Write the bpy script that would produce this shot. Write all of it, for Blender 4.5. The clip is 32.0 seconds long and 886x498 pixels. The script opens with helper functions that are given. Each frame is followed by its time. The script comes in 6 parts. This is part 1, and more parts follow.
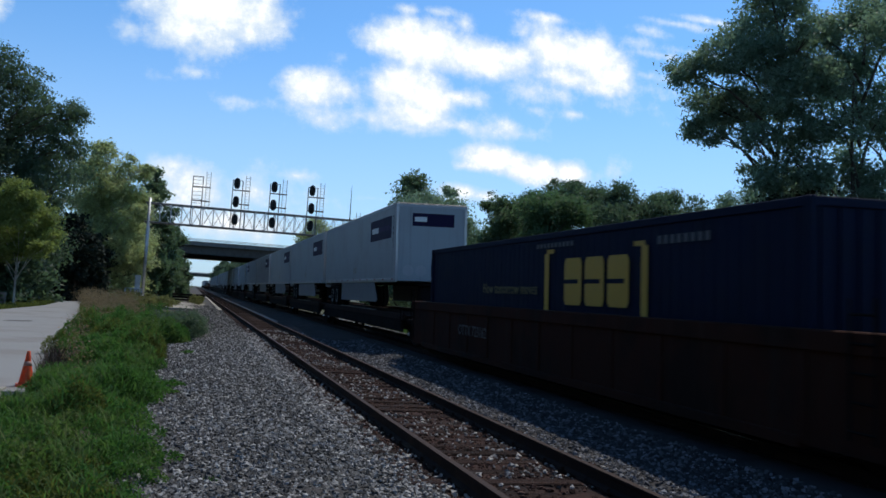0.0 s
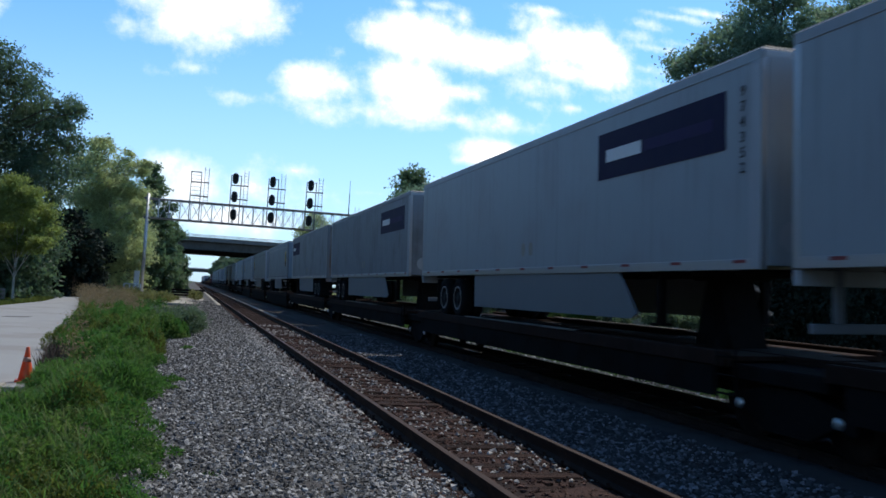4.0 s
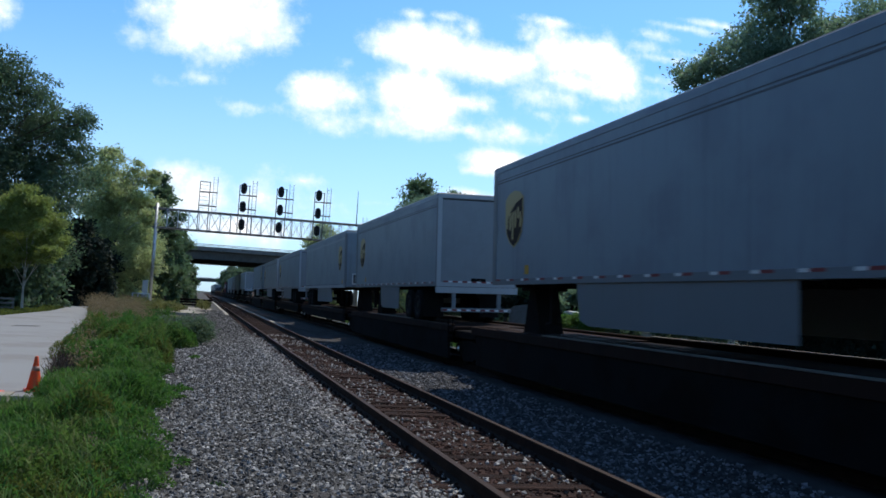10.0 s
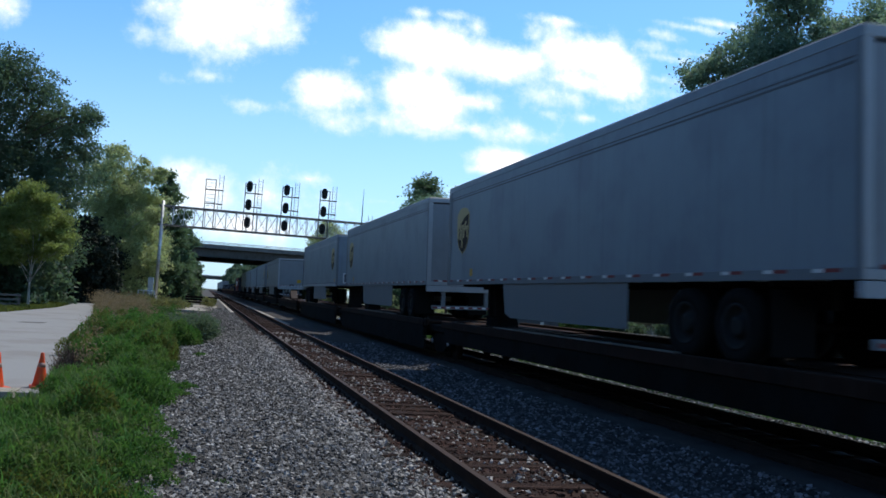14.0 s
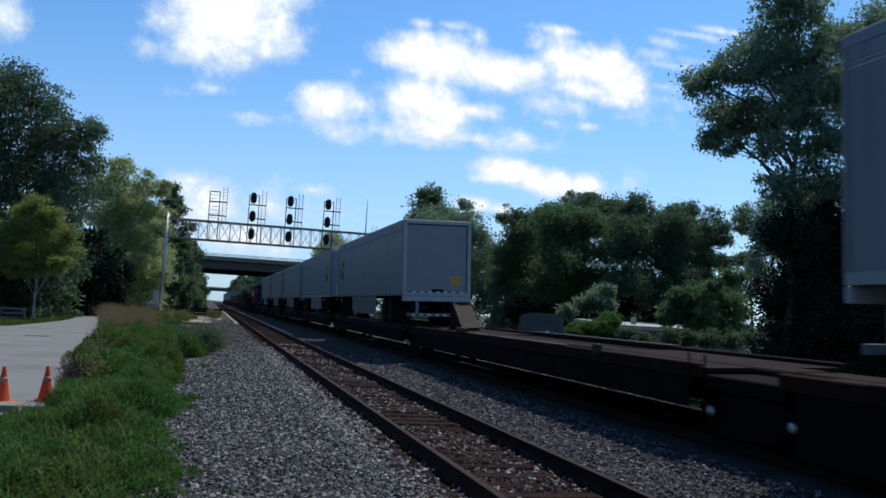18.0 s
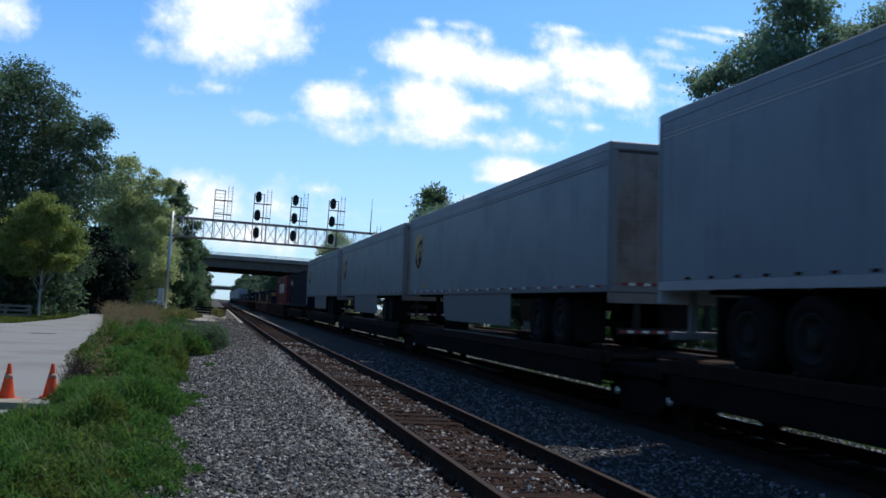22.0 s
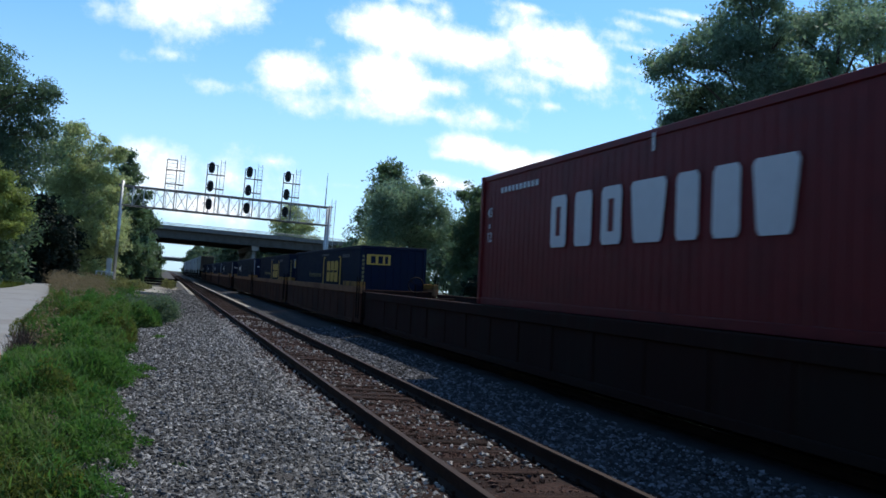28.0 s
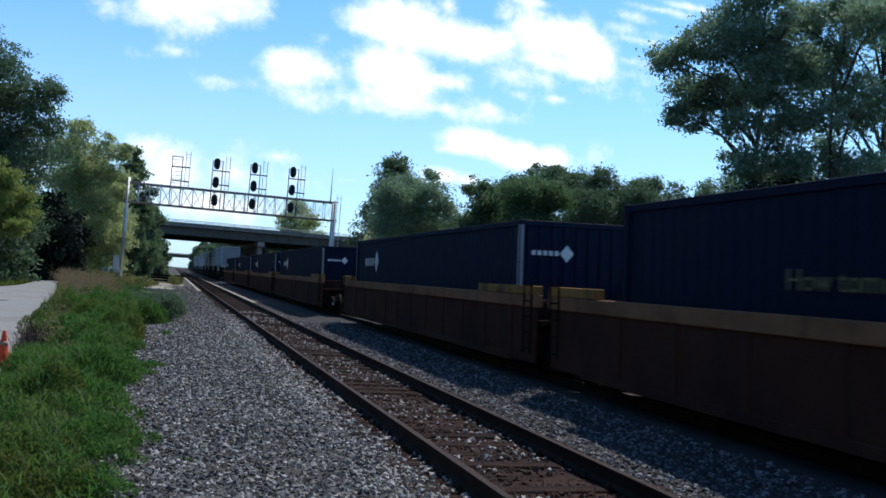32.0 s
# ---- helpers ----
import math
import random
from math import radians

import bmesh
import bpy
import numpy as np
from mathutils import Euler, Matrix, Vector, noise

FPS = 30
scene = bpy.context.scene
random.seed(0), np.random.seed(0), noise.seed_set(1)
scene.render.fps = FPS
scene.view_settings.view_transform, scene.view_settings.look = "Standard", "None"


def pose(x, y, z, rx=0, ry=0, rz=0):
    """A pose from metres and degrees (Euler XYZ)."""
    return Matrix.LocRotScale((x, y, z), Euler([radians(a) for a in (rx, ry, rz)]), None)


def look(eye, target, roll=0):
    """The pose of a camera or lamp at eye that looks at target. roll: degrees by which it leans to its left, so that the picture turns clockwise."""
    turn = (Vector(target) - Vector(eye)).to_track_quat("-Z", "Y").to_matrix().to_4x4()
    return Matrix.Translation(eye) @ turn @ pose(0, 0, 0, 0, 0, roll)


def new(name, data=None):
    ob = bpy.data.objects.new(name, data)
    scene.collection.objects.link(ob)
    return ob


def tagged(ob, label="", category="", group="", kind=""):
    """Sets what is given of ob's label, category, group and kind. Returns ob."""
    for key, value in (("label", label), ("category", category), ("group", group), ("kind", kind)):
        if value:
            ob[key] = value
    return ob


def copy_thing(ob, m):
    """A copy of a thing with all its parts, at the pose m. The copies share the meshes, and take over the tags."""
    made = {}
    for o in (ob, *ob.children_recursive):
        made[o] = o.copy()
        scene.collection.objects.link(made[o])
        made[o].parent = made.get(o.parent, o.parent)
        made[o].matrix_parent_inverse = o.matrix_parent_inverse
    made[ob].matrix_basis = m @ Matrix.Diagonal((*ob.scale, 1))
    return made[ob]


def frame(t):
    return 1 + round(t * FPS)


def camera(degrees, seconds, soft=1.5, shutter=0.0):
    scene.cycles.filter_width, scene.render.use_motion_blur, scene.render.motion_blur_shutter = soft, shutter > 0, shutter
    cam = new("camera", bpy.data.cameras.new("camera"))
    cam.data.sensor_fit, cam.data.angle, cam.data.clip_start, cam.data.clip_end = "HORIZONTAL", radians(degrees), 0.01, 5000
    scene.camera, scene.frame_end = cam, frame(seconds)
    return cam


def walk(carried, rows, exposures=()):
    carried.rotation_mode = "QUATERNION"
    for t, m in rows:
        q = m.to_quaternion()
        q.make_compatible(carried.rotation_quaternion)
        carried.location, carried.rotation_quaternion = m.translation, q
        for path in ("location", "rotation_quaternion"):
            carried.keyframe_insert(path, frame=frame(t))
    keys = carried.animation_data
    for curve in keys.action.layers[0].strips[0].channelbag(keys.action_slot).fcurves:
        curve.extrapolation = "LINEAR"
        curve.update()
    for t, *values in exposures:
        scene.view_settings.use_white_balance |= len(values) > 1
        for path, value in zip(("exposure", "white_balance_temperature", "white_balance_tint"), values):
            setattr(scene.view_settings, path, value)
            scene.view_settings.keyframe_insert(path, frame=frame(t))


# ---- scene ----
from functools import reduce

# ---------------------------------------------------------------- camera
cam = camera(55.2, 32.0, soft=1.6, shutter=0.25)
PATH = [
    (0.0, pose(0, 0, 1.825, 93.51, -3.60, -16.45)),
    (0.5, pose(0, 0, 1.825, 93.23, -3.55, -16.67)),
    (1.0, pose(0, 0, 1.825, 92.65, -3.72, -16.45)),
    (1.5, pose(0, 0, 1.825, 92.83, -4.07, -16.31)),
    (2.0, pose(0, 0, 1.825, 92.52, -4.12, -16.69)),
    (2.5, pose(0, 0, 1.825, 92.72, -3.60, -16.60)),
    (3.0, pose(0, 0, 1.825, 92.79, -3.44, -16.82)),
    (3.5, pose(0, 0, 1.825, 93.17, -3.47, -16.58)),
    (5.5, pose(0, 0, 1.825, 92.99, -3.08, -16.31)),
    (6.0, pose(0, 0, 1.825, 93.61, -3.12, -15.67)),
    (6.5, pose(0, 0, 1.825, 93.74, -3.44, -14.88)),
    (7.0, pose(0, 0, 1.825, 93.23, -3.66, -14.93)),
    (7.5, pose(0, 0, 1.825, 93.33, -2.87, -15.09)),
    (8.0, pose(0, 0, 1.825, 93.62, -4.01, -15.32)),
    (8.5, pose(0, 0, 1.825, 93.61, -3.73, -15.37)),
    (9.0, pose(0, 0, 1.825, 93.44, -3.46, -15.69)),
    (9.5, pose(0, 0, 1.825, 93.68, -3.27, -15.67)),
    (10.0, pose(0, 0, 1.825, 93.79, -3.51, -16.00)),
    (10.5, pose(0, 0, 1.825, 93.90, -3.32, -16.13)),
    (11.0, pose(0, 0, 1.825, 93.82, -3.89, -16.11)),
    (11.5, pose(0, 0, 1.825, 93.93, -3.74, -15.93)),
    (12.0, pose(0, 0, 1.825, 93.53, -3.72, -16.01)),
    (12.5, pose(0, 0, 1.825, 93.33, -3.58, -15.67)),
    (13.0, pose(0, 0, 1.825, 93.60, -3.51, -15.71)),
    (13.5, pose(0, 0, 1.825, 93.72, -3.42, -15.74)),
    (14.0, pose(0, 0, 1.825, 93.69, -3.82, -15.67)),
    (14.5, pose(0, 0, 1.825, 93.70, -3.07, -15.76)),
    (16.5, pose(0, 0, 1.825, 93.77, -3.09, -15.72)),
    (17.0, pose(0, 0, 1.825, 94.00, -3.04, -15.41)),
    (17.5, pose(0, 0, 1.825, 94.10, -2.98, -15.27)),
    (18.0, pose(0, 0, 1.825, 94.31, -3.25, -15.35)),
    (18.5, pose(0, 0, 1.825, 94.30, -2.96, -14.88)),
    (19.0, pose(0, 0, 1.825, 93.92, -2.84, -14.86)),
    (19.5, pose(0, 0, 1.825, 93.98, -2.49, -14.58)),
    (20.0, pose(0, 0, 1.825, 93.83, -2.78, -14.69)),
    (20.5, pose(0, 0, 1.825, 93.74, -3.14, -15.00)),
    (21.0, pose(0, 0, 1.825, 93.91, -3.32, -15.29)),
    (21.5, pose(0, 0, 1.825, 94.03, -3.34, -15.08)),
    (22.0, pose(0, 0, 1.825, 94.29, -3.59, -15.07)),
    (22.5, pose(0, 0, 1.825, 94.17, -3.23, -15.31)),
    (23.0, pose(0, 0, 1.825, 93.99, -3.38, -15.61)),
    (23.5, pose(0, 0, 1.825, 93.98, -3.20, -15.35)),
    (24.0, pose(0, 0, 1.825, 93.85, -3.11, -15.78)),
    (24.5, pose(0, 0, 1.825, 93.32, -3.35, -15.77)),
    (25.0, pose(0, 0, 1.825, 93.02, -3.30, -16.38)),
    (25.5, pose(0, 0, 1.825, 93.26, -3.75, -16.56)),
    (27.5, pose(0, 0, 1.825, 93.29, -4.60, -17.53)),
    (28.0, pose(0, 0, 1.825, 92.89, -4.59, -18.19)),
    (28.5, pose(0, 0, 1.825, 92.34, -4.70, -18.65)),
    (29.0, pose(0, 0, 1.825, 91.83, -5.23, -18.43)),
    (29.5, pose(0, 0, 1.825, 92.17, -5.31, -19.08)),
    (30.0, pose(0, 0, 1.825, 92.49, -4.92, -19.32)),
    (30.5, pose(0, 0, 1.825, 91.85, -4.10, -18.67)),
    (31.0, pose(0, 0, 1.825, 91.94, -4.06, -17.99)),
    (31.5, pose(0, 0, 1.825, 92.34, -4.19, -18.05)),
    (32.0, pose(0, 0, 1.825, 92.47, -4.14, -17.78)),
]

EXPOSURES = [(0.0, 0.0), (1.5, 0.14), (3.0, 0.4), (6.0, 0.4), (8.5, 0.42), (10.0, 0.36), (14.5, 0.36), (16.5, 0.33), (17.5, 0.1), (18.5, -0.05), (19.5, 0.0), (21.0, 0.16), (23.0, 0.2), (25.5, 0.32), (28.0, 0.38), (32.0, 0.4)]
walk(cam, PATH, EXPOSURES)

# ---------------------------------------------------------------- sun, sky
SUN_EL, SUN_AZ = 58.0, 48.0          # degrees above the horizon, degrees right of the track's direction (+y)
sun = new("sun", bpy.data.lights.new("sun", "SUN"))
sun.data.energy, sun.data.angle, sun.data.color = 2.4, radians(0.6), (1.0, 0.955, 0.88)
_a, _e = radians(SUN_AZ), radians(SUN_EL)
sun.matrix_world = look((0, 0, 60), (-math.sin(_a) * math.cos(_e), -math.cos(_a) * math.cos(_e), 60 - math.sin(_e)))


class Nodes:
    """A short hand for node trees."""

    def __init__(self, tree):
        self.t = tree
        tree.nodes.clear()

    def add(self, kind, **props):
        n = self.t.nodes.new(kind)
        for k, v in props.items():
            if k == "inputs":
                for name, value in v.items():
                    self.set(n, name, value)
            else:
                setattr(n, k, v)
        return n

    def set(self, n, name, value):
        if isinstance(value, bpy.types.NodeSocket):
            self.t.links.new(value, n.inputs[name])
        else:
            n.inputs[name].default_value = value

    def math(self, op, a, b=None, c=None, clamp=False):
        n = self.add("ShaderNodeMath", operation=op, use_clamp=clamp)
        for i, v in enumerate((a, b, c)):
            if v is not None:
                self.set(n, i, v)
        return n.outputs[0]

    def noise(self, vec, scale, detail=4.0, rough=0.55, out="Fac"):
        n = self.add("ShaderNodeTexNoise", inputs={"Scale": scale, "Detail": detail, "Roughness": rough})
        if vec is not None:
            self.set(n, "Vector", vec)
        return n.outputs[out]

    def ramp(self, fac, stops):
        n = self.add("ShaderNodeValToRGB")
        e = n.color_ramp.elements
        while len(e) < len(stops):
            e.new(0.5)
        for el, (p, c) in zip(e, stops):
            el.position = p
            el.color = (*c, 1) if len(c) == 3 else c
        self.set(n, "Fac", fac)
        return n.outputs["Color"]

    def mix(self, fac, a, b, blend="MIX"):
        n = self.add("ShaderNodeMix", data_type="RGBA", blend_type=blend)
        self.set(n, 0, fac)
        for i, v in ((6, a), (7, b)):
            self.set(n, i, (*v, 1) if isinstance(v, tuple) and len(v) == 3 else v)
        return n.outputs[2]

    def smooth(self, v, lo, hi):
        n = self.add("ShaderNodeMapRange", interpolation_type="SMOOTHSTEP")
        for name, x in (("Value", v), ("From Min", lo), ("From Max", hi)):
            self.set(n, name, x)
        return n.outputs[0]


world = bpy.data.worlds.new("world")
scene.world = world
world.use_nodes = True
N = Nodes(world.node_tree)
sky = N.add("ShaderNodeTexSky", sky_type="NISHITA", sun_disc=False, sun_elevation=radians(SUN_EL),
            sun_rotation=radians(SUN_AZ), altitude=200, air_density=1.0, dust_density=0.6, ozone_density=2.0)
co = N.add("ShaderNodeTexCoord").outputs["Generated"]
xyz = N.add("ShaderNodeSeparateXYZ", inputs={0: co})
ahead = N.math("MAXIMUM", xyz.outputs[1], 0.02)
uv = N.add("ShaderNodeCombineXYZ", inputs={0: N.math("DIVIDE", xyz.outputs[0], ahead), 1: N.math("DIVIDE", xyz.outputs[2], ahead), 2: 0.0}).outputs[0]
# cumulus: azimuth, elevation, half width, half height (degrees), strength
LONE_CLOUD = [(-0.5, 18.1, 3.92, 2.56, 1.4), (-3.2, 17.3, 1.49, 0.66, 0.75), (-1.5, 16.1, 1.86, 0.74, 0.95), (2.3, 16.6, 1.4, 0.83, 0.9), (3.0, 18.0, 1.24, 1.65, 0.9), (1.2, 20.1, 3.09, 1.86, 1.2), (4.2, 17.5, 0.41, 0.91, 0.3), (-5.1, 15.8, 0.62, 0.54, 0.5), (-1.1, 13.6, 1.07, 0.33, 0.38), (-2.9, 13.1, 0.66, 0.25, 0.25), (2.6, 12.1, 1.32, 0.33, 0.4), (1.3, 12.1, 0.58, 0.21, 0.25), (-13.7, 16.1, 1.4, 1.16, 0.95), (8.5, 15.6, 0.41, 0.29, 0.3)]
LOWER_BANK = [(6.9, 13.6, 1.9, 0.99, 1.15), (8.8, 13.7, 1.49, 0.91, 1.0), (12.6, 14.1, 2.31, 1.32, 1.35), (14.4, 13.6, 1.9, 1.24, 1.2), (16.5, 13.7, 1.57, 0.58, 0.95), (13.7, 12.4, 2.48, 0.91, 1.0), (10.8, 12.0, 2.48, 0.66, 0.65), (7.9, 11.7, 1.65, 0.66, 0.5), (13.4, 11.4, 2.06, 0.33, 0.5), (16.8, 11.8, 2.89, 0.41, 0.55), (20.1, 11.8, 1.57, 0.74, 0.65)]
UPPER_BANK = [(12.1, 16.9, 2.06, 0.99, 1.1), (14.2, 16.9, 2.48, 1.32, 1.35), (17.8, 16.4, 3.09, 1.16, 1.4), (20.1, 16.4, 1.57, 0.83, 1.15), (12.6, 18.0, 1.16, 0.5, 0.7), (12.7, 19.1, 0.74, 0.29, 0.5), (15.0, 19.1, 0.99, 0.25, 0.45), (16.7, 18.5, 0.83, 0.5, 0.6), (15.7, 18.2, 1.49, 0.33, 0.4), (23.3, 17.0, 1.98, 1.16, 1.3), (25.6, 16.5, 2.15, 1.32, 1.4), (27.0, 15.4, 1.4, 1.07, 1.15), (24.7, 15.2, 2.48, 0.66, 1.0), (26.2, 14.6, 1.49, 0.5, 0.95), (20.8, 18.1, 0.74, 0.5, 0.6), (22.6, 19.0, 1.4, 0.25, 0.5)]
WISPS = [(21.5, 14.3, 1.49, 0.83, 0.75), (23.6, 14.0, 0.99, 0.58, 0.64), (24.4, 12.9, 0.99, 0.33, 0.64), (21.9, 13.1, 1.24, 0.41, 0.50), (28.3, 17.6, 0.99, 0.41, 0.64), (29.0, 18.3, 1.24, 0.29, 0.48), (30.8, 18.7, 1.65, 0.21, 0.48), (33.0, 18.8, 1.65, 0.17, 0.40), (29.8, 16.8, 2.06, 0.25, 0.40), (32.0, 16.9, 1.65, 0.17, 0.32), (29.1, 15.5, 1.9, 0.29, 0.32), (27.7, 13.6, 1.57, 0.41, 0.26), (29.5, 14.6, 1.49, 0.33, 0.24)]
LOW_CLOUDS = [(19.7, 9.7, 2.64, 0.74, 1.35), (22.2, 9.1, 2.56, 0.66, 1.3), (24.3, 9.0, 1.16, 0.66, 1.1), (17.7, 9.2, 1.07, 0.37, 1.0), (17.2, 7.4, 1.4, 0.5, 0.95), (18.9, 7.2, 1.16, 0.33, 0.6), (28.1, 9.5, 0.66, 0.5, 0.3), (20.5, 11.5, 1.65, 0.33, 0.5), (11.0, 6.6, 0.66, 0.17, 0.4), (-0.9, 6.2, 1.9, 1.4, 0.95), (-2.2, 7.2, 1.07, 0.91, 0.9), (3.4, 6.3, 1.65, 1.32, 0.65), (2.0, 4.2, 4.54, 0.83, 0.85), (6.0, 7.7, 0.99, 0.33, 0.5), (5.1, 6.1, 1.65, 1.07, 0.35)]
masks = []
for az, el, w, h, s in LONE_CLOUD + LOWER_BANK + UPPER_BANK + WISPS + LOW_CLOUDS:
    u0, v0 = math.tan(radians(az)), math.tan(radians(el)) / math.cos(radians(az))
    a, b = 1.22 * radians(w) / math.cos(radians(az)) ** 2, 1.3 * radians(h) / math.cos(radians(az))
    m = N.add("ShaderNodeMapping", inputs={"Vector": uv, "Location": (-u0 / a, -v0 / b, 0), "Scale": (1 / a, 1 / b, 0)})
    d = N.add("ShaderNodeVectorMath", operation="LENGTH", inputs={0: m.outputs[0]})
    masks.append(N.math("MULTIPLY", N.math("SUBTRACT", 1.25, d.outputs["Value"]), s))
field = reduce(lambda p, q: N.math("SMOOTH_MAX", p, q, 0.45), masks)
puff = N.math("SUBTRACT", N.noise(uv, 14.0, 10.0, 0.62), 0.5)
fine = N.math("SUBTRACT", N.noise(uv, 42.0, 8.0, 0.68), 0.5)
field = N.math("ADD", N.math("ADD", field, N.math("MULTIPLY", puff, 2.3)), N.math("MULTIPLY", fine, 1.0))
cover = N.smooth(field, -0.1, 0.9)
# scattered cloud over the rest of the sky
rest = N.smooth(N.noise(co, 3.0, 7.0, 0.6), 0.62, 0.74)
behind = N.math("LESS_THAN", xyz.outputs[1], 0.02)
cover = N.math("ADD", N.math("MULTIPLY", cover, N.math("SUBTRACT", 1.0, behind)), N.math("MULTIPLY", rest, behind), clamp=True)
haze = N.smooth(xyz.outputs[2], 0.32, 0.0)
high = N.math("MULTIPLY_ADD", N.smooth(xyz.outputs[2], 0.30, 0.85), -0.72, 1.0)
tint = N.mix(1.0, sky.outputs[0], (0.97, 1.60, 2.10), "MULTIPLY")
blue = N.mix(N.math("MULTIPLY", haze, 0.55), N.mix(1.0, tint, N.add("ShaderNodeCombineXYZ", inputs={0: high, 1: high, 2: high}).outputs[0], "MULTIPLY"), (7.4, 9.3, 12.7))
white = N.mix(N.smooth(N.math("ADD", field, N.math("MULTIPLY", fine, 1.6)), 0.5, 1.5), (10.0, 11.5, 13.0), (15.0, 15.3, 15.8))
colour = N.mix(cover, blue, white)
bg = N.add("ShaderNodeBackground", inputs={"Color": colour, "Strength": 0.075})
N.add("ShaderNodeOutputWorld", inputs={0: bg.outputs[0]})

# ---------------------------------------------------------------- materials


def material(name, base, rough=0.6, metal=0.0, grain=0.15, scale=12.0, bump=0.0, bump_scale=60.0, second=None, second_scale=1.3, second_at=(0.45, 0.65),
             per_object=0.0, per_island=0.0, spec=0.5, coat=0.0, stretch=(1, 1, 1), translucent=0.0, streak=0.0, streak_colour=(0.05, 0.04, 0.03), emit=None, speck=0.0):
    """A painted, worn or earthy surface: base colour, a finer grain, blotches of a second colour, optional relief and streaks."""
    mat = bpy.data.materials.new(name)
    mat.use_nodes = True
    n = Nodes(mat.node_tree)
    pos = n.add("ShaderNodeTexCoord").outputs["Object"]
    if stretch != (1, 1, 1):
        pos = n.add("ShaderNodeMapping", inputs={"Vector": pos, "Scale": stretch}).outputs[0]
    g = n.noise(pos, scale, 6.0, 0.6)
    col = n.mix(g, tuple(c * (1 - grain) for c in base), tuple(min(1, c * (1 + grain)) for c in base))
    if second:
        col = n.mix(n.smooth(n.noise(pos, second_scale, 5.0, 0.62), *second_at), col, second)
    if streak:
        st = n.add("ShaderNodeMapping", inputs={"Vector": n.add("ShaderNodeTexCoord").outputs["Object"], "Scale": (7.0, 7.0, 0.35)}).outputs[0]
        col = n.mix(n.math("MULTIPLY", n.smooth(n.noise(st, 1.0, 5.0, 0.6), 0.5, 0.75), streak), col, streak_colour)
    if per_object or per_island:
        src = n.add("ShaderNodeObjectInfo").outputs["Random"] if per_object else n.add("ShaderNodeNewGeometry").outputs["Random Per Island"]
        k = per_object or per_island
        if speck:
            src = n.math("POWER", src, 3.0)
        hsv = n.add("ShaderNodeHueSaturation", inputs={"Color": col, "Value": n.math("MULTIPLY_ADD", src, 2 * k + speck, 1 - k)})
        col = hsv.outputs[0]
    bsdf = n.add("ShaderNodeBsdfPrincipled", inputs={"Base Color": col, "Metallic": metal, "Specular IOR Level": spec, "Coat Weight": coat,
                 "Roughness": n.math("MULTIPLY_ADD", g, 0.25, rough - 0.125, clamp=True)})
    if bump:
        b = n.add("ShaderNodeBump", inputs={"Strength": bump, "Distance": 0.02, "Height": n.noise(pos, bump_scale, 4.0, 0.6)})
        n.set(bsdf, "Normal", b.outputs[0])
    if emit:
        n.set(bsdf, "Emission Color", (*emit[0], 1)), n.set(bsdf, "Emission Strength", emit[1])
    shader = bsdf.outputs[0]
    if translucent:
        tr = n.add("ShaderNodeBsdfTranslucent", inputs={"Color": n.mix(0.5, col, (base[0] * 1.9, base[1] * 2.0, base[2] * 1.3))})
        shader = n.add("ShaderNodeMixShader", inputs={0: translucent, 1: shader, 2: tr.outputs[0]}).outputs[0]
    n.add("ShaderNodeOutputMaterial", inputs={0: shader})
    return mat


M_EARTH = material("earth", (0.075, 0.07, 0.04), 0.95, scale=3.0, second=(0.04, 0.065, 0.018), second_scale=0.35, bump=0.6, bump_scale=14)
M_BALLAST = material("ballast bed", (0.085, 0.082, 0.08), 0.95, grain=0.7, scale=26.0, second=(0.06, 0.052, 0.048), second_scale=0.7, bump=1.0, bump_scale=26)
M_STONE = material("ballast stone", (0.13, 0.128, 0.125), 0.85, grain=0.3, scale=30.0, per_island=0.58, speck=2.3, bump=0.3, bump_scale=90)
M_STONE_DIRTY = material("rusty ballast stone", (0.066, 0.036, 0.029), 0.9, grain=0.3, scale=30.0, per_island=0.75, spec=0.2)
M_RUST = material("rusty rail steel", (0.030, 0.018, 0.014), 0.85, spec=0.15, grain=0.4, scale=20, second=(0.05, 0.028, 0.02), second_scale=3, bump=0.3)
M_SHINE = material("worn rail head", (0.05, 0.035, 0.031), 0.75, spec=0.12, grain=0.15, scale=8, stretch=(30, 0.3, 30), second=(0.07, 0.048, 0.04), second_scale=2.0)
M_TIE = material("creosoted tie", (0.033, 0.02, 0.017), 0.95, grain=0.5, scale=9, stretch=(1, 7, 7), second=(0.058, 0.034, 0.028), per_object=0.35, bump=0.8, bump_scale=30, spec=0.15)
M_ROAD = material("worn asphalt", (0.305, 0.312, 0.318), 0.92, grain=0.2, scale=40, second=(0.26, 0.255, 0.25), second_scale=0.35, bump=0.35, bump_scale=90)
M_CONC = material("concrete", (0.33, 0.31, 0.28), 0.9, grain=0.2, scale=8, second=(0.24, 0.225, 0.2), bump=0.25, streak=0.3, streak_colour=(0.12, 0.11, 0.1))
M_BRIDGE = material("bridge girder paint", (0.105, 0.098, 0.088), 0.8, grain=0.15, scale=3, second=(0.08, 0.074, 0.066), streak=0.4, spec=0.2)
M_GALV = material("galvanized steel", (0.50, 0.52, 0.54), 0.45, metal=0.75, grain=0.15, scale=10, second=(0.4, 0.41, 0.42), second_scale=4)
M_BLACK = material("black paint", (0.015, 0.015, 0.016), 0.6, grain=0.3, scale=14)
M_LENS = material("dark signal lens", (0.02, 0.02, 0.022), 0.15)
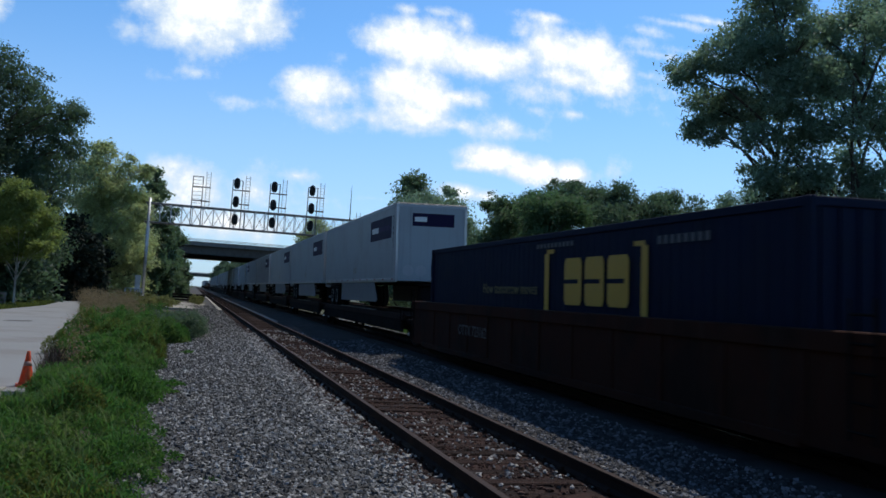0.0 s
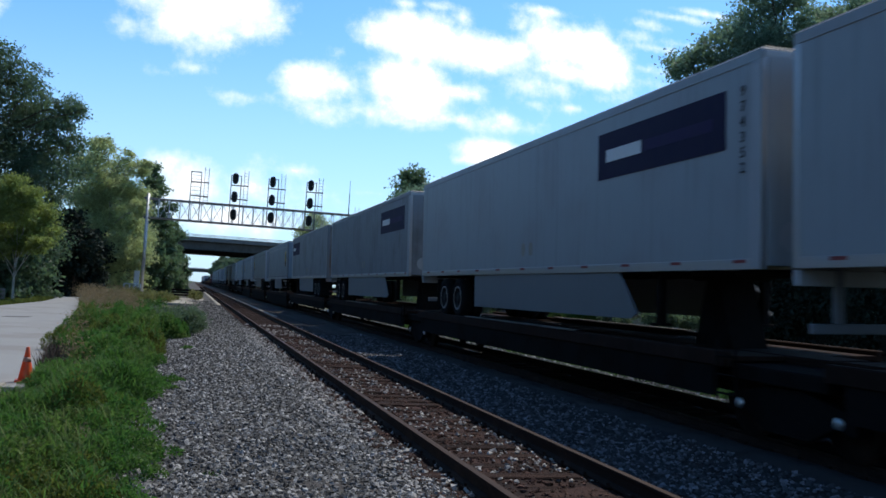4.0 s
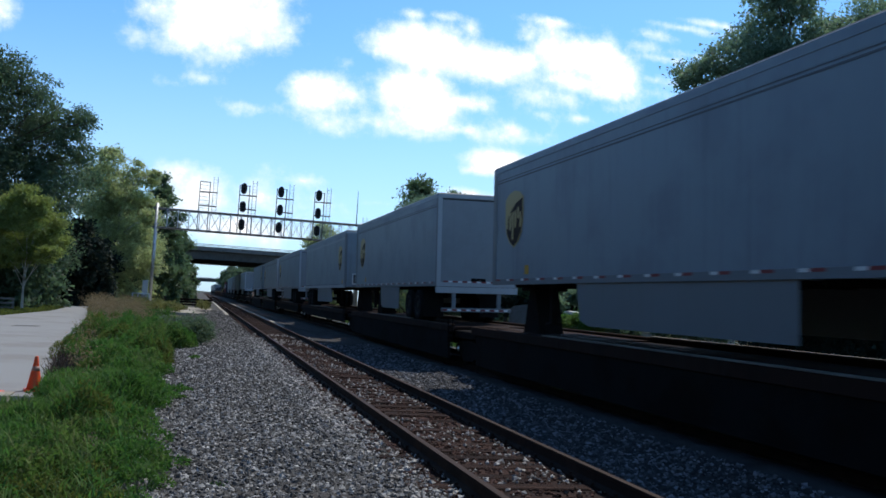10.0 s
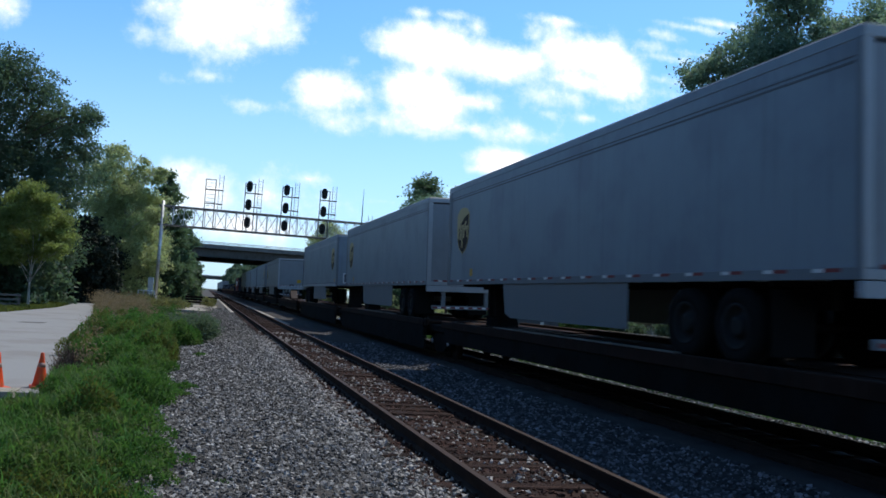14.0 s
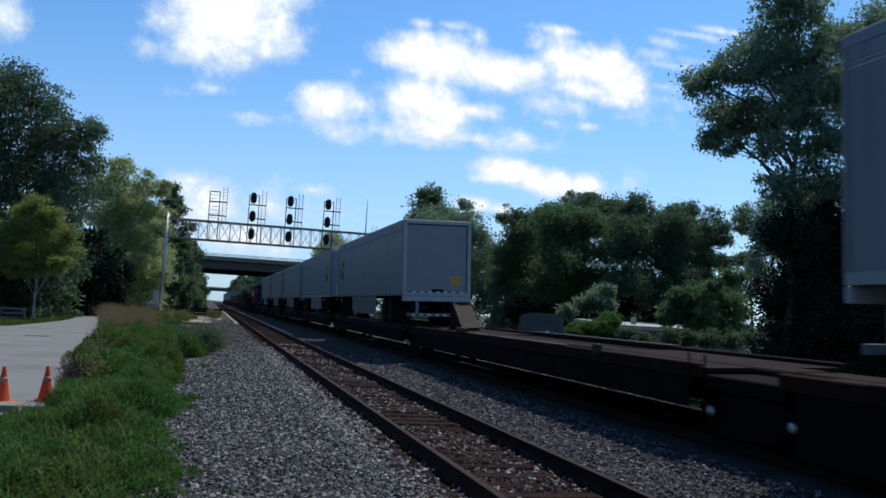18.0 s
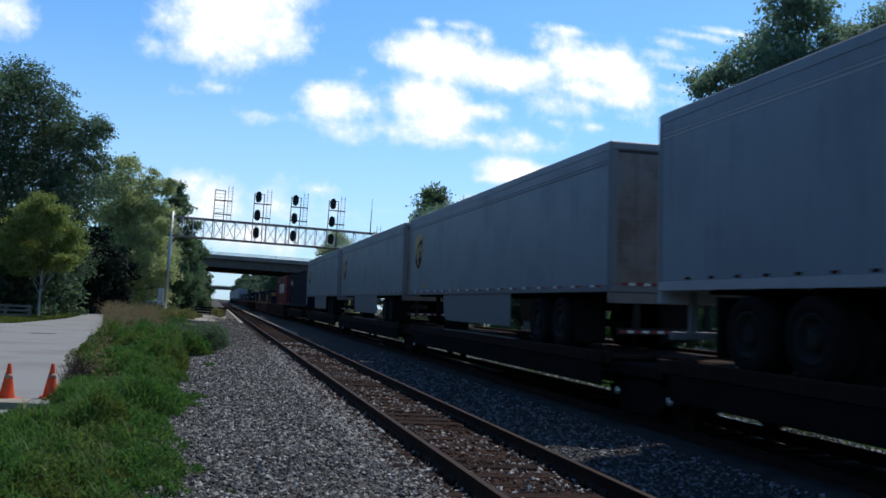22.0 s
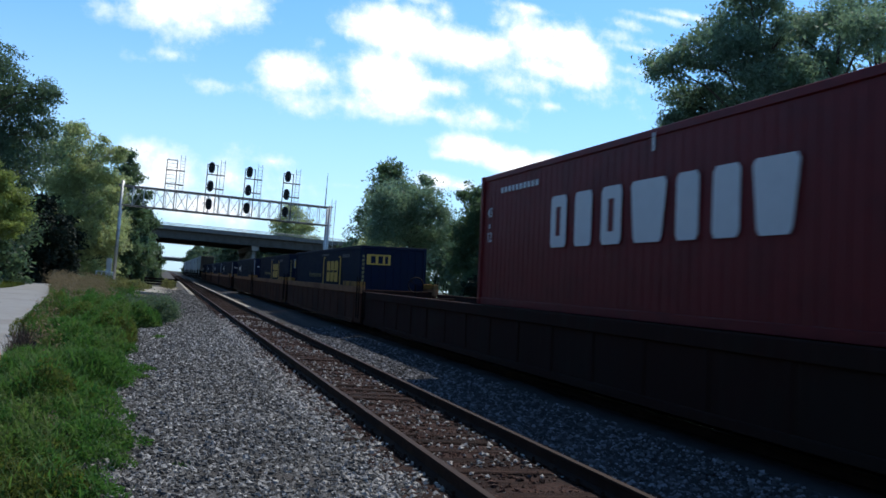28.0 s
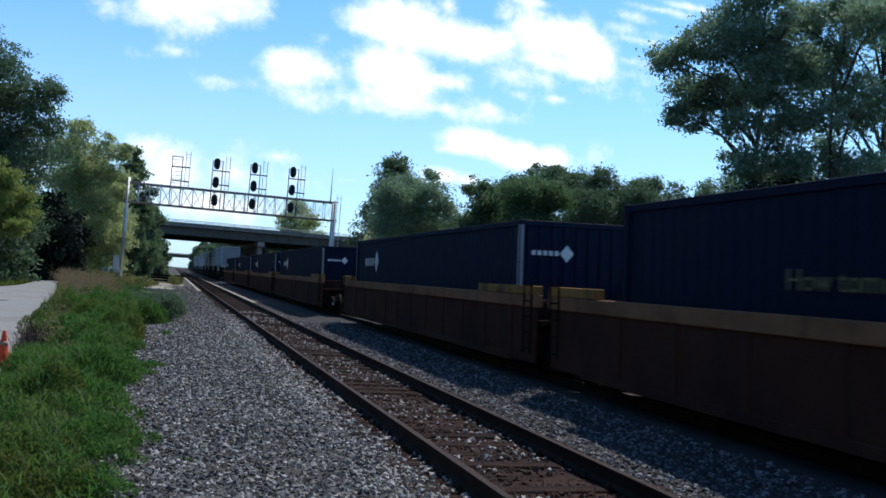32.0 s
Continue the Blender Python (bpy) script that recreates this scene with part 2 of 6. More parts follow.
M_CONE = material("orange cone plastic", (0.9, 0.09, 0.012), 0.5, grain=0.1, scale=20, second=(0.6, 0.1, 0.03), second_scale=6)
M_WOOD = material("weathered timber", (0.21, 0.19, 0.16), 0.9, grain=0.35, scale=8, stretch=(1, 1, 6), second=(0.15, 0.125, 0.1), bump=0.4)
M_BARK = material("bark", (0.085, 0.07, 0.055), 0.95, grain=0.4, scale=6, stretch=(3, 3, 0.6), bump=1.0, bump_scale=9)
M_LEAF = material("broadleaf foliage", (0.095, 0.15, 0.088), 0.55, grain=0.3, scale=0.5, per_island=0.35, translucent=0.55)
M_LEAF_PALE = material("paler foliage", (0.33, 0.375, 0.215), 0.55, grain=0.3, scale=0.5, per_island=0.35, translucent=0.55)
M_LEAF_DARK = material("dense dark foliage", (0.085, 0.13, 0.09), 0.6, grain=0.3, scale=0.5, per_island=0.4, translucent=0.55)
M_GRASS = material("grass and weeds", (0.06, 0.13, 0.036), 0.7, grain=0.4, scale=1.2, second=(0.11, 0.125, 0.05), second_scale=0.7, per_island=0.4, translucent=0.4, spec=0.25)
M_DRY = material("dry seed heads", (0.24, 0.185, 0.12), 0.85, grain=0.3, scale=3, per_island=0.4, translucent=0.3)
M_WHITE = material("white trailer skin", (0.365, 0.405, 0.425), 0.45, grain=0.06, scale=2.0, second=(0.345, 0.362, 0.38), second_scale=0.5, streak=0.3, streak_colour=(0.16, 0.16, 0.155), spec=0.25)
M_GREY = material("grey trailer skin", (0.262, 0.318, 0.36), 0.42, grain=0.06, scale=2.0, second=(0.222, 0.26, 0.305), second_scale=0.45, streak=0.25, streak_colour=(0.10, 0.105, 0.11), spec=0.3)
M_DOOR = material("trailer door panel", (0.27, 0.29, 0.31), 0.45, grain=0.06, scale=3, second=(0.25, 0.268, 0.285), streak=0.12, streak_colour=(0.17, 0.16, 0.145), spec=0.3)
M_GRIME = material("road grimed door panel", (0.23, 0.205, 0.195), 0.6, grain=0.15, scale=3, second=(0.16, 0.12, 0.10), streak=0.5, streak_colour=(0.12, 0.085, 0.06))
M_ALU = material("aluminium rail", (0.45, 0.46, 0.47), 0.38, metal=0.7, grain=0.08, scale=5)
M_SKIRT = material("pale side skirt", (0.195, 0.215, 0.235), 0.5, grain=0.06, scale=3, streak=0.3, streak_colour=(0.17, 0.17, 0.17), spec=0.3)
M_TYRE = material("tyre rubber", (0.012, 0.012, 0.012), 0.9, spec=0.08, grain=0.3, scale=20)
M_RIM = material("wheel rim", (0.3, 0.3, 0.3), 0.45, metal=0.4, grain=0.15, scale=9)
M_CHASSIS = material("dark chassis steel", (0.014, 0.0125, 0.0125), 0.85, spec=0.06, grain=0.4, scale=9, second=(0.012, 0.008, 0.007))
M_DECK = material("rusty brown car steel", (0.033, 0.017, 0.0125), 0.85, spec=0.1, grain=0.3, scale=4, second=(0.022, 0.013, 0.010), second_scale=0.8, streak=0.4)
M_WELL_BROWN = material("brown well car steel", (0.05, 0.018, 0.011), 0.85, spec=0.1, grain=0.3, scale=3, second=(0.028, 0.014, 0.010), second_scale=0.7, streak=0.45)
M_WELL_DARK = material("dark well car steel", (0.034, 0.014, 0.011), 0.85, spec=0.1, grain=0.3, scale=3, second=(0.03, 0.017, 0.013), second_scale=0.7, streak=0.4)
M_WELL_YELLOW = material("faded yellow well car top", (0.29, 0.14, 0.07), 0.75, spec=0.15, grain=0.25, scale=3, second=(0.2, 0.09, 0.048), second_scale=0.9, streak=0.45)
M_NAVY = material("navy container paint", (0.0075, 0.0135, 0.037), 0.7, spec=0.12, grain=0.12, scale=3, second=(0.009, 0.0145, 0.032), streak=0.2, streak_colour=(0.013, 0.0155, 0.026))
M_RED = material("dark red container paint", (0.18, 0.02, 0.022), 0.5, spec=0.25, grain=0.12, scale=3, second=(0.145, 0.018, 0.02), streak=0.3, streak_colour=(0.12, 0.03, 0.024))
M_YELLOW = material("yellow decal", (0.6, 0.36, 0.05), 0.5, grain=0.12, scale=6)
M_AMBER = material("orange-yellow decal", (0.62, 0.33, 0.02), 0.5, grain=0.12, scale=6)
M_PALE = material("white decal", (0.78, 0.78, 0.77), 0.5, grain=0.08, scale=6)
M_PURPLE = material("dark violet decal", (0.014, 0.009, 0.045), 0.6, spec=0.15, grain=0.1, scale=5)
M_VIOLET = material("violet decal", (0.03, 0.017, 0.075), 0.6, spec=0.15, grain=0.1, scale=5)
M_BROWN = material("brown decal", (0.03, 0.014, 0.008), 0.6, spec=0.15, grain=0.1, scale=5)
M_GOLD = material("gold decal", (0.5, 0.37, 0.14), 0.45, grain=0.1, scale=5)
M_REFLRED = material("red reflector tape", (0.24, 0.03, 0.03), 0.5)
M_BLUE = material("blue decal", (0.03, 0.07, 0.3), 0.5)
M_TARP = material("pale shed roof", (0.62, 0.62, 0.6), 0.6, grain=0.1, scale=2)
M_BALLAST_BROWN = material("rust-stained ballast", (0.052, 0.028, 0.023), 0.95, grain=0.6, scale=26.0, second=(0.02, 0.013, 0.012), second_scale=0.9, bump=1.0, bump_scale=26, spec=0.2)
# dirtier stones between the tracks, darkened further for the train's shade
M_STONE_SHADY = material("dull ballast stone with painted shade", (0.092, 0.092, 0.098), 0.9, grain=0.3, scale=30.0, per_island=0.5, speck=2.3, bump=0.3, bump_scale=90)
M_POLISHED = material("polished rail head", (0.62, 0.60, 0.58), 0.22, metal=1.0, grain=0.06, scale=8, stretch=(30, 0.3, 30))
# rims under the grey trailers: their deep shade is painted into this tone
M_RIM_DARK = material("dark wheel rim with painted shade", (0.022, 0.022, 0.022), 0.7, spec=0.15, grain=0.2, scale=9)
M_PARAPET = material("weathered bridge concrete", (0.19, 0.18, 0.165), 0.9, grain=0.2, scale=4, second=(0.14, 0.132, 0.12), streak=0.35)
M_WEED = material("soft green weeds", (0.068, 0.165, 0.04), 0.7, grain=0.5, scale=1.0, second=(0.15, 0.18, 0.06), second_scale=1.2, per_island=0.45, translucent=0.45, spec=0.25)
# bed beside and under the train, its shade put into the colour
M_BALLAST_DULL = material("dull ballast with painted shade", (0.046, 0.042, 0.043), 0.95, grain=0.6, scale=26.0, second=(0.022, 0.018, 0.017), second_scale=0.9, bump=1.0, bump_scale=26)
M_PLATE = material("faded brown steel plate", (0.075, 0.055, 0.05), 0.7, grain=0.2, scale=6, second=(0.05, 0.034, 0.03), streak=0.3, spec=0.2)
M_GRAVEL_FAR = material("grey stone pad", (0.15, 0.145, 0.138), 0.95, grain=0.4, scale=14.0, per_island=0.5, speck=0.9)
M_DIM = material("faded grey lettering", (0.10, 0.105, 0.115), 0.5, grain=0.2, scale=8)
M_WELL_RUST = material("rusty well car side", (0.082, 0.033, 0.021), 0.85, spec=0.1, grain=0.3, scale=3, second=(0.055, 0.024, 0.017), second_scale=0.7, streak=0.5)
M_GUIDE = material("chipped yellow guide paint", (0.36, 0.19, 0.045), 0.7, spec=0.15, grain=0.25, scale=4, second=(0.14, 0.085, 0.035), second_scale=1.4, streak=0.4)
M_LEAF_GREEN = material("fresh green foliage", (0.088, 0.155, 0.08), 0.55, grain=0.3, scale=0.5, per_island=0.35, translucent=0.55)
# near-black leaves: the shade under the trees is put into their colour
M_LEAF_DEEP = material("undergrowth with shade in its colour", (0.02, 0.031, 0.023), 0.6, grain=0.3, scale=0.5, per_island=0.2, translucent=0.08, spec=0.1)
M_FADED_GOLD = material("faded yellow stencil", (0.20, 0.17, 0.07), 0.6, grain=0.2, scale=8)
M_STRAW = material("straw coloured weeds", (0.17, 0.175, 0.075), 0.8, grain=0.4, scale=1.5, second=(0.11, 0.14, 0.05), second_scale=0.6, per_island=0.35, translucent=0.4)
M_PAD = material("pale dusty concrete", (0.42, 0.39, 0.33), 0.95, grain=0.15, scale=5, second=(0.33, 0.3, 0.25), second_scale=0.5, bump=0.2)
M_LEAF_LIME = material("yellow-green foliage", (0.205, 0.255, 0.085), 0.55, grain=0.3, scale=0.5, per_island=0.35, translucent=0.55)
M_LEAF_DUSK = material("deep green foliage", (0.08, 0.13, 0.084), 0.6, grain=0.3, scale=0.5, per_island=0.25, translucent=0.5)
M_COLLAR = material("faded cone collar", (0.42, 0.24, 0.19), 0.5, grain=0.15, scale=20)
# the caps' sun glints are put into this very bright metal colour
M_CAP = material("bearing steel brightened for glints", (0.85, 0.85, 0.85), 0.5, metal=1.0, grain=0.05, scale=20)
M_LEAF_OPEN = material("grey-green open foliage", (0.155, 0.23, 0.175), 0.55, grain=0.3, scale=0.5, per_island=0.4, translucent=0.55)
M_STONE_PALE = material("pale scattered stone", (0.42, 0.4, 0.38), 0.85, grain=0.3, scale=30.0, per_island=0.4, bump=0.3, bump_scale=90)
M_PATCH = material("dark repair asphalt", (0.09, 0.09, 0.092), 0.9, grain=0.3, scale=30, bump=0.3, bump_scale=90)
M_STALK = material("dead brown stalks", (0.075, 0.055, 0.042), 0.9, grain=0.3, scale=6, per_island=0.4)
M_SHELTER = material("grey painted steel", (0.115, 0.125, 0.14), 0.55, grain=0.1, scale=6, second=(0.09, 0.095, 0.1), streak=0.3, spec=0.3)
M_BARK_PALE = material("pale smooth bark", (0.42, 0.4, 0.34), 0.9, grain=0.3, scale=5, second=(0.2, 0.18, 0.14), second_scale=1.6, bump=0.4, bump_scale=9)
M_TRUSS = material("weathered truss steel", (0.11, 0.12, 0.13), 0.6, grain=0.2, scale=10, second=(0.17, 0.175, 0.18), second_scale=2)
M_BAND = material("pale trailer trim", (0.42, 0.44, 0.46), 0.45, grain=0.08, scale=4, streak=0.2, streak_colour=(0.2, 0.2, 0.2), spec=0.3)
M_DUSTY = material("dusty white trailer skin", (0.25, 0.268, 0.29), 0.5, grain=0.08, scale=2.0, second=(0.185, 0.195, 0.205), second_scale=0.6, streak=0.5, streak_colour=(0.12, 0.115, 0.11), spec=0.25)
M_OLIVE = material("yellowing weeds", (0.125, 0.15, 0.04), 0.75, grain=0.4, scale=1.5, second=(0.075, 0.11, 0.032), second_scale=0.9, per_island=0.4, translucent=0.4, spec=0.2)

# ---------------------------------------------------------------- building blocks


def to_mesh(name, bm, mat):
    me = bpy.data.meshes.new(name)
    bm.to_mesh(me)
    bm.free()
    for m in (mat if isinstance(mat, (list, tuple)) else [mat]):
        me.materials.append(m)
    return me


def part(name, bm, mat, parent=None, label=""):
    """Links a bmesh (or a finished mesh) as one mesh object, under its thing if there is one."""
    me = bm if isinstance(bm, bpy.types.Mesh) else to_mesh(name, bm, mat)
    ob = new(name, me)
    if parent:
        ob.parent = parent
    return tagged(ob, label=label)


def thing(name, label, category, group="", kind="", m=None):
    ob = new(name)
    ob.empty_display_size = 0.3
    if m is not None:
        ob.matrix_basis = m
    return tagged(ob, label, category, group, kind)


def box(bm, x0, x1, y0, y1, z0, z1, bevel=0.0, slot=0):
    v = [bm.verts.new((x, y, z)) for z in (z0, z1) for y in (y0, y1) for x in (x0, x1)]
    fs = [bm.faces.new([v[i] for i in f]) for f in ((0, 2, 3, 1), (4, 5, 7, 6), (0, 1, 5, 4), (2, 6, 7, 3), (0, 4, 6, 2), (1, 3, 7, 5))]
    for f in fs:
        f.material_index = slot
    if bevel:
        es = list({e for f in fs for e in f.edges})
        bmesh.ops.bevel(bm, geom=es, offset=bevel, segments=1, affect="EDGES", profile=0.5)
    return bm


def B(*boxes, bevel=0.0):
    bm = bmesh.new()
    for b in boxes:
        box(bm, *b, bevel=bevel)
    return bm


def rod(bm, p, q, r0, r1=None, n=8, caps=True):
    """A tapered round bar from p to q."""
    p, q = Vector(p), Vector(q)
    r1 = r0 if r1 is None else r1
    w = (q - p).normalized()
    a = w.orthogonal().normalized()
    b = w.cross(a)
    rings = []
    for c, r in ((p, r0), (q, r1)):
        rings.append([bm.verts.new(c + r * (math.cos(2 * math.pi * i / n) * a + math.sin(2 * math.pi * i / n) * b)) for i in range(n)])
    for i in range(n):
        bm.faces.new((rings[0][i], rings[0][(i + 1) % n], rings[1][(i + 1) % n], rings[1][i])).smooth = n > 6
    if caps:
        bm.faces.new(rings[0][::-1]), bm.faces.new(rings[1])
    return bm


def lathe(bm, profile, axis="z", centre=(0, 0, 0), n=16, caps=True):
    """Turns (radius, height) pairs round an axis."""
    c = Vector(centre)
    rings = []
    for r, h in profile:
        ring = []
        for i in range(n):
            a, s = math.cos(2 * math.pi * i / n) * r, math.sin(2 * math.pi * i / n) * r
            ring.append(bm.verts.new(c + Vector({"z": (a, s, h), "x": (h, a, s), "y": (s, h, a)}[axis])))
        rings.append(ring)
    for lo, hi in zip(rings, rings[1:]):
        for i in range(n):
            bm.faces.new((lo[i], lo[(i + 1) % n], hi[(i + 1) % n], hi[i])).smooth = True
    if caps:
        bm.faces.new(rings[0][::-1]), bm.faces.new(rings[-1])
    return bm


def prism(bm, outline, x0, x1):
    """A flat plate: outline of (y, z) pairs, between x0 and x1."""
    a = [bm.verts.new((x0, y, z)) for y, z in outline]
    b = [bm.verts.new((x1, y, z)) for y, z in outline]
    bm.faces.new(a[::-1]), bm.faces.new(b)
    k = len(outline)
    for i in range(k):
        bm.faces.new((a[i], a[(i + 1) % k], b[(i + 1) % k], b[i]))
    return bm


def raw_mesh(name, verts, quads, mat, smooth=False):
    """A big mesh from numpy arrays of corners and of faces (all with one number of corners)."""
    me = bpy.data.meshes.new(name)
    k = quads.shape[1]
    me.vertices.add(len(verts)), me.loops.add(quads.size), me.polygons.add(len(quads))
    me.vertices.foreach_set("co", np.ascontiguousarray(verts, dtype=np.float32).ravel())
    me.loops.foreach_set("vertex_index", np.ascontiguousarray(quads, dtype=np.int32).ravel())
    me.polygons.foreach_set("loop_start", np.arange(0, quads.size, k, dtype=np.int32))
    me.polygons.foreach_set("use_smooth", np.full(len(quads), smooth))
    me.update(calc_edges=True)
    me.materials.append(mat)
    return me


def lettering(name, text, size, mat, parent, m, label=""):
    """Words as flat raised mesh letters, in the built-in font."""
    cu = bpy.data.curves.new(name, "FONT")
    cu.body, cu.size, cu.extrude, cu.resolution_u = text, size, 0.003, 2
    tmp = bpy.data.objects.new(name, cu)
    scene.collection.objects.link(tmp)
    me = bpy.data.meshes.new_from_object(tmp.evaluated_get(bpy.context.evaluated_depsgraph_get()))
    bpy.data.objects.remove(tmp)
    me.materials.clear()
    me.materials.append(mat)
    ob = new(name, me)
    ob.parent, ob.matrix_basis = parent, m
    return tagged(ob, label=label)


SIDE = Matrix(((0, 0, -1, 0), (-1, 0, 0, 0), (0, 1, 0, 0), (0, 0, 0, 1)))   # letters on a face that looks to -x, read along -y


def on_side(x, y, z):
    return Matrix.Translation((x, y, z)) @ SIDE


rng = np.random.default_rng(7)

# ---------------------------------------------------------------- ground, ballast, road


def ground_height(x, y):
    """Flat beside the tracks, with a shallow swale at the grass."""
    fall = np.clip((np.asarray(x, float) - 9.6) / 2.2, 0, 1)
    return -0.22 + 0.05 * np.sin(x * 0.11 + 1.0) * np.cos(y * 0.07) - 0.75 * fall * fall * (3 - 2 * fall)


def build_ground():
    xs = np.concatenate([np.linspace(-2200, -60, 14), np.linspace(-50, 60, 56), np.linspace(70, 2200, 14)])
    ys = np.concatenate([np.linspace(-600, -30, 8), np.linspace(-20, 140, 81), np.linspace(150, 2800, 26)])
    gx, gy = np.meshgrid(xs, ys)
    v = np.stack([gx, gy, ground_height(gx, gy)], -1).reshape(-1, 3)
    i = np.arange(len(ys) * len(xs)).reshape(len(ys), len(xs))
    q = np.stack([i[:-1, :-1], i[:-1, 1:], i[1:, 1:], i[1:, :-1]], -1).reshape(-1, 4)
    ob = new("ground", raw_mesh("ground", v, q, M_EARTH, True))
    tagged(ob, "flat earth with sparse weeds beside the railway", "ground", kind="structure")


def build_ballast():
    # one long bed of crushed stone under both tracks, with sloping shoulders
    prof = [(-1.2, -0.30), (-0.55, -0.10), (0.3, -0.045), (2.0, -0.015), (2.3, -0.022), (4.7, -0.022), (4.95, -0.015), (5.8, -0.06), (6.7, 0.085), (9.4, 0.10), (10.35, 0.08), (11.0, -0.3), (11.9, -0.95)]
    xs = np.interp(np.linspace(0, len(prof) - 1, 64), range(len(prof)), [p[0] for p in prof])
    ys = np.concatenate([np.linspace(-60, 0, 20), np.arange(0.4, 45, 0.4), np.linspace(46, 900, 60)])
    gx, gy = np.meshgrid(xs, ys)
    gz = np.interp(gx, [p[0] for p in prof], [p[1] for p in prof])
    gz = gz + 0.022 * (rng.random(gz.shape) - 0.5) * (gy < 60)
    # 1: rusty bed between the near rails, 2: bed with the painted shade
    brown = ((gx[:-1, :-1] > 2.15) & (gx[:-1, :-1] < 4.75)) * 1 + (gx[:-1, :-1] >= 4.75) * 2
    gx = gx + (0.2 * np.sin(gy * 0.9) + 0.12 * np.sin(gy * 2.3)) * np.clip((-0.6 - gx) / 0.6, 0, 1)
    v = np.stack([gx, gy, gz], -1).reshape(-1, 3)
    i = np.arange(gx.size).reshape(gx.shape)
    q = np.stack([i[:-1, :-1], i[:-1, 1:], i[1:, 1:], i[1:, :-1]], -1).reshape(-1, 4)
    me = raw_mesh("ballast_bed", v, q, M_BALLAST, True)
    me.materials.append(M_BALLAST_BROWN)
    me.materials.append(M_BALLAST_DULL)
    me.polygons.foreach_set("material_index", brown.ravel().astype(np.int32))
    ob = new("ballast_bed", me)
    tagged(ob, "grey crushed stone ballast bed under the two tracks", "ballast", kind="structure")
    return prof


def stones(name, n, area, size, mat, label, z_of, keep=None):
    """Crushed stones, each a rough many-sided lump."""
    base = np.array([(1, 0, 0), (-1, 0, 0), (0, 1, 0), (0, -1, 0), (0, 0, 1), (0, 0, -1)], float)
    tris0 = np.array([(4, 0, 2), (4, 2, 1), (4, 1, 3), (4, 3, 0), (5, 2, 0), (5, 1, 2), (5, 3, 1), (5, 0, 3)])
    u = rng.random((n, 2))
    x = area[0] + (area[1] - area[0]) * u[:, 0]
    y = area[2] + (area[3] - area[2]) * u[:, 1] ** 1.75
    if keep is not None:
        k = keep(x, y)
        x, y = x[k], y[k]
    n = len(x)
    r = size * (0.45 + 0.85 * rng.random(n) ** 1.6) * (1 + np.abs(y) * 0.012)
    p = base[None] * (0.6 + 0.7 * rng.random((n, 6, 1)))
    ang = rng.random((n, 3)) * 6.283
    for ax in range(3):
        c, s = np.cos(ang[:, ax])[:, None], np.sin(ang[:, ax])[:, None]
        i, j = [(1, 2), (0, 2), (0, 1)][ax]
        a, b = p[:, :, i].copy(), p[:, :, j].copy()
        p[:, :, i], p[:, :, j] = c * a - s * b, s * a + c * b
    p = p * r[:, None, None] * np.array([1, 1, 0.75])
    p += np.stack([x, y, z_of(x) + r * 0.25], -1)[:, None]
    t = (tris0[None] + 6 * np.arange(n)[:, None, None]).reshape(-1, 3)
    ob = new(name, raw_mesh(name, p.reshape(-1, 3), t, mat))
    tagged(ob, label, "stones", kind="stuff")


def rail_profile():
    half = [(0.037, 0.0), (0.037, -0.028), (0.012, -0.045), (0.010, -0.13), (0.068, -0.155), (0.07, -0.17)]
    return half + [(-a, b) for a, b in half[::-1]]


def build_track(cx, zr, label, first, ties, shine, cant=0.0):
    """Two rails on timber ties: cx the middle of the track, zr the height of the rail heads."""
    track = thing("railway_track", label, "track", kind="structure", m=pose(cx, 0, 0))
    ys = list(np.linspace(-60, 60, 13)) + list(np.linspace(90, 900, 16))
    prof = rail_profile()
    for side in (-0.755, 0.755):
        bm = bmesh.new()
        rise = (side + 0.755) * math.tan(radians(-cant))
        rings = [[bm.verts.new((side + a, y, zr + rise + b)) for a, b in prof] for y in ys]
        k = len(prof)
        for lo, hi in zip(rings, rings[1:]):
            for i in range(k):
                f = bm.faces.new((lo[i], hi[i], hi[(i + 1) % k], lo[(i + 1) % k]))
                f.material_index = 1 if i == k - 1 else 0
        part("rail", to_mesh("rail", bm, [M_RUST, shine]), None, track, "rusty steel rail with a worn bright head")
    tie = to_mesh("tie", B((-1.3, 1.3, -0.11, 0.11, -0.18, 0.0), bevel=0.012), M_TIE)
    plate = to_mesh("tie_plate", B((-0.1, 0.1, -0.09, 0.09, -0.004, 0.014), (-0.09, -0.06, -0.07, -0.05, 0.01, 0.045), (0.06, 0.09, 0.05, 0.07, 0.01, 0.045)), M_RUST)
    r = random.Random(int(cx * 10))
    for i in range(ties):
        y = first + 0.53 * i + r.uniform(-0.03, 0.03)
        t = part("tie", tie, None, track)
        t.matrix_basis = pose(r.uniform(-0.07, 0.07), y, zr + 0.755 * math.tan(radians(-cant)) - 0.178 + r.uniform(-0.022, 0.006), 0, cant, r.uniform(-1.8, 1.8))
        if i < 90:
            for side in (-0.755, 0.755):
                p = part("tie_plate", plate, None, track)
                p.matrix_basis = pose(side, y, zr + (side + 0.755) * math.tan(radians(-cant)) - 0.172, 0, cant, 0)
    far = bmesh.new()
    for i in range(420):
        y = first + 0.53 * (ties + i)
        box(far, -1.3, 1.3, y - 0.11, y + 0.11, zr - 0.34, zr - 0.175 + r.uniform(-0.01, 0.006))
    tagged(part("far_ties", far, M_TIE, track), kind="stuff")


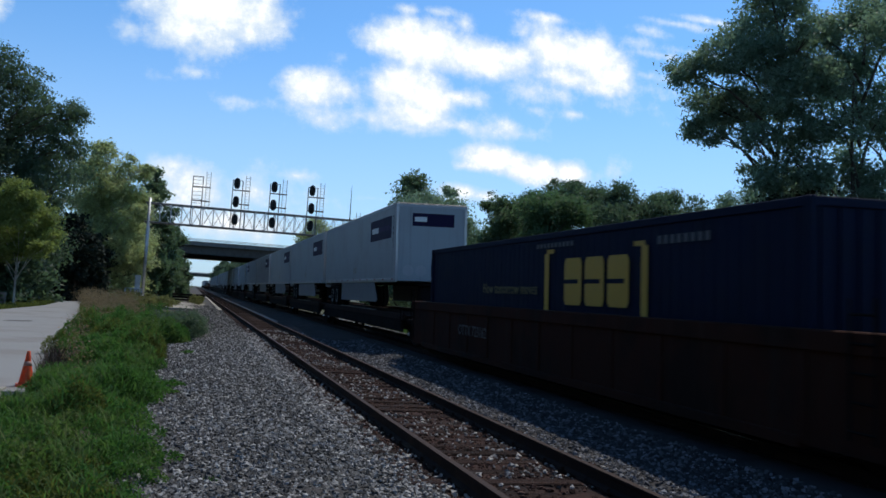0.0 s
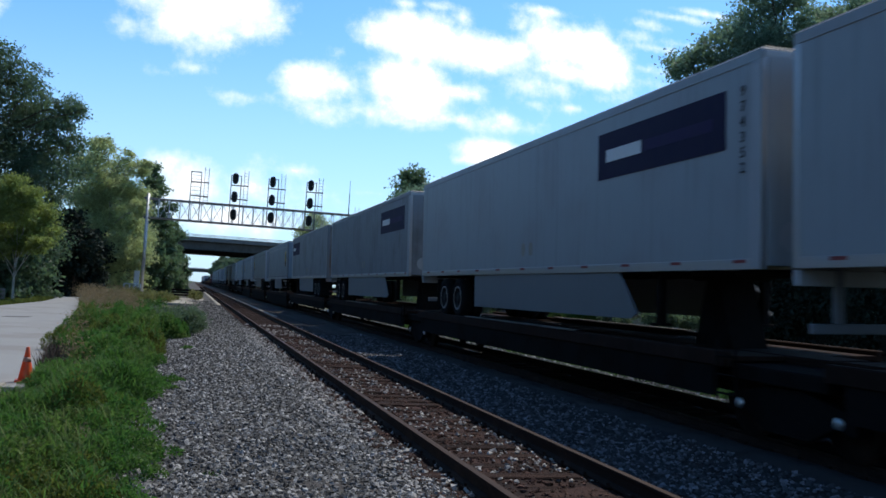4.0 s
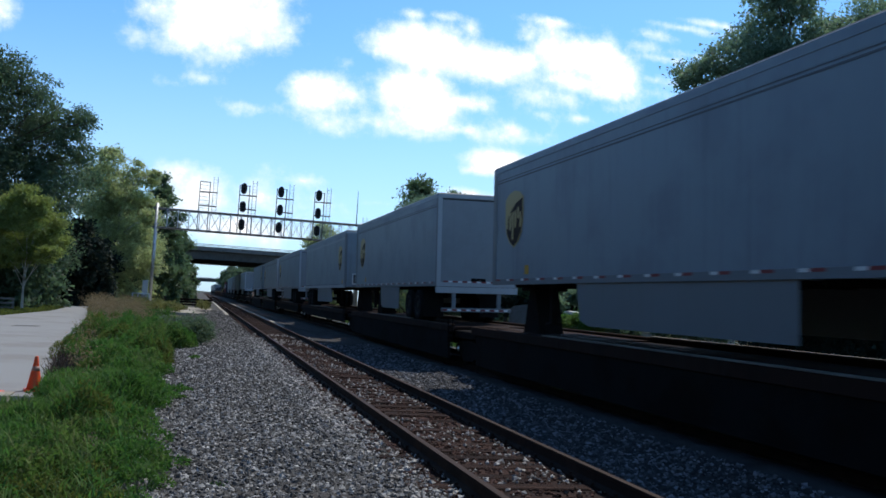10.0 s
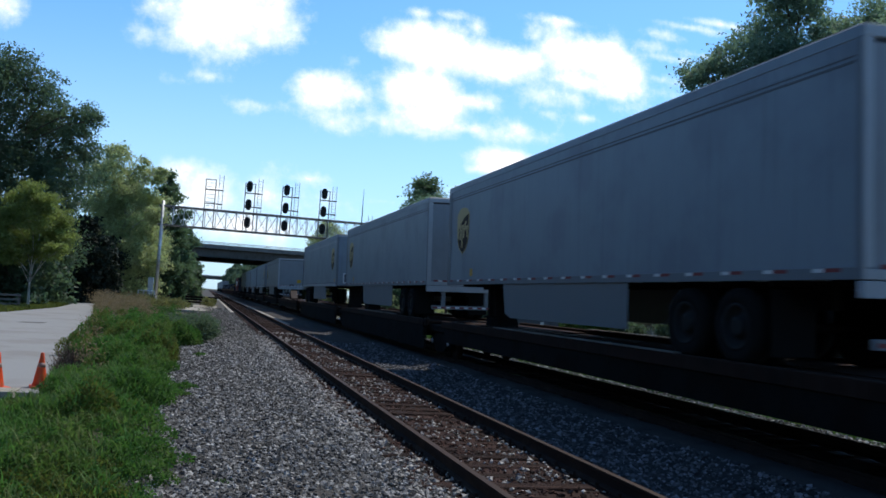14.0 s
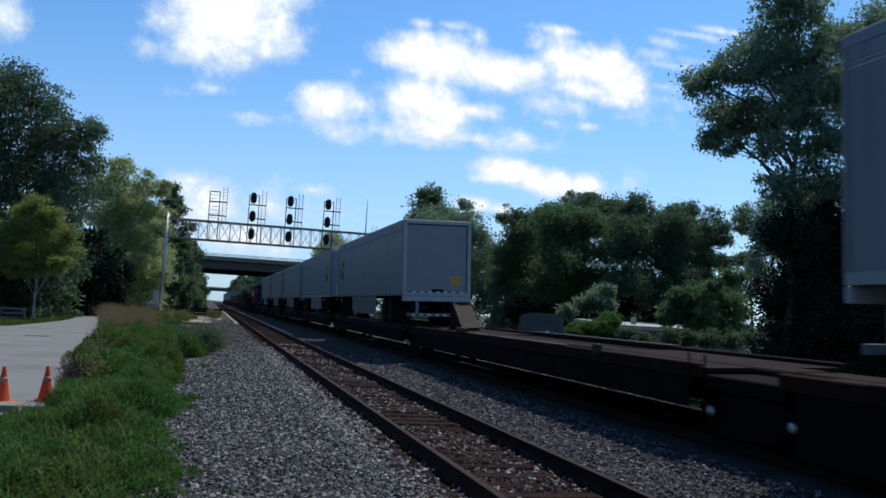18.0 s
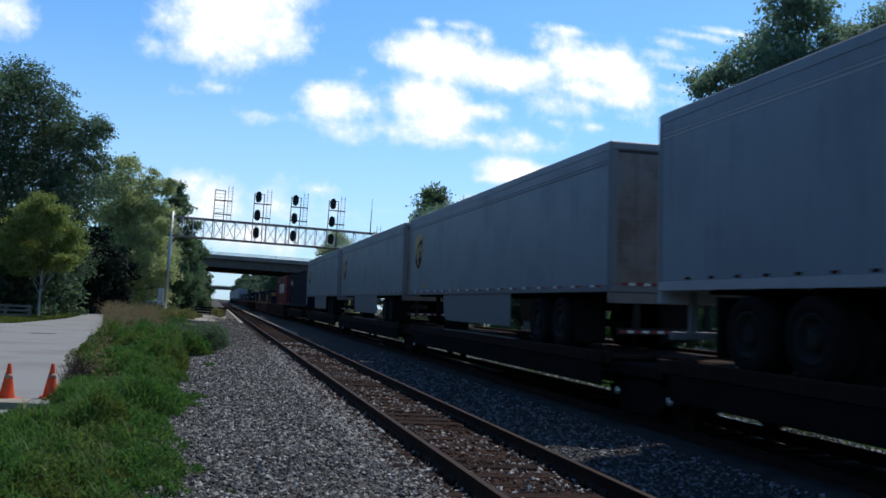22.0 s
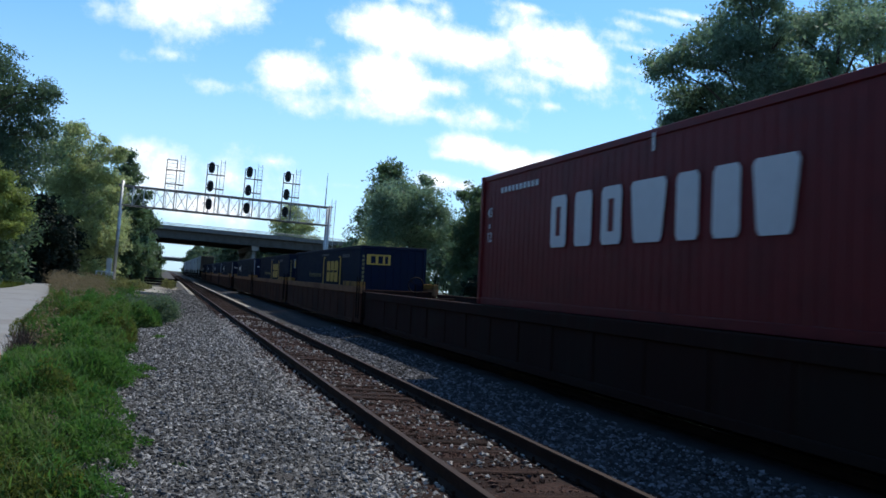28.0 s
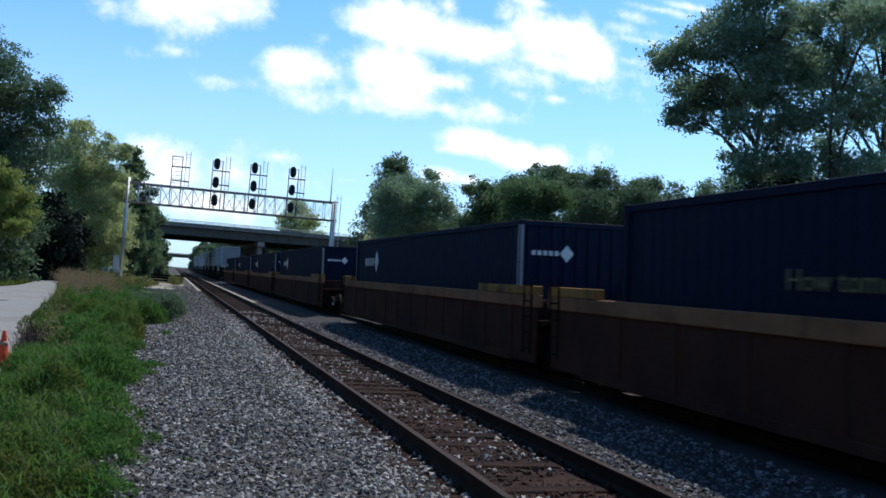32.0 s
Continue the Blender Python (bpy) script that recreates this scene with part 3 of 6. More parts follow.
def ribbon(name, left, right, z, mat, label, category, thick=0.12):
    """A slab between two polylines with as many points."""
    bm = bmesh.new()
    t = [[bm.verts.new((*p, z)) for p in side] for side in (left, right)]
    b = [[bm.verts.new((*p, z - thick)) for p in side] for side in (left, right)]
    for i in range(len(left) - 1):
        bm.faces.new((t[0][i], t[1][i], t[1][i + 1], t[0][i + 1]))
        bm.faces.new((t[0][i], t[0][i + 1], b[0][i + 1], b[0][i]))
        bm.faces.new((t[1][i + 1], t[1][i], b[1][i], b[1][i + 1]))
    bm.faces.new((t[0][0], b[0][0], b[1][0], t[1][0]))
    bm.faces.new((t[0][-1], t[1][-1], b[1][-1], b[0][-1]))
    bmesh.ops.recalc_face_normals(bm, faces=bm.faces)
    return tagged(part(name, bm, mat), label, category, kind="structure")


build_ground()
BED = build_ballast()
bed_z = lambda x: np.interp(x, [p[0] for p in BED], [p[1] for p in BED])
NEAR_X, NEAR_Z, FAR_X, FAR_Z = 3.46, 0.18, 8.05, 0.25
ROAD_Z = -0.12
ribbon("road", [(-9.0, 15.62), (-14, 20), (-16, 30), (-12.5, 40), (-9.9, 49), (-9.35, 61), (-9.9, 72), (-15, 84)],
       [(-2.55, 15.62), (-3.0, 20), (-3.7, 30), (-4.6, 40), (-5.8, 50), (-7.0, 60), (-8.2, 74), (-12, 88)], ROAD_Z, M_ROAD, "pale worn asphalt road end beside the grass", "road")
ribbon("kerb", [(-8.6, 15.4), (-8.6, 15.98)], [(-2.9, 15.4), (-2.9, 15.98)], ROAD_Z + 0.03, M_PAD, "pale concrete kerb slab across the road end", "kerb", 0.16)
ribbon("apron", [(-8.6, 13.0), (-8.6, 15.1)], [(-2.9, 13.0), (-3.0, 15.1)], ROAD_Z - 0.05, M_ROAD, "worn grey pavement apron before the kerb", "pavement", 0.12)
ribbon("road_patch", [(-7.4, 38.7), (-7.35, 39.5)], [(-6.5, 39.1), (-6.45, 39.9)], ROAD_Z + 0.005, M_PATCH, "dark narrow repair patch on the road", "road patch", 0.02)

# ---------------------------------------------------------------- grass and weeds


def blades(name, x, y, z, h, w, lean, mat, label):
    """Grass: each blade a bent strip of two quads."""
    n = len(x)
    a = rng.random(n) * 6.283
    d = np.stack([np.cos(a), np.sin(a)], -1)
    s = np.stack([-np.sin(a), np.cos(a)], -1) * (w / 2)[:, None]
    ln = (lean * h)[:, None] * d
    base = np.stack([x, y], -1)
    z0 = z - 0.02
    def p(xy, zz):
        return np.concatenate([xy, zz[:, None]], -1)
    v = np.stack([p(base - s, z0), p(base + s, z0), p(base + s * .8 + ln * .35, z0 + h * .55), p(base - s * .8 + ln * .35, z0 + h * .55),
                  p(base + s * .12 + ln, z0 + h), p(base - s * .12 + ln, z0 + h)], 1).reshape(-1, 3)
    o = 6 * np.arange(n)[:, None]
    q = np.concatenate([o + np.array([0, 1, 2, 3]), o + np.array([3, 2, 4, 5])])
    ob = new(name, raw_mesh(name, v, q, mat))
    tagged(ob, label, "grass", kind="stuff")


def grass_edges(y):
    """The grass strip between the road's edge and the gravel."""
    left = np.interp(y, [0, 12.7, 13.0, 15.0, 15.5, 20, 30, 40, 50, 62], [-7.5, -7.5, -2.95, -2.9, -2.5, -2.95, -3.65, -4.5, -5.7, -7.2])
    right = np.interp(y, [0, 7.2, 8.9, 11.5, 16.4, 21, 24.5, 31, 34, 37, 60], [0.15, 0.12, 0.02, -0.3, -0.6, -0.7, -0.45, 0.25, 0.4, -0.6, -2.2])
    right = right + 0.13 * np.sin(y * 1.3) + 0.12 * np.sin(y * 3.1 + 1)
    return left, right


def in_strip(n, y0, y1, power):
    y = y0 + (y1 - y0) * rng.random(n) ** power
    l, r = grass_edges(y)
    return l + (r - l) * rng.random(n), y, r


def relief(x, y):
    """Where the weeds grow high and where they leave hollows, about a metre or two across."""
    wave = 0.5 + 0.5 * math.sin(2.3 * x + 1.4 * math.sin(0.9 * y)) * math.sin(2.1 * y + 0.8 * x + 0.6)
    hollow = math.exp(-((x + 1.85) / 0.5) ** 2 - ((y - 10.1) / 0.4) ** 2)
    return (0.25 + 0.75 * wave) * (1 - hollow)


def make_humps():
    """Round clumps of growth: x, y, radius, height."""
    out = []
    for _ in range(330):
        y = 4.2 + 35 * rng.random() ** 1.35
        l, r = grass_edges(np.array([y]))
        rad = 0.20 + 0.34 * rng.random() ** 1.6 + 0.004 * y
        x = float(l[0]) + (float(r[0]) - rad * 0.6 - float(l[0])) * rng.random() ** 0.8
        tall = (0.28 + 0.40 * rng.random()) * float(np.interp(y, [6, 16, 24, 34], [0.85, 1.0, 1.5, 1.8])) * float(kerb_low(x, y))
        lush = relief(x, y)
        if lush > 0.42:
            out.append((x, y, rad * (0.75 + 0.4 * lush), tall * (0.35 + 0.9 * lush)))
    # a few tufts out on the gravel
    out += [(-0.55, 9.6, 0.4, 0.34), (-0.45, 8.7, 0.36, 0.3), (-0.6, 11.0, 0.4, 0.38), (-0.75, 12.3, 0.4, 0.4), (-0.5, 7.4, 0.38, 0.34), (0.33, 8.6, 0.16, 0.09), (0.22, 8.75, 0.1, 0.06), (-0.25, 16.6, 0.28, 0.2), (-0.55, 16.13, 0.34, 0.20), (-0.27, 15.59, 0.26, 0.14), (-0.80, 17.51, 0.30, 0.24), (-0.1, 9.7, 0.2, 0.16), (0.0, 24.6, 0.22, 0.16)]
    return np.array(out)


def hummock(x, y):
    """Height of the clumps over the ground, in metres."""
    x, y = np.atleast_1d(np.asarray(x, float)), np.atleast_1d(np.asarray(y, float))
    h = np.zeros_like(x)
    for cx, cy, rad, tall in HUMPS:
        near = np.abs(y - cy) < rad
        d = ((x[near] - cx) ** 2 + (y[near] - cy) ** 2) / rad ** 2
        h[near] = np.maximum(h[near], tall * np.sqrt(np.clip(1 - d, 0, 1)))
    return h


def kerb_low(x, y):
    """Shorter growth where the strip meets the road end."""
    return np.where((x < -1.7) & (y > 10.0), np.interp(y, [10, 12, 17, 24], [1.0, 0.4, 0.45, 1.0]), 1.0)


HUMPS = make_humps()


def build_grass():
    # fine blades standing on hummocks
    x, y, r = in_strip(34000, 4.0, 62, 1.5)
    m = hummock(x, y)
    keep = rng.random(len(x)) < 0.2 + 1.8 * m
    x, y, r, m = x[keep], y[keep], r[keep], m[keep]
    rim = np.clip((r - x) / 0.45, 0.2, 1)
    h = (0.04 + 0.11 * rng.random(len(x)) + m * (0.4 + 0.45 * rng.random(len(x)))) * rim * np.where(m > 0.05, 1.0, kerb_low(x, y))
    blades("grass", x, y, np.maximum(ground_height(x, y), bed_z(x) - 0.05), h, 0.005 + 0.006 * rng.random(len(x)) + y * 0.0006, 0.2 + rng.random(len(x)) * 0.9, M_GRASS, "tall uncut green grass and weeds along the gravel")
    n = 9000
    x, y = -7 + 6.2 * rng.random(n), -16 + 20 * rng.random(n)
    blades("rough_grass", x, y, ground_height(x, y), 0.08 + 0.22 * rng.random(n), 0.012 + 0.01 * rng.random(n), rng.random(n), M_GRASS, "rough uncut grass beside the gravel")
    # small narrow weed leaves
    x, y, r = in_strip(30000, 3.0, 45, 1.9)
    k = hummock(x, y) > 0.1
    x, y = x[k], y[k]
    blades("broad_weeds", x, y, ground_height(x, y) + 0.9 * hummock(x, y), 0.05 + 0.14 * rng.random(len(x)), 0.006 + 0.009 * rng.random(len(x)) + y * 0.0004, 0.6 + rng.random(len(x)), M_WEED, "low leafy weeds among the grass")
    # soft domes of small-leaved weeds
    dome = HUMPS[rng.choice(len(HUMPS), 460000, p=HUMPS[:, 2] ** 2 / (HUMPS[:, 2] ** 2).sum())]
    n = len(dome)
    a, e = rng.random(n) * 6.283, np.arcsin(rng.random(n))
    wob = 0.86 + 0.16 * np.sin(a * 3 + dome[:, 0] * 9) * np.cos(e * 4 + dome[:, 1] * 5) + 0.14 * rng.random(n) ** 2
    p = np.stack([dome[:, 0] + np.cos(a) * np.cos(e) * dome[:, 2] * wob, dome[:, 1] + np.sin(a) * np.cos(e) * dome[:, 2] * wob, np.sin(e) * dome[:, 3] * wob], -1)
    p[:, 2] += np.maximum(ground_height(p[:, 0], p[:, 1]), bed_z(p[:, 0]) - 0.05) - 0.02
    s1 = rng.normal(size=(n, 3)) * np.array([1, 1, 1.6])
    s1 /= np.linalg.norm(s1, axis=1)[:, None]
    s2 = np.cross(s1, rng.normal(size=(n, 3)))
    s2 /= np.linalg.norm(s2, axis=1)[:, None]
    k = (0.012 + 0.016 * rng.random(n)) * (1 + p[:, 1] * 0.02)
    s1, s2 = s1 * k[:, None], s2 * (k * 0.5)[:, None]
    v = np.stack([p - s1, p + 0.7 * s1 + s2, p + 0.7 * s1 - s2], 1).reshape(-1, 3)
    mounds = tagged(new("weed_mounds", raw_mesh("weed_mounds", v, np.arange(3 * n).reshape(-1, 3), M_WEED)), "soft green mounds of leafy weeds in the grass", "weeds", kind="stuff")
    mounds.data.materials.append(M_OLIVE)
    tone = np.sin(dome[:, 0] * 2.7 + 1.0) * np.sin(dome[:, 1] * 1.3 + 0.4) + 0.5 * np.sin(dome[:, 0] * 7.1 + dome[:, 1] * 5.3)
    mounds.data.polygons.foreach_set("material_index", (tone > 0.62).astype(np.int32))
    # dead stalks along the road's edge
    n = 2600
    y = 18.0 + 24 * rng.random(n) ** 1.2
    x = grass_edges(y)[0] + 0.02 + 0.45 * rng.random(n) ** 1.5
    blades("dead_stalks", x, y, ground_height(x, y), 0.15 + 0.4 * rng.random(n), 0.008 + 0.006 * rng.random(n) + y * 0.0004, 0.1 + 0.7 * rng.random(n), M_STALK, "thin brown dead stalks along the road's edge")
    # a taller dark clump reaching over the gravel
    clump = [(-1.0 + 1.3 * rng.random(), 30 + 4.5 * rng.random(), 0.1 + 0.45 * rng.random(), 0.3 + 0.2 * rng.random()) for _ in range(34)]
    v, q = leaf_cloud(clump, 26000, 0.035, 9)
    tagged(new("weed_clump", raw_mesh("weed_clump", v, q, M_LEAF_DARK)), "dark green clump of tall weeds over the gravel", "weeds", kind="stuff")
    # brown seed heads in loose mounds
    heads = []
    for _ in range(190):
        yy = 18 + 46 * rng.random() ** 0.75
        l, r = grass_edges(np.array([yy]))
        xx = float(l[0]) + 0.15 + (2.8 if yy > 40 else 1.0) * rng.random() ** 1.3
        rr = (0.18 + 0.30 * rng.random()) * np.interp(yy, [24, 45, 64], [0.7, 1.2, 1.5])
        heads.append((xx, yy, float(ground_height(xx, yy)) + np.interp(yy, [18, 30, 45, 64], [0.35, 0.6, 0.85, 1.0]) * (0.6 + 0.6 * rng.random()), rr))
    v, q = leaf_cloud(heads, 21000, 0.034, 6, per=7, airy=-9)
    v[:, 2] = np.maximum(v[:, 2], -0.24)
    tagged(new("dry_weeds", raw_mesh("dry_weeds", v, q, M_DRY)), "reddish brown dry seed heads by the road", "weeds", kind="stuff")
    n = 26000
    y = 34 + 32 * rng.random(n)
    l, r = grass_edges(y)
    x = l + (np.maximum(r, l + 2.4) - l) * rng.random(n)
    blades("tall_weeds", x, y, ground_height(x, y), 0.15 + 0.5 * rng.random(n) ** 1.5, 0.03 + 0.03 * rng.random(n), 0.5 * rng.random(n), M_GRASS, "tall rough weeds along the road's edge")
    # pale weeds round the gantry's foot, and a verge on the far side of the road
    foot = [(-5.6 + 4.6 * rng.random(), 68 + 16 * rng.random(), -0.1 + 0.4 * rng.random(), 0.35 + 0.4 * rng.random()) for _ in range(22)]
    foot += [(0.1 + 0.7 * rng.random(), 84 + 4 * rng.random(), 0.2 + 0.4 * rng.random(), 0.35) for _ in range(8)]
    v, q = leaf_cloud(foot, 16000, 0.09, 8)
    v[:, 2] = np.maximum(v[:, 2], -0.2)
    tagged(new("far_weeds", raw_mesh("far_weeds", v, q, M_STRAW)), "pale rough weeds round the foot of the signal gantry", "weeds", kind="stuff")
    n = 16000
    y = 44 + 34 * rng.random(n)
    x = np.interp(y, [40, 49, 61, 72, 84], [-12.7, -10.1, -9.55, -10.1, -15.2]) - 5 * rng.random(n)
    blades("road_verge", x, y, ground_height(x, y), 0.12 + 0.16 * rng.random(n), 0.05 + 0.05 * rng.random(n), 0.6 * rng.random(n), M_OLIVE, "mown green verge beyond the road")
    n = 28000
    y = 6 + 74 * rng.random(n) ** 1.3
    x = 12.6 + 10 * rng.random(n)
    blades("verge_weeds", x, y, ground_height(x, y), 0.4 + 0.9 * rng.random(n), 0.04 + 0.05 * rng.random(n), 0.5 * rng.random(n), M_GRASS, "rank weeds behind the tracks")


# ---------------------------------------------------------------- trees


def leaf_cloud(blobs, count, size, seed, sag=0.0, per=15, airy=-0.1, loose=1.0):
    """Leaf sprays: small bent quads scattered through the outer shells of lumpy clumps."""
    g = np.random.default_rng(seed)
    c = np.array([b[:3] for b in blobs])
    r = np.array([b[3] for b in blobs])
    # sprays first, then the leaves of each spray
    n = max(count // per, 3 * len(blobs))
    pick = g.choice(len(blobs), n, p=r ** 2 / (r ** 2).sum())
    d = g.normal(size=(n, 3))
    d /= np.linalg.norm(d, axis=1)[:, None]
    ph = g.random((len(blobs), 3)) * 6.28
    lump = np.sin(d[:, 0] * 5 + ph[pick, 0]) * np.sin(d[:, 1] * 5 + ph[pick, 1]) + np.sin(d[:, 2] * 6 + ph[pick, 2]) * 0.6
    rad = r[pick] * (0.3 + 0.85 * g.random(n) ** 0.55) * (0.92 + 0.2 * lump)
    p = c[pick] + d * rad[:, None] * np.array([1, 1, 0.85])
    p[:, 2] -= sag * g.random(n)
    f = 2.6 / np.sqrt(r.mean())
    hole = np.sin(p[:, 0] * f + seed) * np.sin(p[:, 1] * f * 1.1 + 2.0 * seed) * np.sin(p[:, 2] * f * 1.2 + seed) + 0.5 * np.sin(p[:, 0] * f * 2.3) * np.sin(p[:, 2] * f * 2.1 + 1) + 0.25 * g.normal(size=n)
    keep = hole > airy
    p, d, pick = p[keep], d[keep], pick[keep]
    spread = 0.13 * loose * r[pick] * (0.5 + g.random(len(p))) + 0.9 * size
    own = g.integers(0, len(p), count)
    d = d[own]
    p = p[own] + g.normal(size=(count, 3)) * (spread[own])[:, None] * np.array([1, 1, 0.6])
    a = g.normal(size=(count, 3)) + d * 0.6
    a /= np.linalg.norm(a, axis=1)[:, None]
    b = np.cross(a, g.normal(size=(count, 3)))
    b /= np.linalg.norm(b, axis=1)[:, None]
    s = size * (0.5 + 0.9 * g.random(count))
    a, b = a * s[:, None], b * (s * 0.55)[:, None]
    v = np.stack([p - a, p + 0.75 * a + b, p + 0.75 * a - b], 1)
    return v.reshape(-1, 3), np.arange(3 * count).reshape(-1, 3)


def build_tree(x, y, height, radius, seed, leaves, leaf, mat, label, low=0.3, blobs=16, wide=1.0, trunk=0.25, name="tree", top=1.0, category="tree", lobes=(), bark=None, airy=-0.1, loose=1.0):
    """A tapered trunk with limbs, and a crown of leaf sprays in overlapping clumps. low: where the crown begins, as a part of the height."""
    g = random.Random(seed)
    z0 = float(ground_height(x, y)) - 0.1
    tree = thing(name, label, category, m=pose(x, y, z0))
    crown = []
    for i in range(blobs):
        f = (i + 0.5) / blobs
        zz = height * (low + (1 - low) * f)
        shape = math.sin(math.pi * min(1, 0.18 + 0.86 * f * top)) ** 0.6
        ang = i * 2.4 + g.uniform(-0.5, 0.5)
        out = radius * shape * g.uniform(0.15, 1.0) ** 0.7 * 0.92
        br = radius * g.uniform(0.2, 0.42) * (0.65 + 0.35 * shape) * wide
        crown.append((math.cos(ang) * out, math.sin(ang) * out, min(zz, height - br * 0.8), br))
    crown += list(lobes)
    bm = bmesh.new()
    prev, pr = Vector((0, 0, 0)), trunk
    for k in range(1, 6):
        p = Vector((g.uniform(-.15, .15) * k * .5, g.uniform(-.15, .15) * k * .5, height * 0.78 * k / 5))
        rod(bm, prev, p, pr, pr * 0.72, 9, caps=k == 5)
        prev, pr = p, pr * 0.72
    part("trunk", bm, bark or M_BARK, tree)
    bm = bmesh.new()
    for cx, cy, cz, br in crown:
        start = Vector((0, 0, max(height * low * 0.7, cz - radius * 0.7)))
        mid = start.lerp(Vector((cx, cy, cz)), 0.55) + Vector((0, 0, 0.12 * radius))
        rod(bm, start, mid, trunk * 0.3, trunk * 0.17, 6, False)
        rod(bm, mid, (cx, cy, cz), trunk * 0.17, trunk * 0.06, 5, False)
        for _ in range(2):
            rod(bm, mid, (cx + g.uniform(-1, 1) * br * .8, cy + g.uniform(-1, 1) * br * .8, cz + g.uniform(-.6, .8) * br), trunk * .09, trunk * .03, 4, False)
    tagged(part("branchwork", bm, bark or M_BARK, tree), kind="stuff")
    v, q = leaf_cloud(crown, int(leaves * 0.9), leaf, seed, airy=airy, loose=loose)
    part("crown", raw_mesh("crown", v, q, mat), None, tree)
    return tree


def woods():
    big = "tall broadleaf tree with a dense dark green crown"
    # beside the road
    # lobes given as (x, height, radius)
    dark_crown = [(-16.7, 17.4, 1.96), (-14.8, 17.2, 1.66), (-13.2, 16.5, 1.36), (-16.1, 14.9, 2.24), (-13.9, 14.7, 2.13), (-12.2, 15.3, 1.06), (-11.8, 13.6, 1.54), (-15.1, 12.4, 2.22), (-13.1, 11.7, 2.01), (-16.1, 10.6, 2.22), (-14.1, 9.4, 2.20), (-10.0, 14.5, 1.05), (-9.1, 13.8, 0.72), (-10.3, 12.6, 1.34), (-9.5, 11.5, 1.14), (-11.0, 10.6, 1.71), (-12.1, 9.2, 2.00), (-15.5, 7.6, 2.21), (-18.8, 16.8, 2.71), (-18.8, 12.5, 2.93), (-18.6, 8.2, 2.91), (-10.4, 8.0, 1.89), (-12.3, 6.5, 1.99), (-9.1, 9.7, 1.14), (-14.9, 4.6, 2.20), (-11.3, 4.4, 1.89)]
    pale_crown = [(-9.3, 14.1, 1.19), (-10, 12.1, 1.66), (-7.4, 12.7, 1.19), (-5.9, 12.4, 1.01), (-8.2, 10.5, 1.78), (-10.4, 9.2, 2.02), (-6.1, 10, 1.42), (-8.8, 7.1, 2.01), (-10.7, 5.9, 2.01), (-6.7, 6.7, 1.77), (-5.2, 8.5, 1.06), (-7.5, 4.4, 2), (-10, 3.2, 1.89), (-5.4, 4, 1.53), (-7, 13.8, 0.53), (-5, 12.8, 0.47)]
    lime_crown = [(-11.2, 7.2, 0.82), (-12.1, 6.6, 0.86), (-10.3, 6.6, 0.81), (-9.6, 5.8, 0.73), (-12.6, 5.4, 0.90), (-11.1, 5.6, 1.10), (-9.3, 4.6, 0.69), (-10.1, 4.4, 0.93), (-11.8, 4.1, 1.02), (-10.8, 3.6, 0.94), (-12.9, 3.9, 0.82), (-12.1, 3.0, 0.69), (-9.7, 3.5, 0.61), (-13.2, 4.9, 0.66), (-9.0, 3.7, 0.40)]
    for tx, ty, lobes_at, depth, height, leaves, leaf, mat_, words, bark in (
            (-14.2, 70, dark_crown, 2.6, 18.0, 95000, 0.12, M_LEAF_DUSK, big, M_BARK),
            (-8.2, 88, pale_crown, 2.0, 14.6, 62000, 0.13, M_LEAF_PALE, "tall light green tree with a pale forked trunk", M_BARK_PALE),
            (-10.93, 60, lime_crown, 1.6, 7.4, 40000, 0.085, M_LEAF_LIME, "small yellow-green tree in front of taller trees", M_BARK_PALE)):
        r_ = random.Random(ty)
        z_ = float(ground_height(tx, ty)) - 0.1
        build_tree(tx, ty, height, 3.0, ty, leaves, leaf, mat_, words, low=0.3, blobs=0, trunk=0.1 if ty == 60 else 0.2, lobes=[(x - tx, r_.uniform(-depth, depth), h - z_, r) for x, h, r in lobes_at], bark=bark, airy=-0.3)
    build_tree(-9.2, 100, 13.6, 4.0, 14, 24000, 0.18, M_LEAF, "green tree by the road bend", low=0.1, blobs=40)
    build_tree(-5.2, 104, 15.6, 2.6, 15, 22000, 0.16, M_LEAF, "green tree behind the signal gantry", low=0.1, blobs=34)
    build_tree(-7.0, 93, 10.2, 3.3, 18, 26000, 0.13, M_LEAF_PALE, "pale round tree beside the gantry post", low=0.08, blobs=28)
    build_tree(-4.6, 120, 11.5, 3.4, 16, 20000, 0.18, M_LEAF, "green tree beside the overpass", low=0.05, blobs=30)
    build_tree(-3.6, 138, 8.6, 3.0, 17, 15000, 0.2, M_LEAF, "green tree beside the overpass", low=0.03, blobs=26)
    for x, y, h, r in ((-3.0, 146, 6.6, 2.2), (-2.9, 172, 6.2, 2.4), (-2.7, 204, 6.4, 2.4)):
        build_tree(x, y, h, r, 300 + int(y), 9000, 0.2, M_LEAF_DARK, "low dark green tree close beside the line", low=0.02, blobs=22, trunk=0.12)
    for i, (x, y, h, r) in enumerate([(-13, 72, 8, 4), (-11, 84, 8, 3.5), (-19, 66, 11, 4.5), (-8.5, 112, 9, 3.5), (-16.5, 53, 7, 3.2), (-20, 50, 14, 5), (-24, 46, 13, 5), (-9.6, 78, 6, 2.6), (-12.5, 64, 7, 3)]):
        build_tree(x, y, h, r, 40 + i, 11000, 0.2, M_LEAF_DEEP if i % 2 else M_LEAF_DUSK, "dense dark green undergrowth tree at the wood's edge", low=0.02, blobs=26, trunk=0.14)
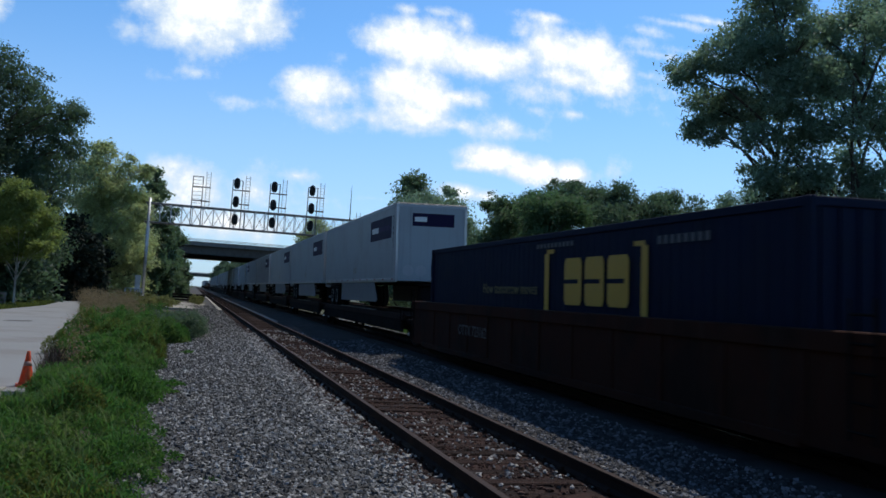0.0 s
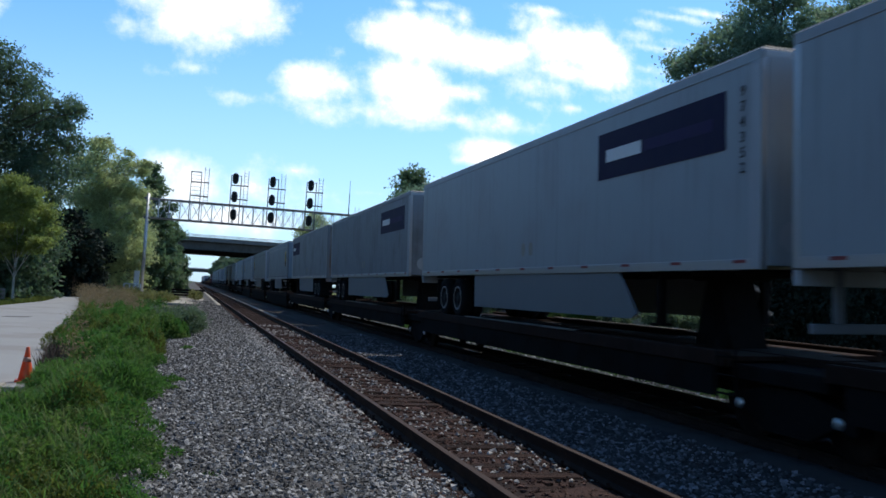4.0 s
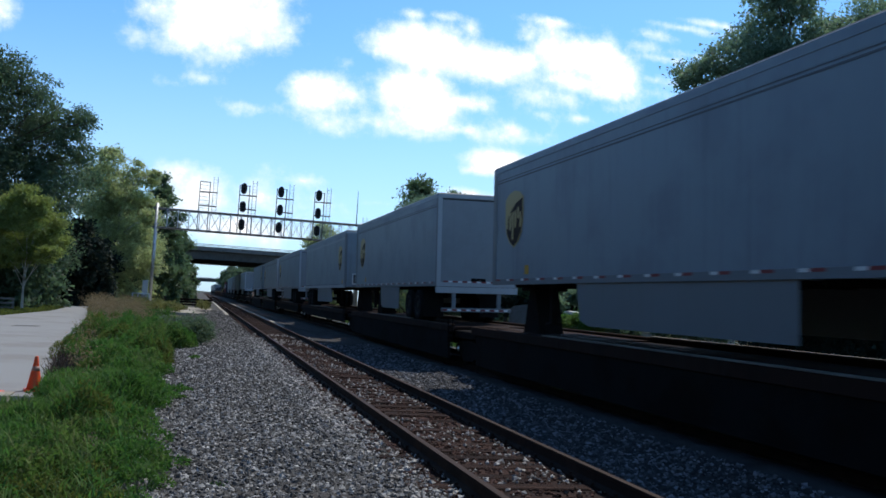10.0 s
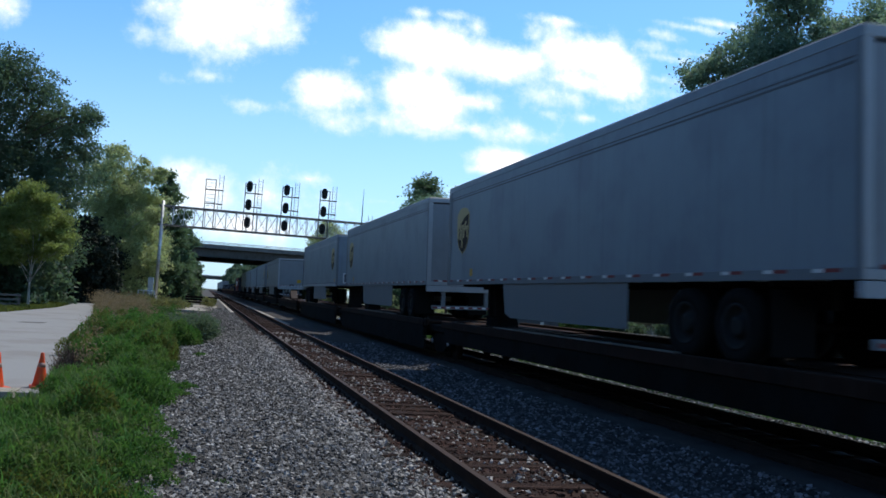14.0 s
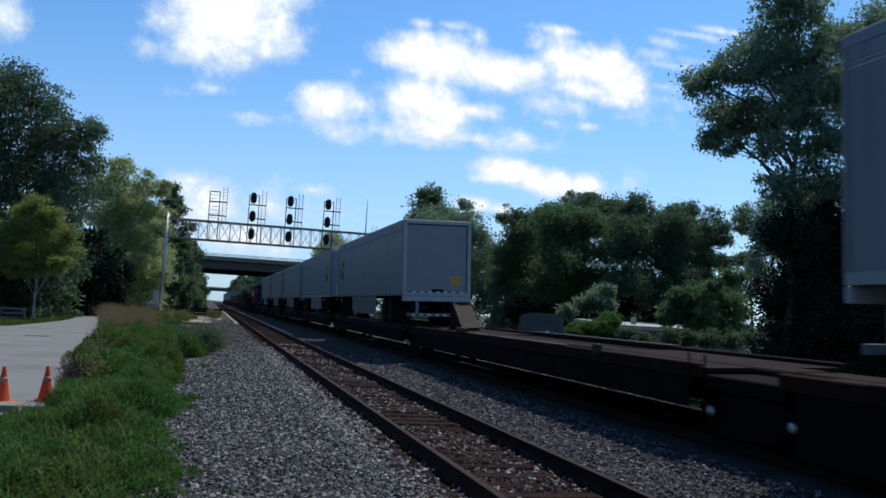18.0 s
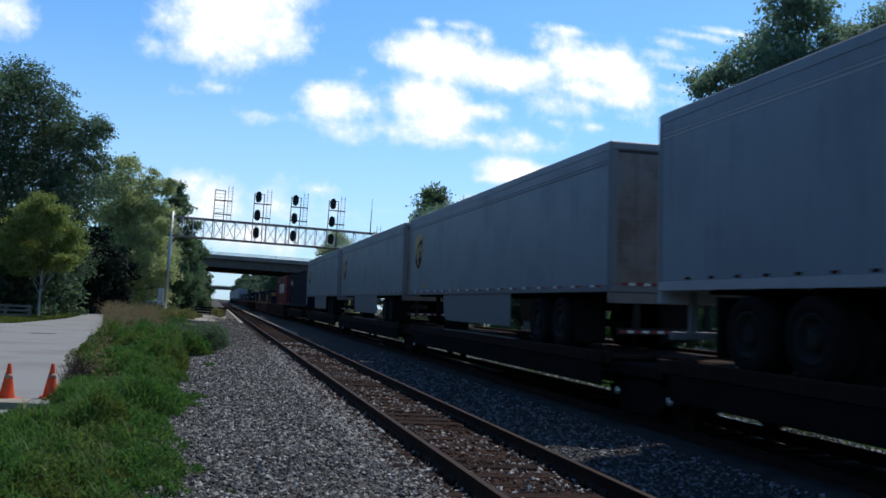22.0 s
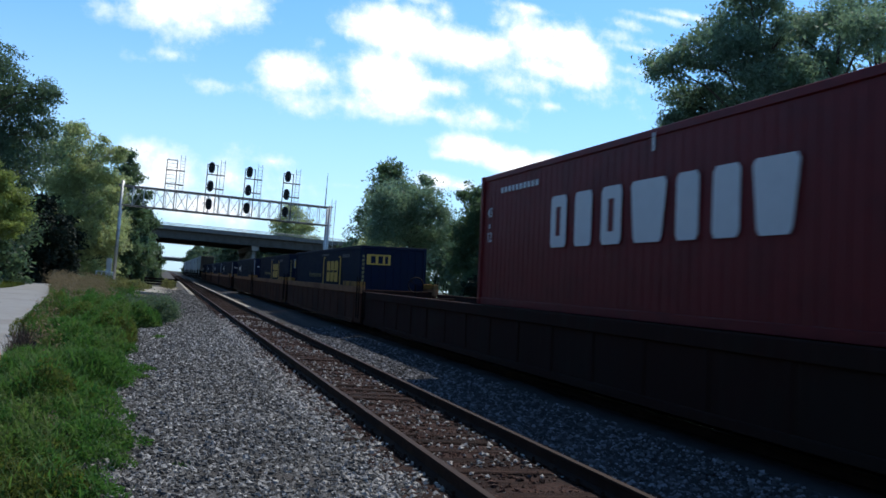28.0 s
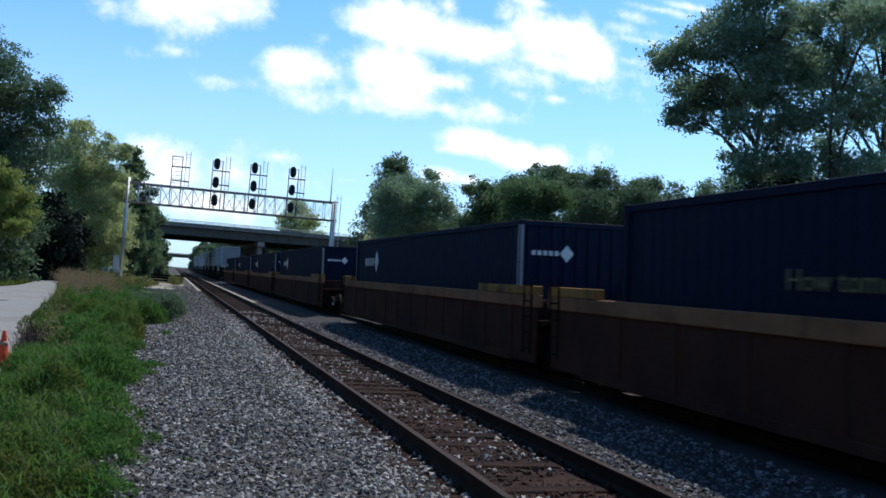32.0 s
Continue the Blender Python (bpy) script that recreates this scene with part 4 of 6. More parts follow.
    # the wood goes on along the road, beside and behind the camera
    for i in range(13):
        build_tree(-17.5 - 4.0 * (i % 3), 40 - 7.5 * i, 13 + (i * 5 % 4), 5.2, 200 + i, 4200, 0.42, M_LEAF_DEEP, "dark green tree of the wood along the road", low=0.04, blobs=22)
    # right of the tracks
    # lobes given as (across the view, height, radius)
    main = [(-3.1, 11.9, .75), (-2.4, 11.0, .9), (-2.9, 10.2, .6), (-2.2, 9.8, .45), (-1.8, 12.4, 1.0), (-1.2, 11.0, 1.05), (-0.9, 13.9, 1.05), (-0.3, 12.5, 1.2), (0.2, 14.8, .9), (0.4, 11.0, 1.1),
            (0.9, 13.0, .55), (1.0, 11.9, .9), (-0.6, 15.4, .8), (-0.6, 9.3, .7), (-1.0, 8.6, .35), (0.0, 8.0, .9), (0.9, 9.5, .9), (0.1, 6.3, 1.0), (0.7, 5.0, 1.2), (-0.2, 4.2, 1.0), (0.5, 2.6, 1.3), (-0.5, 1.6, 1.0)]
    second = [(-1.4, 13.6, .85), (-0.6, 12.3, 1.15), (-1.3, 11.4, .8), (0.2, 14.4, 1.2), (-0.8, 9.9, .8), (-0.2, 8.4, .9), (-1.5, 8.1, .7), (0.7, 10.6, 1.2), (-1.2, 6.2, 1.2), (0.2, 5.6, 1.4), (-1.0, 3.6, 1.3), (0.4, 2.6, 1.4), (-1.3, 1.4, 1.0), (0.9, 13.0, 1.0), (0.8, 7.8, 1.2)]
    side = Vector((0.793, -0.609, 0))
    for tx, ty, seed, spec_, height, leaves in ((20.1, 26.2, 21, main, 15.4, 56000), (22.4, 24.6, 24, second, 15.0, 36000)):
        r_ = random.Random(seed)
        lobes_ = [(*(side * u + Vector((0.609, 0.793, 0)) * r_.uniform(-1.6, 1.6)).xy, h_, rad) for u, h_, rad in spec_ if h_ > 7.2]
        # low lobes take the near-black leaves, which carry the painted shade
        shade = [(*(side * u + Vector((0.609, 0.793, 0)) * r_.uniform(-1.2, 1.2)).xy, h_, rad) for u, h_, rad in spec_ if h_ <= 7.2]
        build_tree(tx, ty, 7.5, 2.0, seed + 400, 30000, 0.08, M_LEAF_DEEP, "dense ivy round the foot of a tall tree, shade in its colour", low=0.1, blobs=0, trunk=0.08, lobes=shade, airy=-0.6)
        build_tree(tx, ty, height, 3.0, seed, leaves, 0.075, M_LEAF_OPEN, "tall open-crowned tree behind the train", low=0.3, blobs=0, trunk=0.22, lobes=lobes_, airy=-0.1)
    build_tree(21.3, 26.2, 8.6, 1.3, 22, 60000, 0.085, M_LEAF_DEEP, "ivy-covered trunk thick with leaves, shade in their colour", low=0.0, blobs=40, wide=1.5, trunk=0.2, lobes=[(0.9, -0.8, 5.5, 1.5), (1.6, -1.2, 3.0, 1.6), (0.6, -0.5, 6.6, 1.0), (1.3, -1.2, 1.2, 1.5), (2.4, -1.8, 4.4, 1.3), (3.2, -2.6, 2.2, 1.5), (0.3, 0.4, 8.2, 0.8)], airy=-0.6)
    build_tree(26.2, 26.5, 16.8, 4.4, 23, 22000, 0.10, M_LEAF_OPEN, big, low=0.04, blobs=44, airy=0.3, loose=1.5)
    # the row behind the railway, lobes given as (x, height, radius)
    green_crown = [(23.3, 8.8, 1.18), (25, 9.2, 1.29), (26.3, 8.7, 1.1), (23.8, 7.3, 1.37), (25.7, 7.4, 1.39), (24.9, 6, 1.58), (23.3, 5.9, 1.17), (26.8, 6.9, 1), (24.2, 4.4, 1.37), (26.3, 4.9, 1.39), (25.1, 3.1, 1.18), (23.2, 3.7, 0.97)]
    spiky_crown = [(28.2, 11.4, 0.7), (29.9, 12, 0.94), (31.2, 12.2, 0.76), (29.1, 12.6, 0.28), (32.4, 11.6, 0.95), (27.2, 11.3, 0.51), (33.5, 10.6, 1.2), (26.5, 10.4, 0.83), (32.3, 9.9, 1.66), (26.3, 9, 1.6), (30, 10.7, 1.41)]
    left_crown = [(22.1, 9.1, 0.93), (21.8, 7.8, 1.03), (22.9, 7.3, 1.24), (21.4, 6.3, 1.02), (23, 5.4, 1.24), (21.9, 4.3, 1.23), (23.2, 9.5, 0.46), (21.1, 9.4, 0.51), (20.9, 10, 0.31), (22.6, 3.5, 1.24)]
    open_crown = [(28.4, 10.2, 0.86), (27.8, 9.3, 0.85), (27, 8, 1.06), (29.4, 9.5, 0.9), (28.8, 8.2, 1.21), (30.3, 8.7, 1.22), (31.5, 9.8, 0.84), (32.6, 10.2, 0.77), (33.6, 9.7, 0.69), (31.8, 8.7, 1.28), (30.7, 7.5, 1.46), (29.1, 6.9, 1.21), (32.4, 7.8, 1.28), (31.6, 6.6, 1.27), (33.5, 8.7, 0.89), (30.2, 6.1, 1.18), (27.2, 6.6, 1.15), (27, 5, 1.15), (32.8, 6.3, 1.04), (34.8, 9.1, 0.74), (35.7, 9, 0.58), (34.5, 8.2, 0.78), (34.2, 6.6, 0.85), (36.2, 6.8, 0.62), (35.2, 6.5, 0.7), (30.8, 5.2, 0.95), (33.5, 7.4, 0.93)]
    gap_crown = [(32.5, 9.3, 0.63), (33.3, 8.9, 0.86), (33.9, 9.7, 0.71), (34.2, 8.4, 0.98), (32.9, 7.9, 0.67), (33.8, 6.8, 0.86), (34.4, 5.7, 0.94), (33.3, 5.7, 0.59), (33, 4.9, 0.52), (33.7, 4.3, 0.67), (32.4, 5.5, 0.44), (34.5, 7.3, 0.94), (32, 8.5, 0.48)]
    far_left_crown = [(19, 10.3, 1.21), (20.4, 9.3, 1.53), (18.9, 7.9, 1.6), (20.7, 11.3, 0.57), (21.8, 7.9, 1.38), (19.8, 6.4, 1.61), (17.1, 8.9, 1.6), (16.9, 6.9, 1.79), (21.2, 5.8, 1.61), (23.2, 6.8, 1.63)]
    low_crown = [(26.7, 4.4, 0.78), (27.9, 4.9, 0.75), (30.7, 4.9, 0.8), (32.4, 5.1, 0.82), (33.8, 4.8, 0.71), (29.1, 4.1, 0.75), (34.9, 4.5, 0.36), (25.5, 4.2, 0.73), (30.5, 3.7, 0.69), (27.9, 3.6, 0.63), (32.8, 3.9, 0.78)]
    under = [(31, 4.1, 0.97), (32.6, 4, 0.98), (30.4, 3, 0.84), (32, 2.8, 0.85), (33.9, 4.4, 0.86), (35.6, 5.1, 0.87), (29, 3.7, 0.83), (33.1, 2.7, 0.77), (26.9, 2.2, 1.03), (23.8, 2.4, 1.21), (21.9, 2.3, 1)]
    right_bush = [(27.4, 4.7, 0.57), (24.7, 3.5, 0.58), (25.7, 3.3, 0.78), (26.9, 3.8, 0.72), (28.1, 3.2, 0.73), (28.8, 2.8, 0.45), (24.4, 2.6, 0.64), (25.4, 2.2, 0.77), (26.8, 2.5, 0.79), (27.8, 1.9, 0.67), (23.8, 2.2, 0.4), (26.2, 4.2, 0.34)]
    lime_bush = [(19.2, 1.8, 0.5), (18, 1.4, 0.44), (17.2, 1.2, 0.35), (19.6, 2.2, 0.19), (18.5, 1.8, 0.25), (19, 1.3, 0.41), (17.4, 1.5, 0.27)]
    grey_bush = [(21.1, 3, 0.63), (21.4, 3.6, 0.35), (20.5, 2.7, 0.47), (21.9, 2.8, 0.38), (19.2, 2.3, 0.4)]
    hedge = [(19.8, 1.2, 0.39), (20.9, 1.1, 0.36), (22.1, 1.3, 0.42), (23.1, 1.3, 0.43), (24.4, 1.3, 0.49), (25.6, 1.2, 0.5), (26.9, 1.4, 0.45)]
    for lobes_at, ty, depth, height, leaves, leaf, mat_, words, kind_ in (
            (green_crown, 56, 2.2, 9.6, 60000, 0.1, M_LEAF_GREEN, "round bright green tree in the row behind the railway", "tree"),
            (spiky_crown, 66, 1.5, 12.6, 26000, 0.12, M_LEAF_DUSK, "tall dark tree with thin upright tops", "tree"),
            (left_crown, 60, 1.8, 9.8, 40000, 0.11, M_LEAF, "green tree in the row behind the railway", "tree"),
            (open_crown, 53, 1.6, 10.6, 80000, 0.095, M_LEAF_DUSK, "dark open-crowned tree with sky between its limbs", "tree"),
            (gap_crown, 47, 1.2, 9.8, 17000, 0.09, M_LEAF_OPEN, "slender dark tree with sky between its limbs", "tree"),
            (far_left_crown, 70, 2, 11, 40000, 0.11, M_LEAF_OPEN, "grey-green tree in the row behind the railway", "tree"),
            (low_crown, 51, 1.2, 6.5, 34000, 0.095, M_LEAF_DUSK, "lower dark green tree with gaps between its branches", "tree"),
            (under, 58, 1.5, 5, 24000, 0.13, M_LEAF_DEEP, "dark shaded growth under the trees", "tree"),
            (right_bush, 41, 0.9, 4.4, 36000, 0.085, M_LEAF_GREEN, "large green bush behind the tracks", "bush"),
            (lime_bush, 38.5, 0.5, 2.4, 16000, 0.06, M_WEED, "sunlit yellow-green bush behind the tracks", "bush"),
            (grey_bush, 44, 0.7, 3.8, 12000, 0.08, M_LEAF_OPEN, "pale grey-green bush behind the tracks", "bush"),
            (hedge, 38, 0.5, 1.6, 14000, 0.07, M_LEAF_DARK, "low green bush at the foot of the railway bank", "bush")):
        r_ = random.Random(int(ty * 2))
        tx = sum(l[0] for l in lobes_at) / len(lobes_at)
        z_ = float(ground_height(tx, ty)) - 0.1
        build_tree(tx, ty, height - z_, 2.0, int(ty * 2), leaves, leaf, mat_, words, low=0.25, blobs=0, trunk=0.16 if kind_ == "tree" else 0.05, name=kind_, category=kind_, lobes=[(x - tx, r_.uniform(-depth, depth), h - z_, r) for x, h, r in lobes_at], airy=0.0, loose=1.5)
    build_tree(23.3, 93, 17.2, 4.9, 71, 26000, 0.18, M_LEAF, "rounded tree standing above the train", low=0.08, blobs=44)
    build_tree(25.6, 192, 19.8, 7.0, 72, 26000, 0.26, M_LEAF_PALE, "green tree standing behind the overpass", low=0.04, blobs=36)
    for i, (x, y, h) in enumerate([(21, 190, 11), (26, 198, 12), (40, 190, 13), (48, 196, 14), (56, 188, 14)]):
        build_tree(x, y, h, 5.5, 180 + i, 7000, 0.4, M_LEAF_DARK, "distant tree behind the overpass", low=0.02, blobs=26)
    build_tree(19.5, 80, 9.0, 3.4, 75, 12000, 0.16, M_LEAF_PALE, "lower green tree in the row behind the railway", low=0.04, blobs=30)
    for i in range(34):
        x, y = (14.6 + 1.5 * (i % 3) - 0.006 * 9 * i, 188 + 9 * i) if i % 2 else (-7.4 - 1.5 * (i % 3), 188 + 10 * i)
        build_tree(x, y, 9.5 + (i * 7 % 5) * 0.8 + 0.012 * (y - 188), 4.8, 100 + i, 4600, 0.47, M_LEAF_DARK, "distant tree along the line", low=0.02, blobs=26)
    for i in range(22):
        x, y = 36 + 5.5 * i, 100 - 2.2 * i + 9 * (i % 3)
        build_tree(x, y, 9 if 3 <= i <= 7 else 12 + (i * 5 % 4), 5.0, 140 + i, 4000, 0.45, M_LEAF_DARK, "tree in the wood behind the railway", low=0.03, blobs=22)


woods()

build_grass()

# ---------------------------------------------------------------- signal gantry and overpass


def signal_head(parent, x, y, z):
    bm = bmesh.new()
    outline = [(math.copysign(abs(math.cos(a)) ** 0.8, math.cos(a)) * 0.30, math.copysign(abs(math.sin(a)) ** 0.8, math.sin(a)) * 0.54) for a in [2 * math.pi * i / 20 for i in range(20)]]
    a = [bm.verts.new((x + u, y, z + w)) for u, w in outline]
    b = [bm.verts.new((x + u, y + 0.12, z + w)) for u, w in outline]
    bm.faces.new(a), bm.faces.new(b[::-1])
    for i in range(20):
        bm.faces.new((a[i], b[i], b[(i + 1) % 20], a[(i + 1) % 20]))
    bmesh.ops.recalc_face_normals(bm, faces=bm.faces)
    head = part("signal_head", bm, M_BLACK, parent, "black oval signal head, unlit")
    for dz in (0.27, 0.0, -0.27):
        hood = bmesh.new()
        lathe(hood, [(0.10, 0.0), (0.12, -0.22), (0.105, -0.22), (0.09, -0.02)], "y", (x, y, z + dz), 12)
        part("hood", hood, M_BLACK, head)
        lens = bmesh.new()
        lathe(lens, [(0.088, -0.02), (0.06, -0.045), (0.02, -0.05)], "y", (x, y, z + dz), 12)
        part("lens", lens, M_LENS, head)


def build_gantry():
    y0, zt, zb = 85.0, 9.42, 7.58
    g = thing("signal_gantry", "galvanized steel truss signal gantry spanning the tracks", "signal gantry")
    for px, top in ((-4.56, 9.9), (15.2, 9.6)):
        for dy in (0.0, 1.3):
            bm = bmesh.new()
            rod(bm, (px, y0 + dy, -0.2), (px, y0 + dy, top), 0.125, 0.115, 10)
            box(bm, px - 0.3, px + 0.3, y0 + dy - 0.3, y0 + dy + 0.3, -0.25, 0.3)
            part("post", bm, M_GALV, g)
    for z in (zt, zb):
        for dy in (0.0, 1.3):
            bm = bmesh.new()
            rod(bm, (-4.9, y0 + dy, z), (15.5, y0 + dy, z), 0.07, n=6)
            part("chord", bm, M_TRUSS, g, "dark weathered chord")
    n = 20
    xs = np.linspace(-4.56, 15.2, n + 1)
    for dy in (0.0, 1.3):
        for i in range(n):
            bm = bmesh.new()
            rod(bm, (xs[i], y0 + dy, zb), (xs[i], y0 + dy, zt), 0.035, n=5)
            part("upright", bm, M_GALV, g)
            bm = bmesh.new()
            a, b = (zb, zt) if i % 2 else (zt, zb)
            rod(bm, (xs[i], y0 + dy, a), (xs[i + 1], y0 + dy, b), 0.017, n=5)
            part("diagonal", bm, M_GALV, g)
            bm = bmesh.new()
            rod(bm, (xs[i], y0 + dy, zb + zt - a), (xs[i + 1], y0 + dy, zb + zt - b), 0.017, n=5)
            part("diagonal", bm, M_GALV, g)
    walk_deck = bmesh.new()
    box(walk_deck, -4.5, 15.2, y0 + 0.15, y0 + 1.15, zb - 0.03, zb + 0.03)
    part("walkway", walk_deck, M_GALV, g, "steel grating walkway")
    # service ladders over the beam, three of them with signals
    for k, x in enumerate((-0.25, 3.5, 7.1, 10.85)):
        rack = bmesh.new()
        for dx in (-0.52, 0.42):
            rod(rack, (x + dx, y0 - 0.1, zb - 0.1), (x + dx, y0 - 0.1, 12.35), 0.045, n=6)
        for z in (10.0, 11.35):
            rod(rack, (x - 0.52, y0 - 0.1, z), (x + 1.15, y0 - 0.1, z), 0.06, n=6)
        for z in (12.3, 9.4):
            rod(rack, (x - 0.52, y0 - 0.1, z), (x + 0.42, y0 - 0.1, z), 0.03, n=5)
        if k == 0:
            for z in np.arange(9.4, 12.4, 0.37):
                rod(rack, (x - 0.52, y0 - 0.1, z), (x + 0.42, y0 - 0.1, z), 0.022, n=4)
        part("signal_rack", rack, M_TRUSS, g)
        lad = bmesh.new()
        for dx in (0.72, 1.12):
            rod(lad, (x + dx, y0 + 0.2, 9.2), (x + dx, y0 + 0.2, 12.9), 0.028, n=5)
        for z in np.arange(9.35, 12.9, 0.3):
            rod(lad, (x + 0.72, y0 + 0.2, z), (x + 1.12, y0 + 0.2, z), 0.018, n=4)
        part("ladder", lad, M_GALV, g)
        if k:
            for z in (12.0, 10.2, 8.45):
                signal_head(g, x - (0.02 if z > 12 else 0.14), y0 - 0.32, z)
    whip = bmesh.new()
    rod(whip, (14.7, y0, 9.2), (14.7, y0, 12.9), 0.06, 0.015, 6)
    part("antenna", whip, M_BLACK, g)
    lad = bmesh.new()
    for dx in (-0.2, 0.2):
        rod(lad, (15.55 + dx, y0 - 0.1, 3.0), (15.55 + dx, y0 - 0.1, 10.2), 0.03, n=5)
    for z in np.arange(3.2, 10.1, 0.35):
        rod(lad, (15.35, y0 - 0.1, z), (15.75, y0 - 0.1, z), 0.018, n=4)
    part("post_ladder", lad, M_GALV, g)
    hut = thing("signal_cabinet", "narrow silver trackside signal cabinet at the gantry foot", "cabinet", m=pose(-4.98, 84.0, -0.2))
    part("cabinet_body", B((-0.24, 0.24, -0.3, 0.3, 0.15, 2.65), bevel=0.02), M_GALV, hut)
    part("cabinet_door", B((-0.19, 0.19, -0.32, -0.3, 0.25, 2.5), bevel=0.01), M_ALU, hut)
    part("plinth", B((-0.3, 0.3, -0.36, 0.36, 0, 0.15)), M_CONC, hut)
    rails = thing("guard_rail", "low white painted pipe guard rail at the gantry foot", "railing", m=pose(-5.95, 83.0, -0.2))
    for x in (0.0, 0.48, 0.96, 1.42):
        part("post", rod(bmesh.new(), (x, 0, 0), (x, 0, 1.42), 0.055, n=8), M_PALE, rails)
    for z in (0.75, 1.4):
        part("rail", rod(bmesh.new(), (0, 0, z), (1.42, 0, z), 0.05, n=8), M_PALE, rails)


def build_overpass(name, y0, y1, z0, x0, x1, label):
    br = thing(name, label, "bridge", kind="structure")
    for y in np.linspace(y0 + 0.4, y1 - 0.4, 9):
        bm = bmesh.new()
        box(bm, x0, x1, y - 0.02, y + 0.02, z0, z0 + 1.45)
        box(bm, x0, x1, y - 0.25, y + 0.25, z0, z0 + 0.05)
        box(bm, x0, x1, y - 0.25, y + 0.25, z0 + 1.4, z0 + 1.45)
        part("girder", bm, M_BRIDGE, br, "grey-green painted steel girder")
    part("deck_slab", B((x0, x1, y0 - 0.5, y1 + 0.5, z0 + 1.45, z0 + 1.75)), M_PARAPET, br)
    for y in (y0 - 0.45, y1 + 0.15):
        part("parapet", B((x0, x1, y, y + 0.3, z0 + 1.75, z0 + 2.15)), M_PARAPET, br)
        bm = bmesh.new()
        for z in (2.35, 2.55):
            rod(bm, (x0, y + 0.15, z0 + z), (x1, y + 0.15, z0 + z), 0.05, n=6)
        for x in np.arange(x0, x1, 2.4):
            rod(bm, (x, y + 0.15, z0 + 2.1), (x, y + 0.15, z0 + 2.58), 0.05, n=5)
        part("bridge_railing", bm, M_GALV, br)
    for side in (x0, x1 - 10):
        part("abutment", B((side, side + 10, y0, y1, -0.4, z0 + 1.4)), M_CONC, br)
    for x in (14.5, -7.5):
        for y in np.linspace(y0 + 3, y1 - 3, 5):
            bm = bmesh.new()
            rod(bm, (x, y, -0.3), (x, y, z0 - 0.8), 0.5, n=12)
            part("pier_column", bm, M_CONC, br)
        part("pier_cap", B((x - 0.6, x + 0.6, y0 + 0.5, y1 - 0.5, z0 - 0.8, z0)), M_CONC, br)


def build_cone(x, y, turn):
    c = thing("traffic_cone", "small orange plastic traffic cone standing at the road edge", "traffic cone", "cones at the road edge", m=pose(x, y, ROAD_Z, 0, 0, turn))
    part("cone_body", lathe(bmesh.new(), [(0.135, 0.02), (0.126, 0.04), (0.085, 0.27), (0.045, 0.48), (0.03, 0.60), (0.02, 0.61)], n=18), M_CONE, c)
    part("collar", lathe(bmesh.new(), [(0.0725, 0.355), (0.0575, 0.43), (0.053, 0.43), (0.068, 0.355)], n=18), M_COLLAR, c, "dull pale reflective collar")
    part("base", B((-0.17, 0.17, -0.17, 0.17, 0, 0.03), bevel=0.008), M_CONE, c)


def build_fence(x, y, turn, n, label):
    f = thing("rail_fence", label, "fence", m=pose(x, y, -0.2, 0, 0, turn))
    for i in range(n + 1):
        part("post", B((i * 1.5 - 0.07, i * 1.5 + 0.07, -0.07, 0.07, 0, 0.86), bevel=0.01), M_WOOD, f)
        if i < n:
            for z in (0.16, 0.44, 0.72):
                part("rail", B((i * 1.5, i * 1.5 + 1.5, -0.1, -0.07, z, z + 0.13), bevel=0.006), M_WOOD, f)


def build_barrier():
    b = thing("timber_barrier", "low dark timber barrier on a pale pad beside the track", "barrier", m=pose(-2.0, 93, -0.1))
    for i in range(3):
        part("plank", B((0, 3.2, -0.08, 0.0, 0.25 + 0.27 * i, 0.45 + 0.27 * i), bevel=0.01), M_CHASSIS, b)
    for x in (0.2, 1.6, 3.0):
        part("post", B((x - 0.08, x + 0.08, 0.0, 0.16, -0.1, 1.05)), M_WOOD, b)
    ribbon("pavement", [(-4.2, 70), (-4.4, 92)], [(0.9, 70), (1.3, 92)], -0.015, M_PAD, "pale concrete access pad beside the track", "pavement", 0.3)
    ribbon("track_edge_strip", [(2.02, 68), (2.02, 150)], [(2.3, 68), (2.3, 150)], 0.06, M_PAD, "pale concrete edging strip along the rail", "edging", 0.2)
    ribbon("track_edge_strip", [(4.62, 50), (4.62, 150)], [(4.86, 50), (4.86, 150)], 0.06, M_PAD, "pale concrete edging strip along the rail", "edging", 0.2)


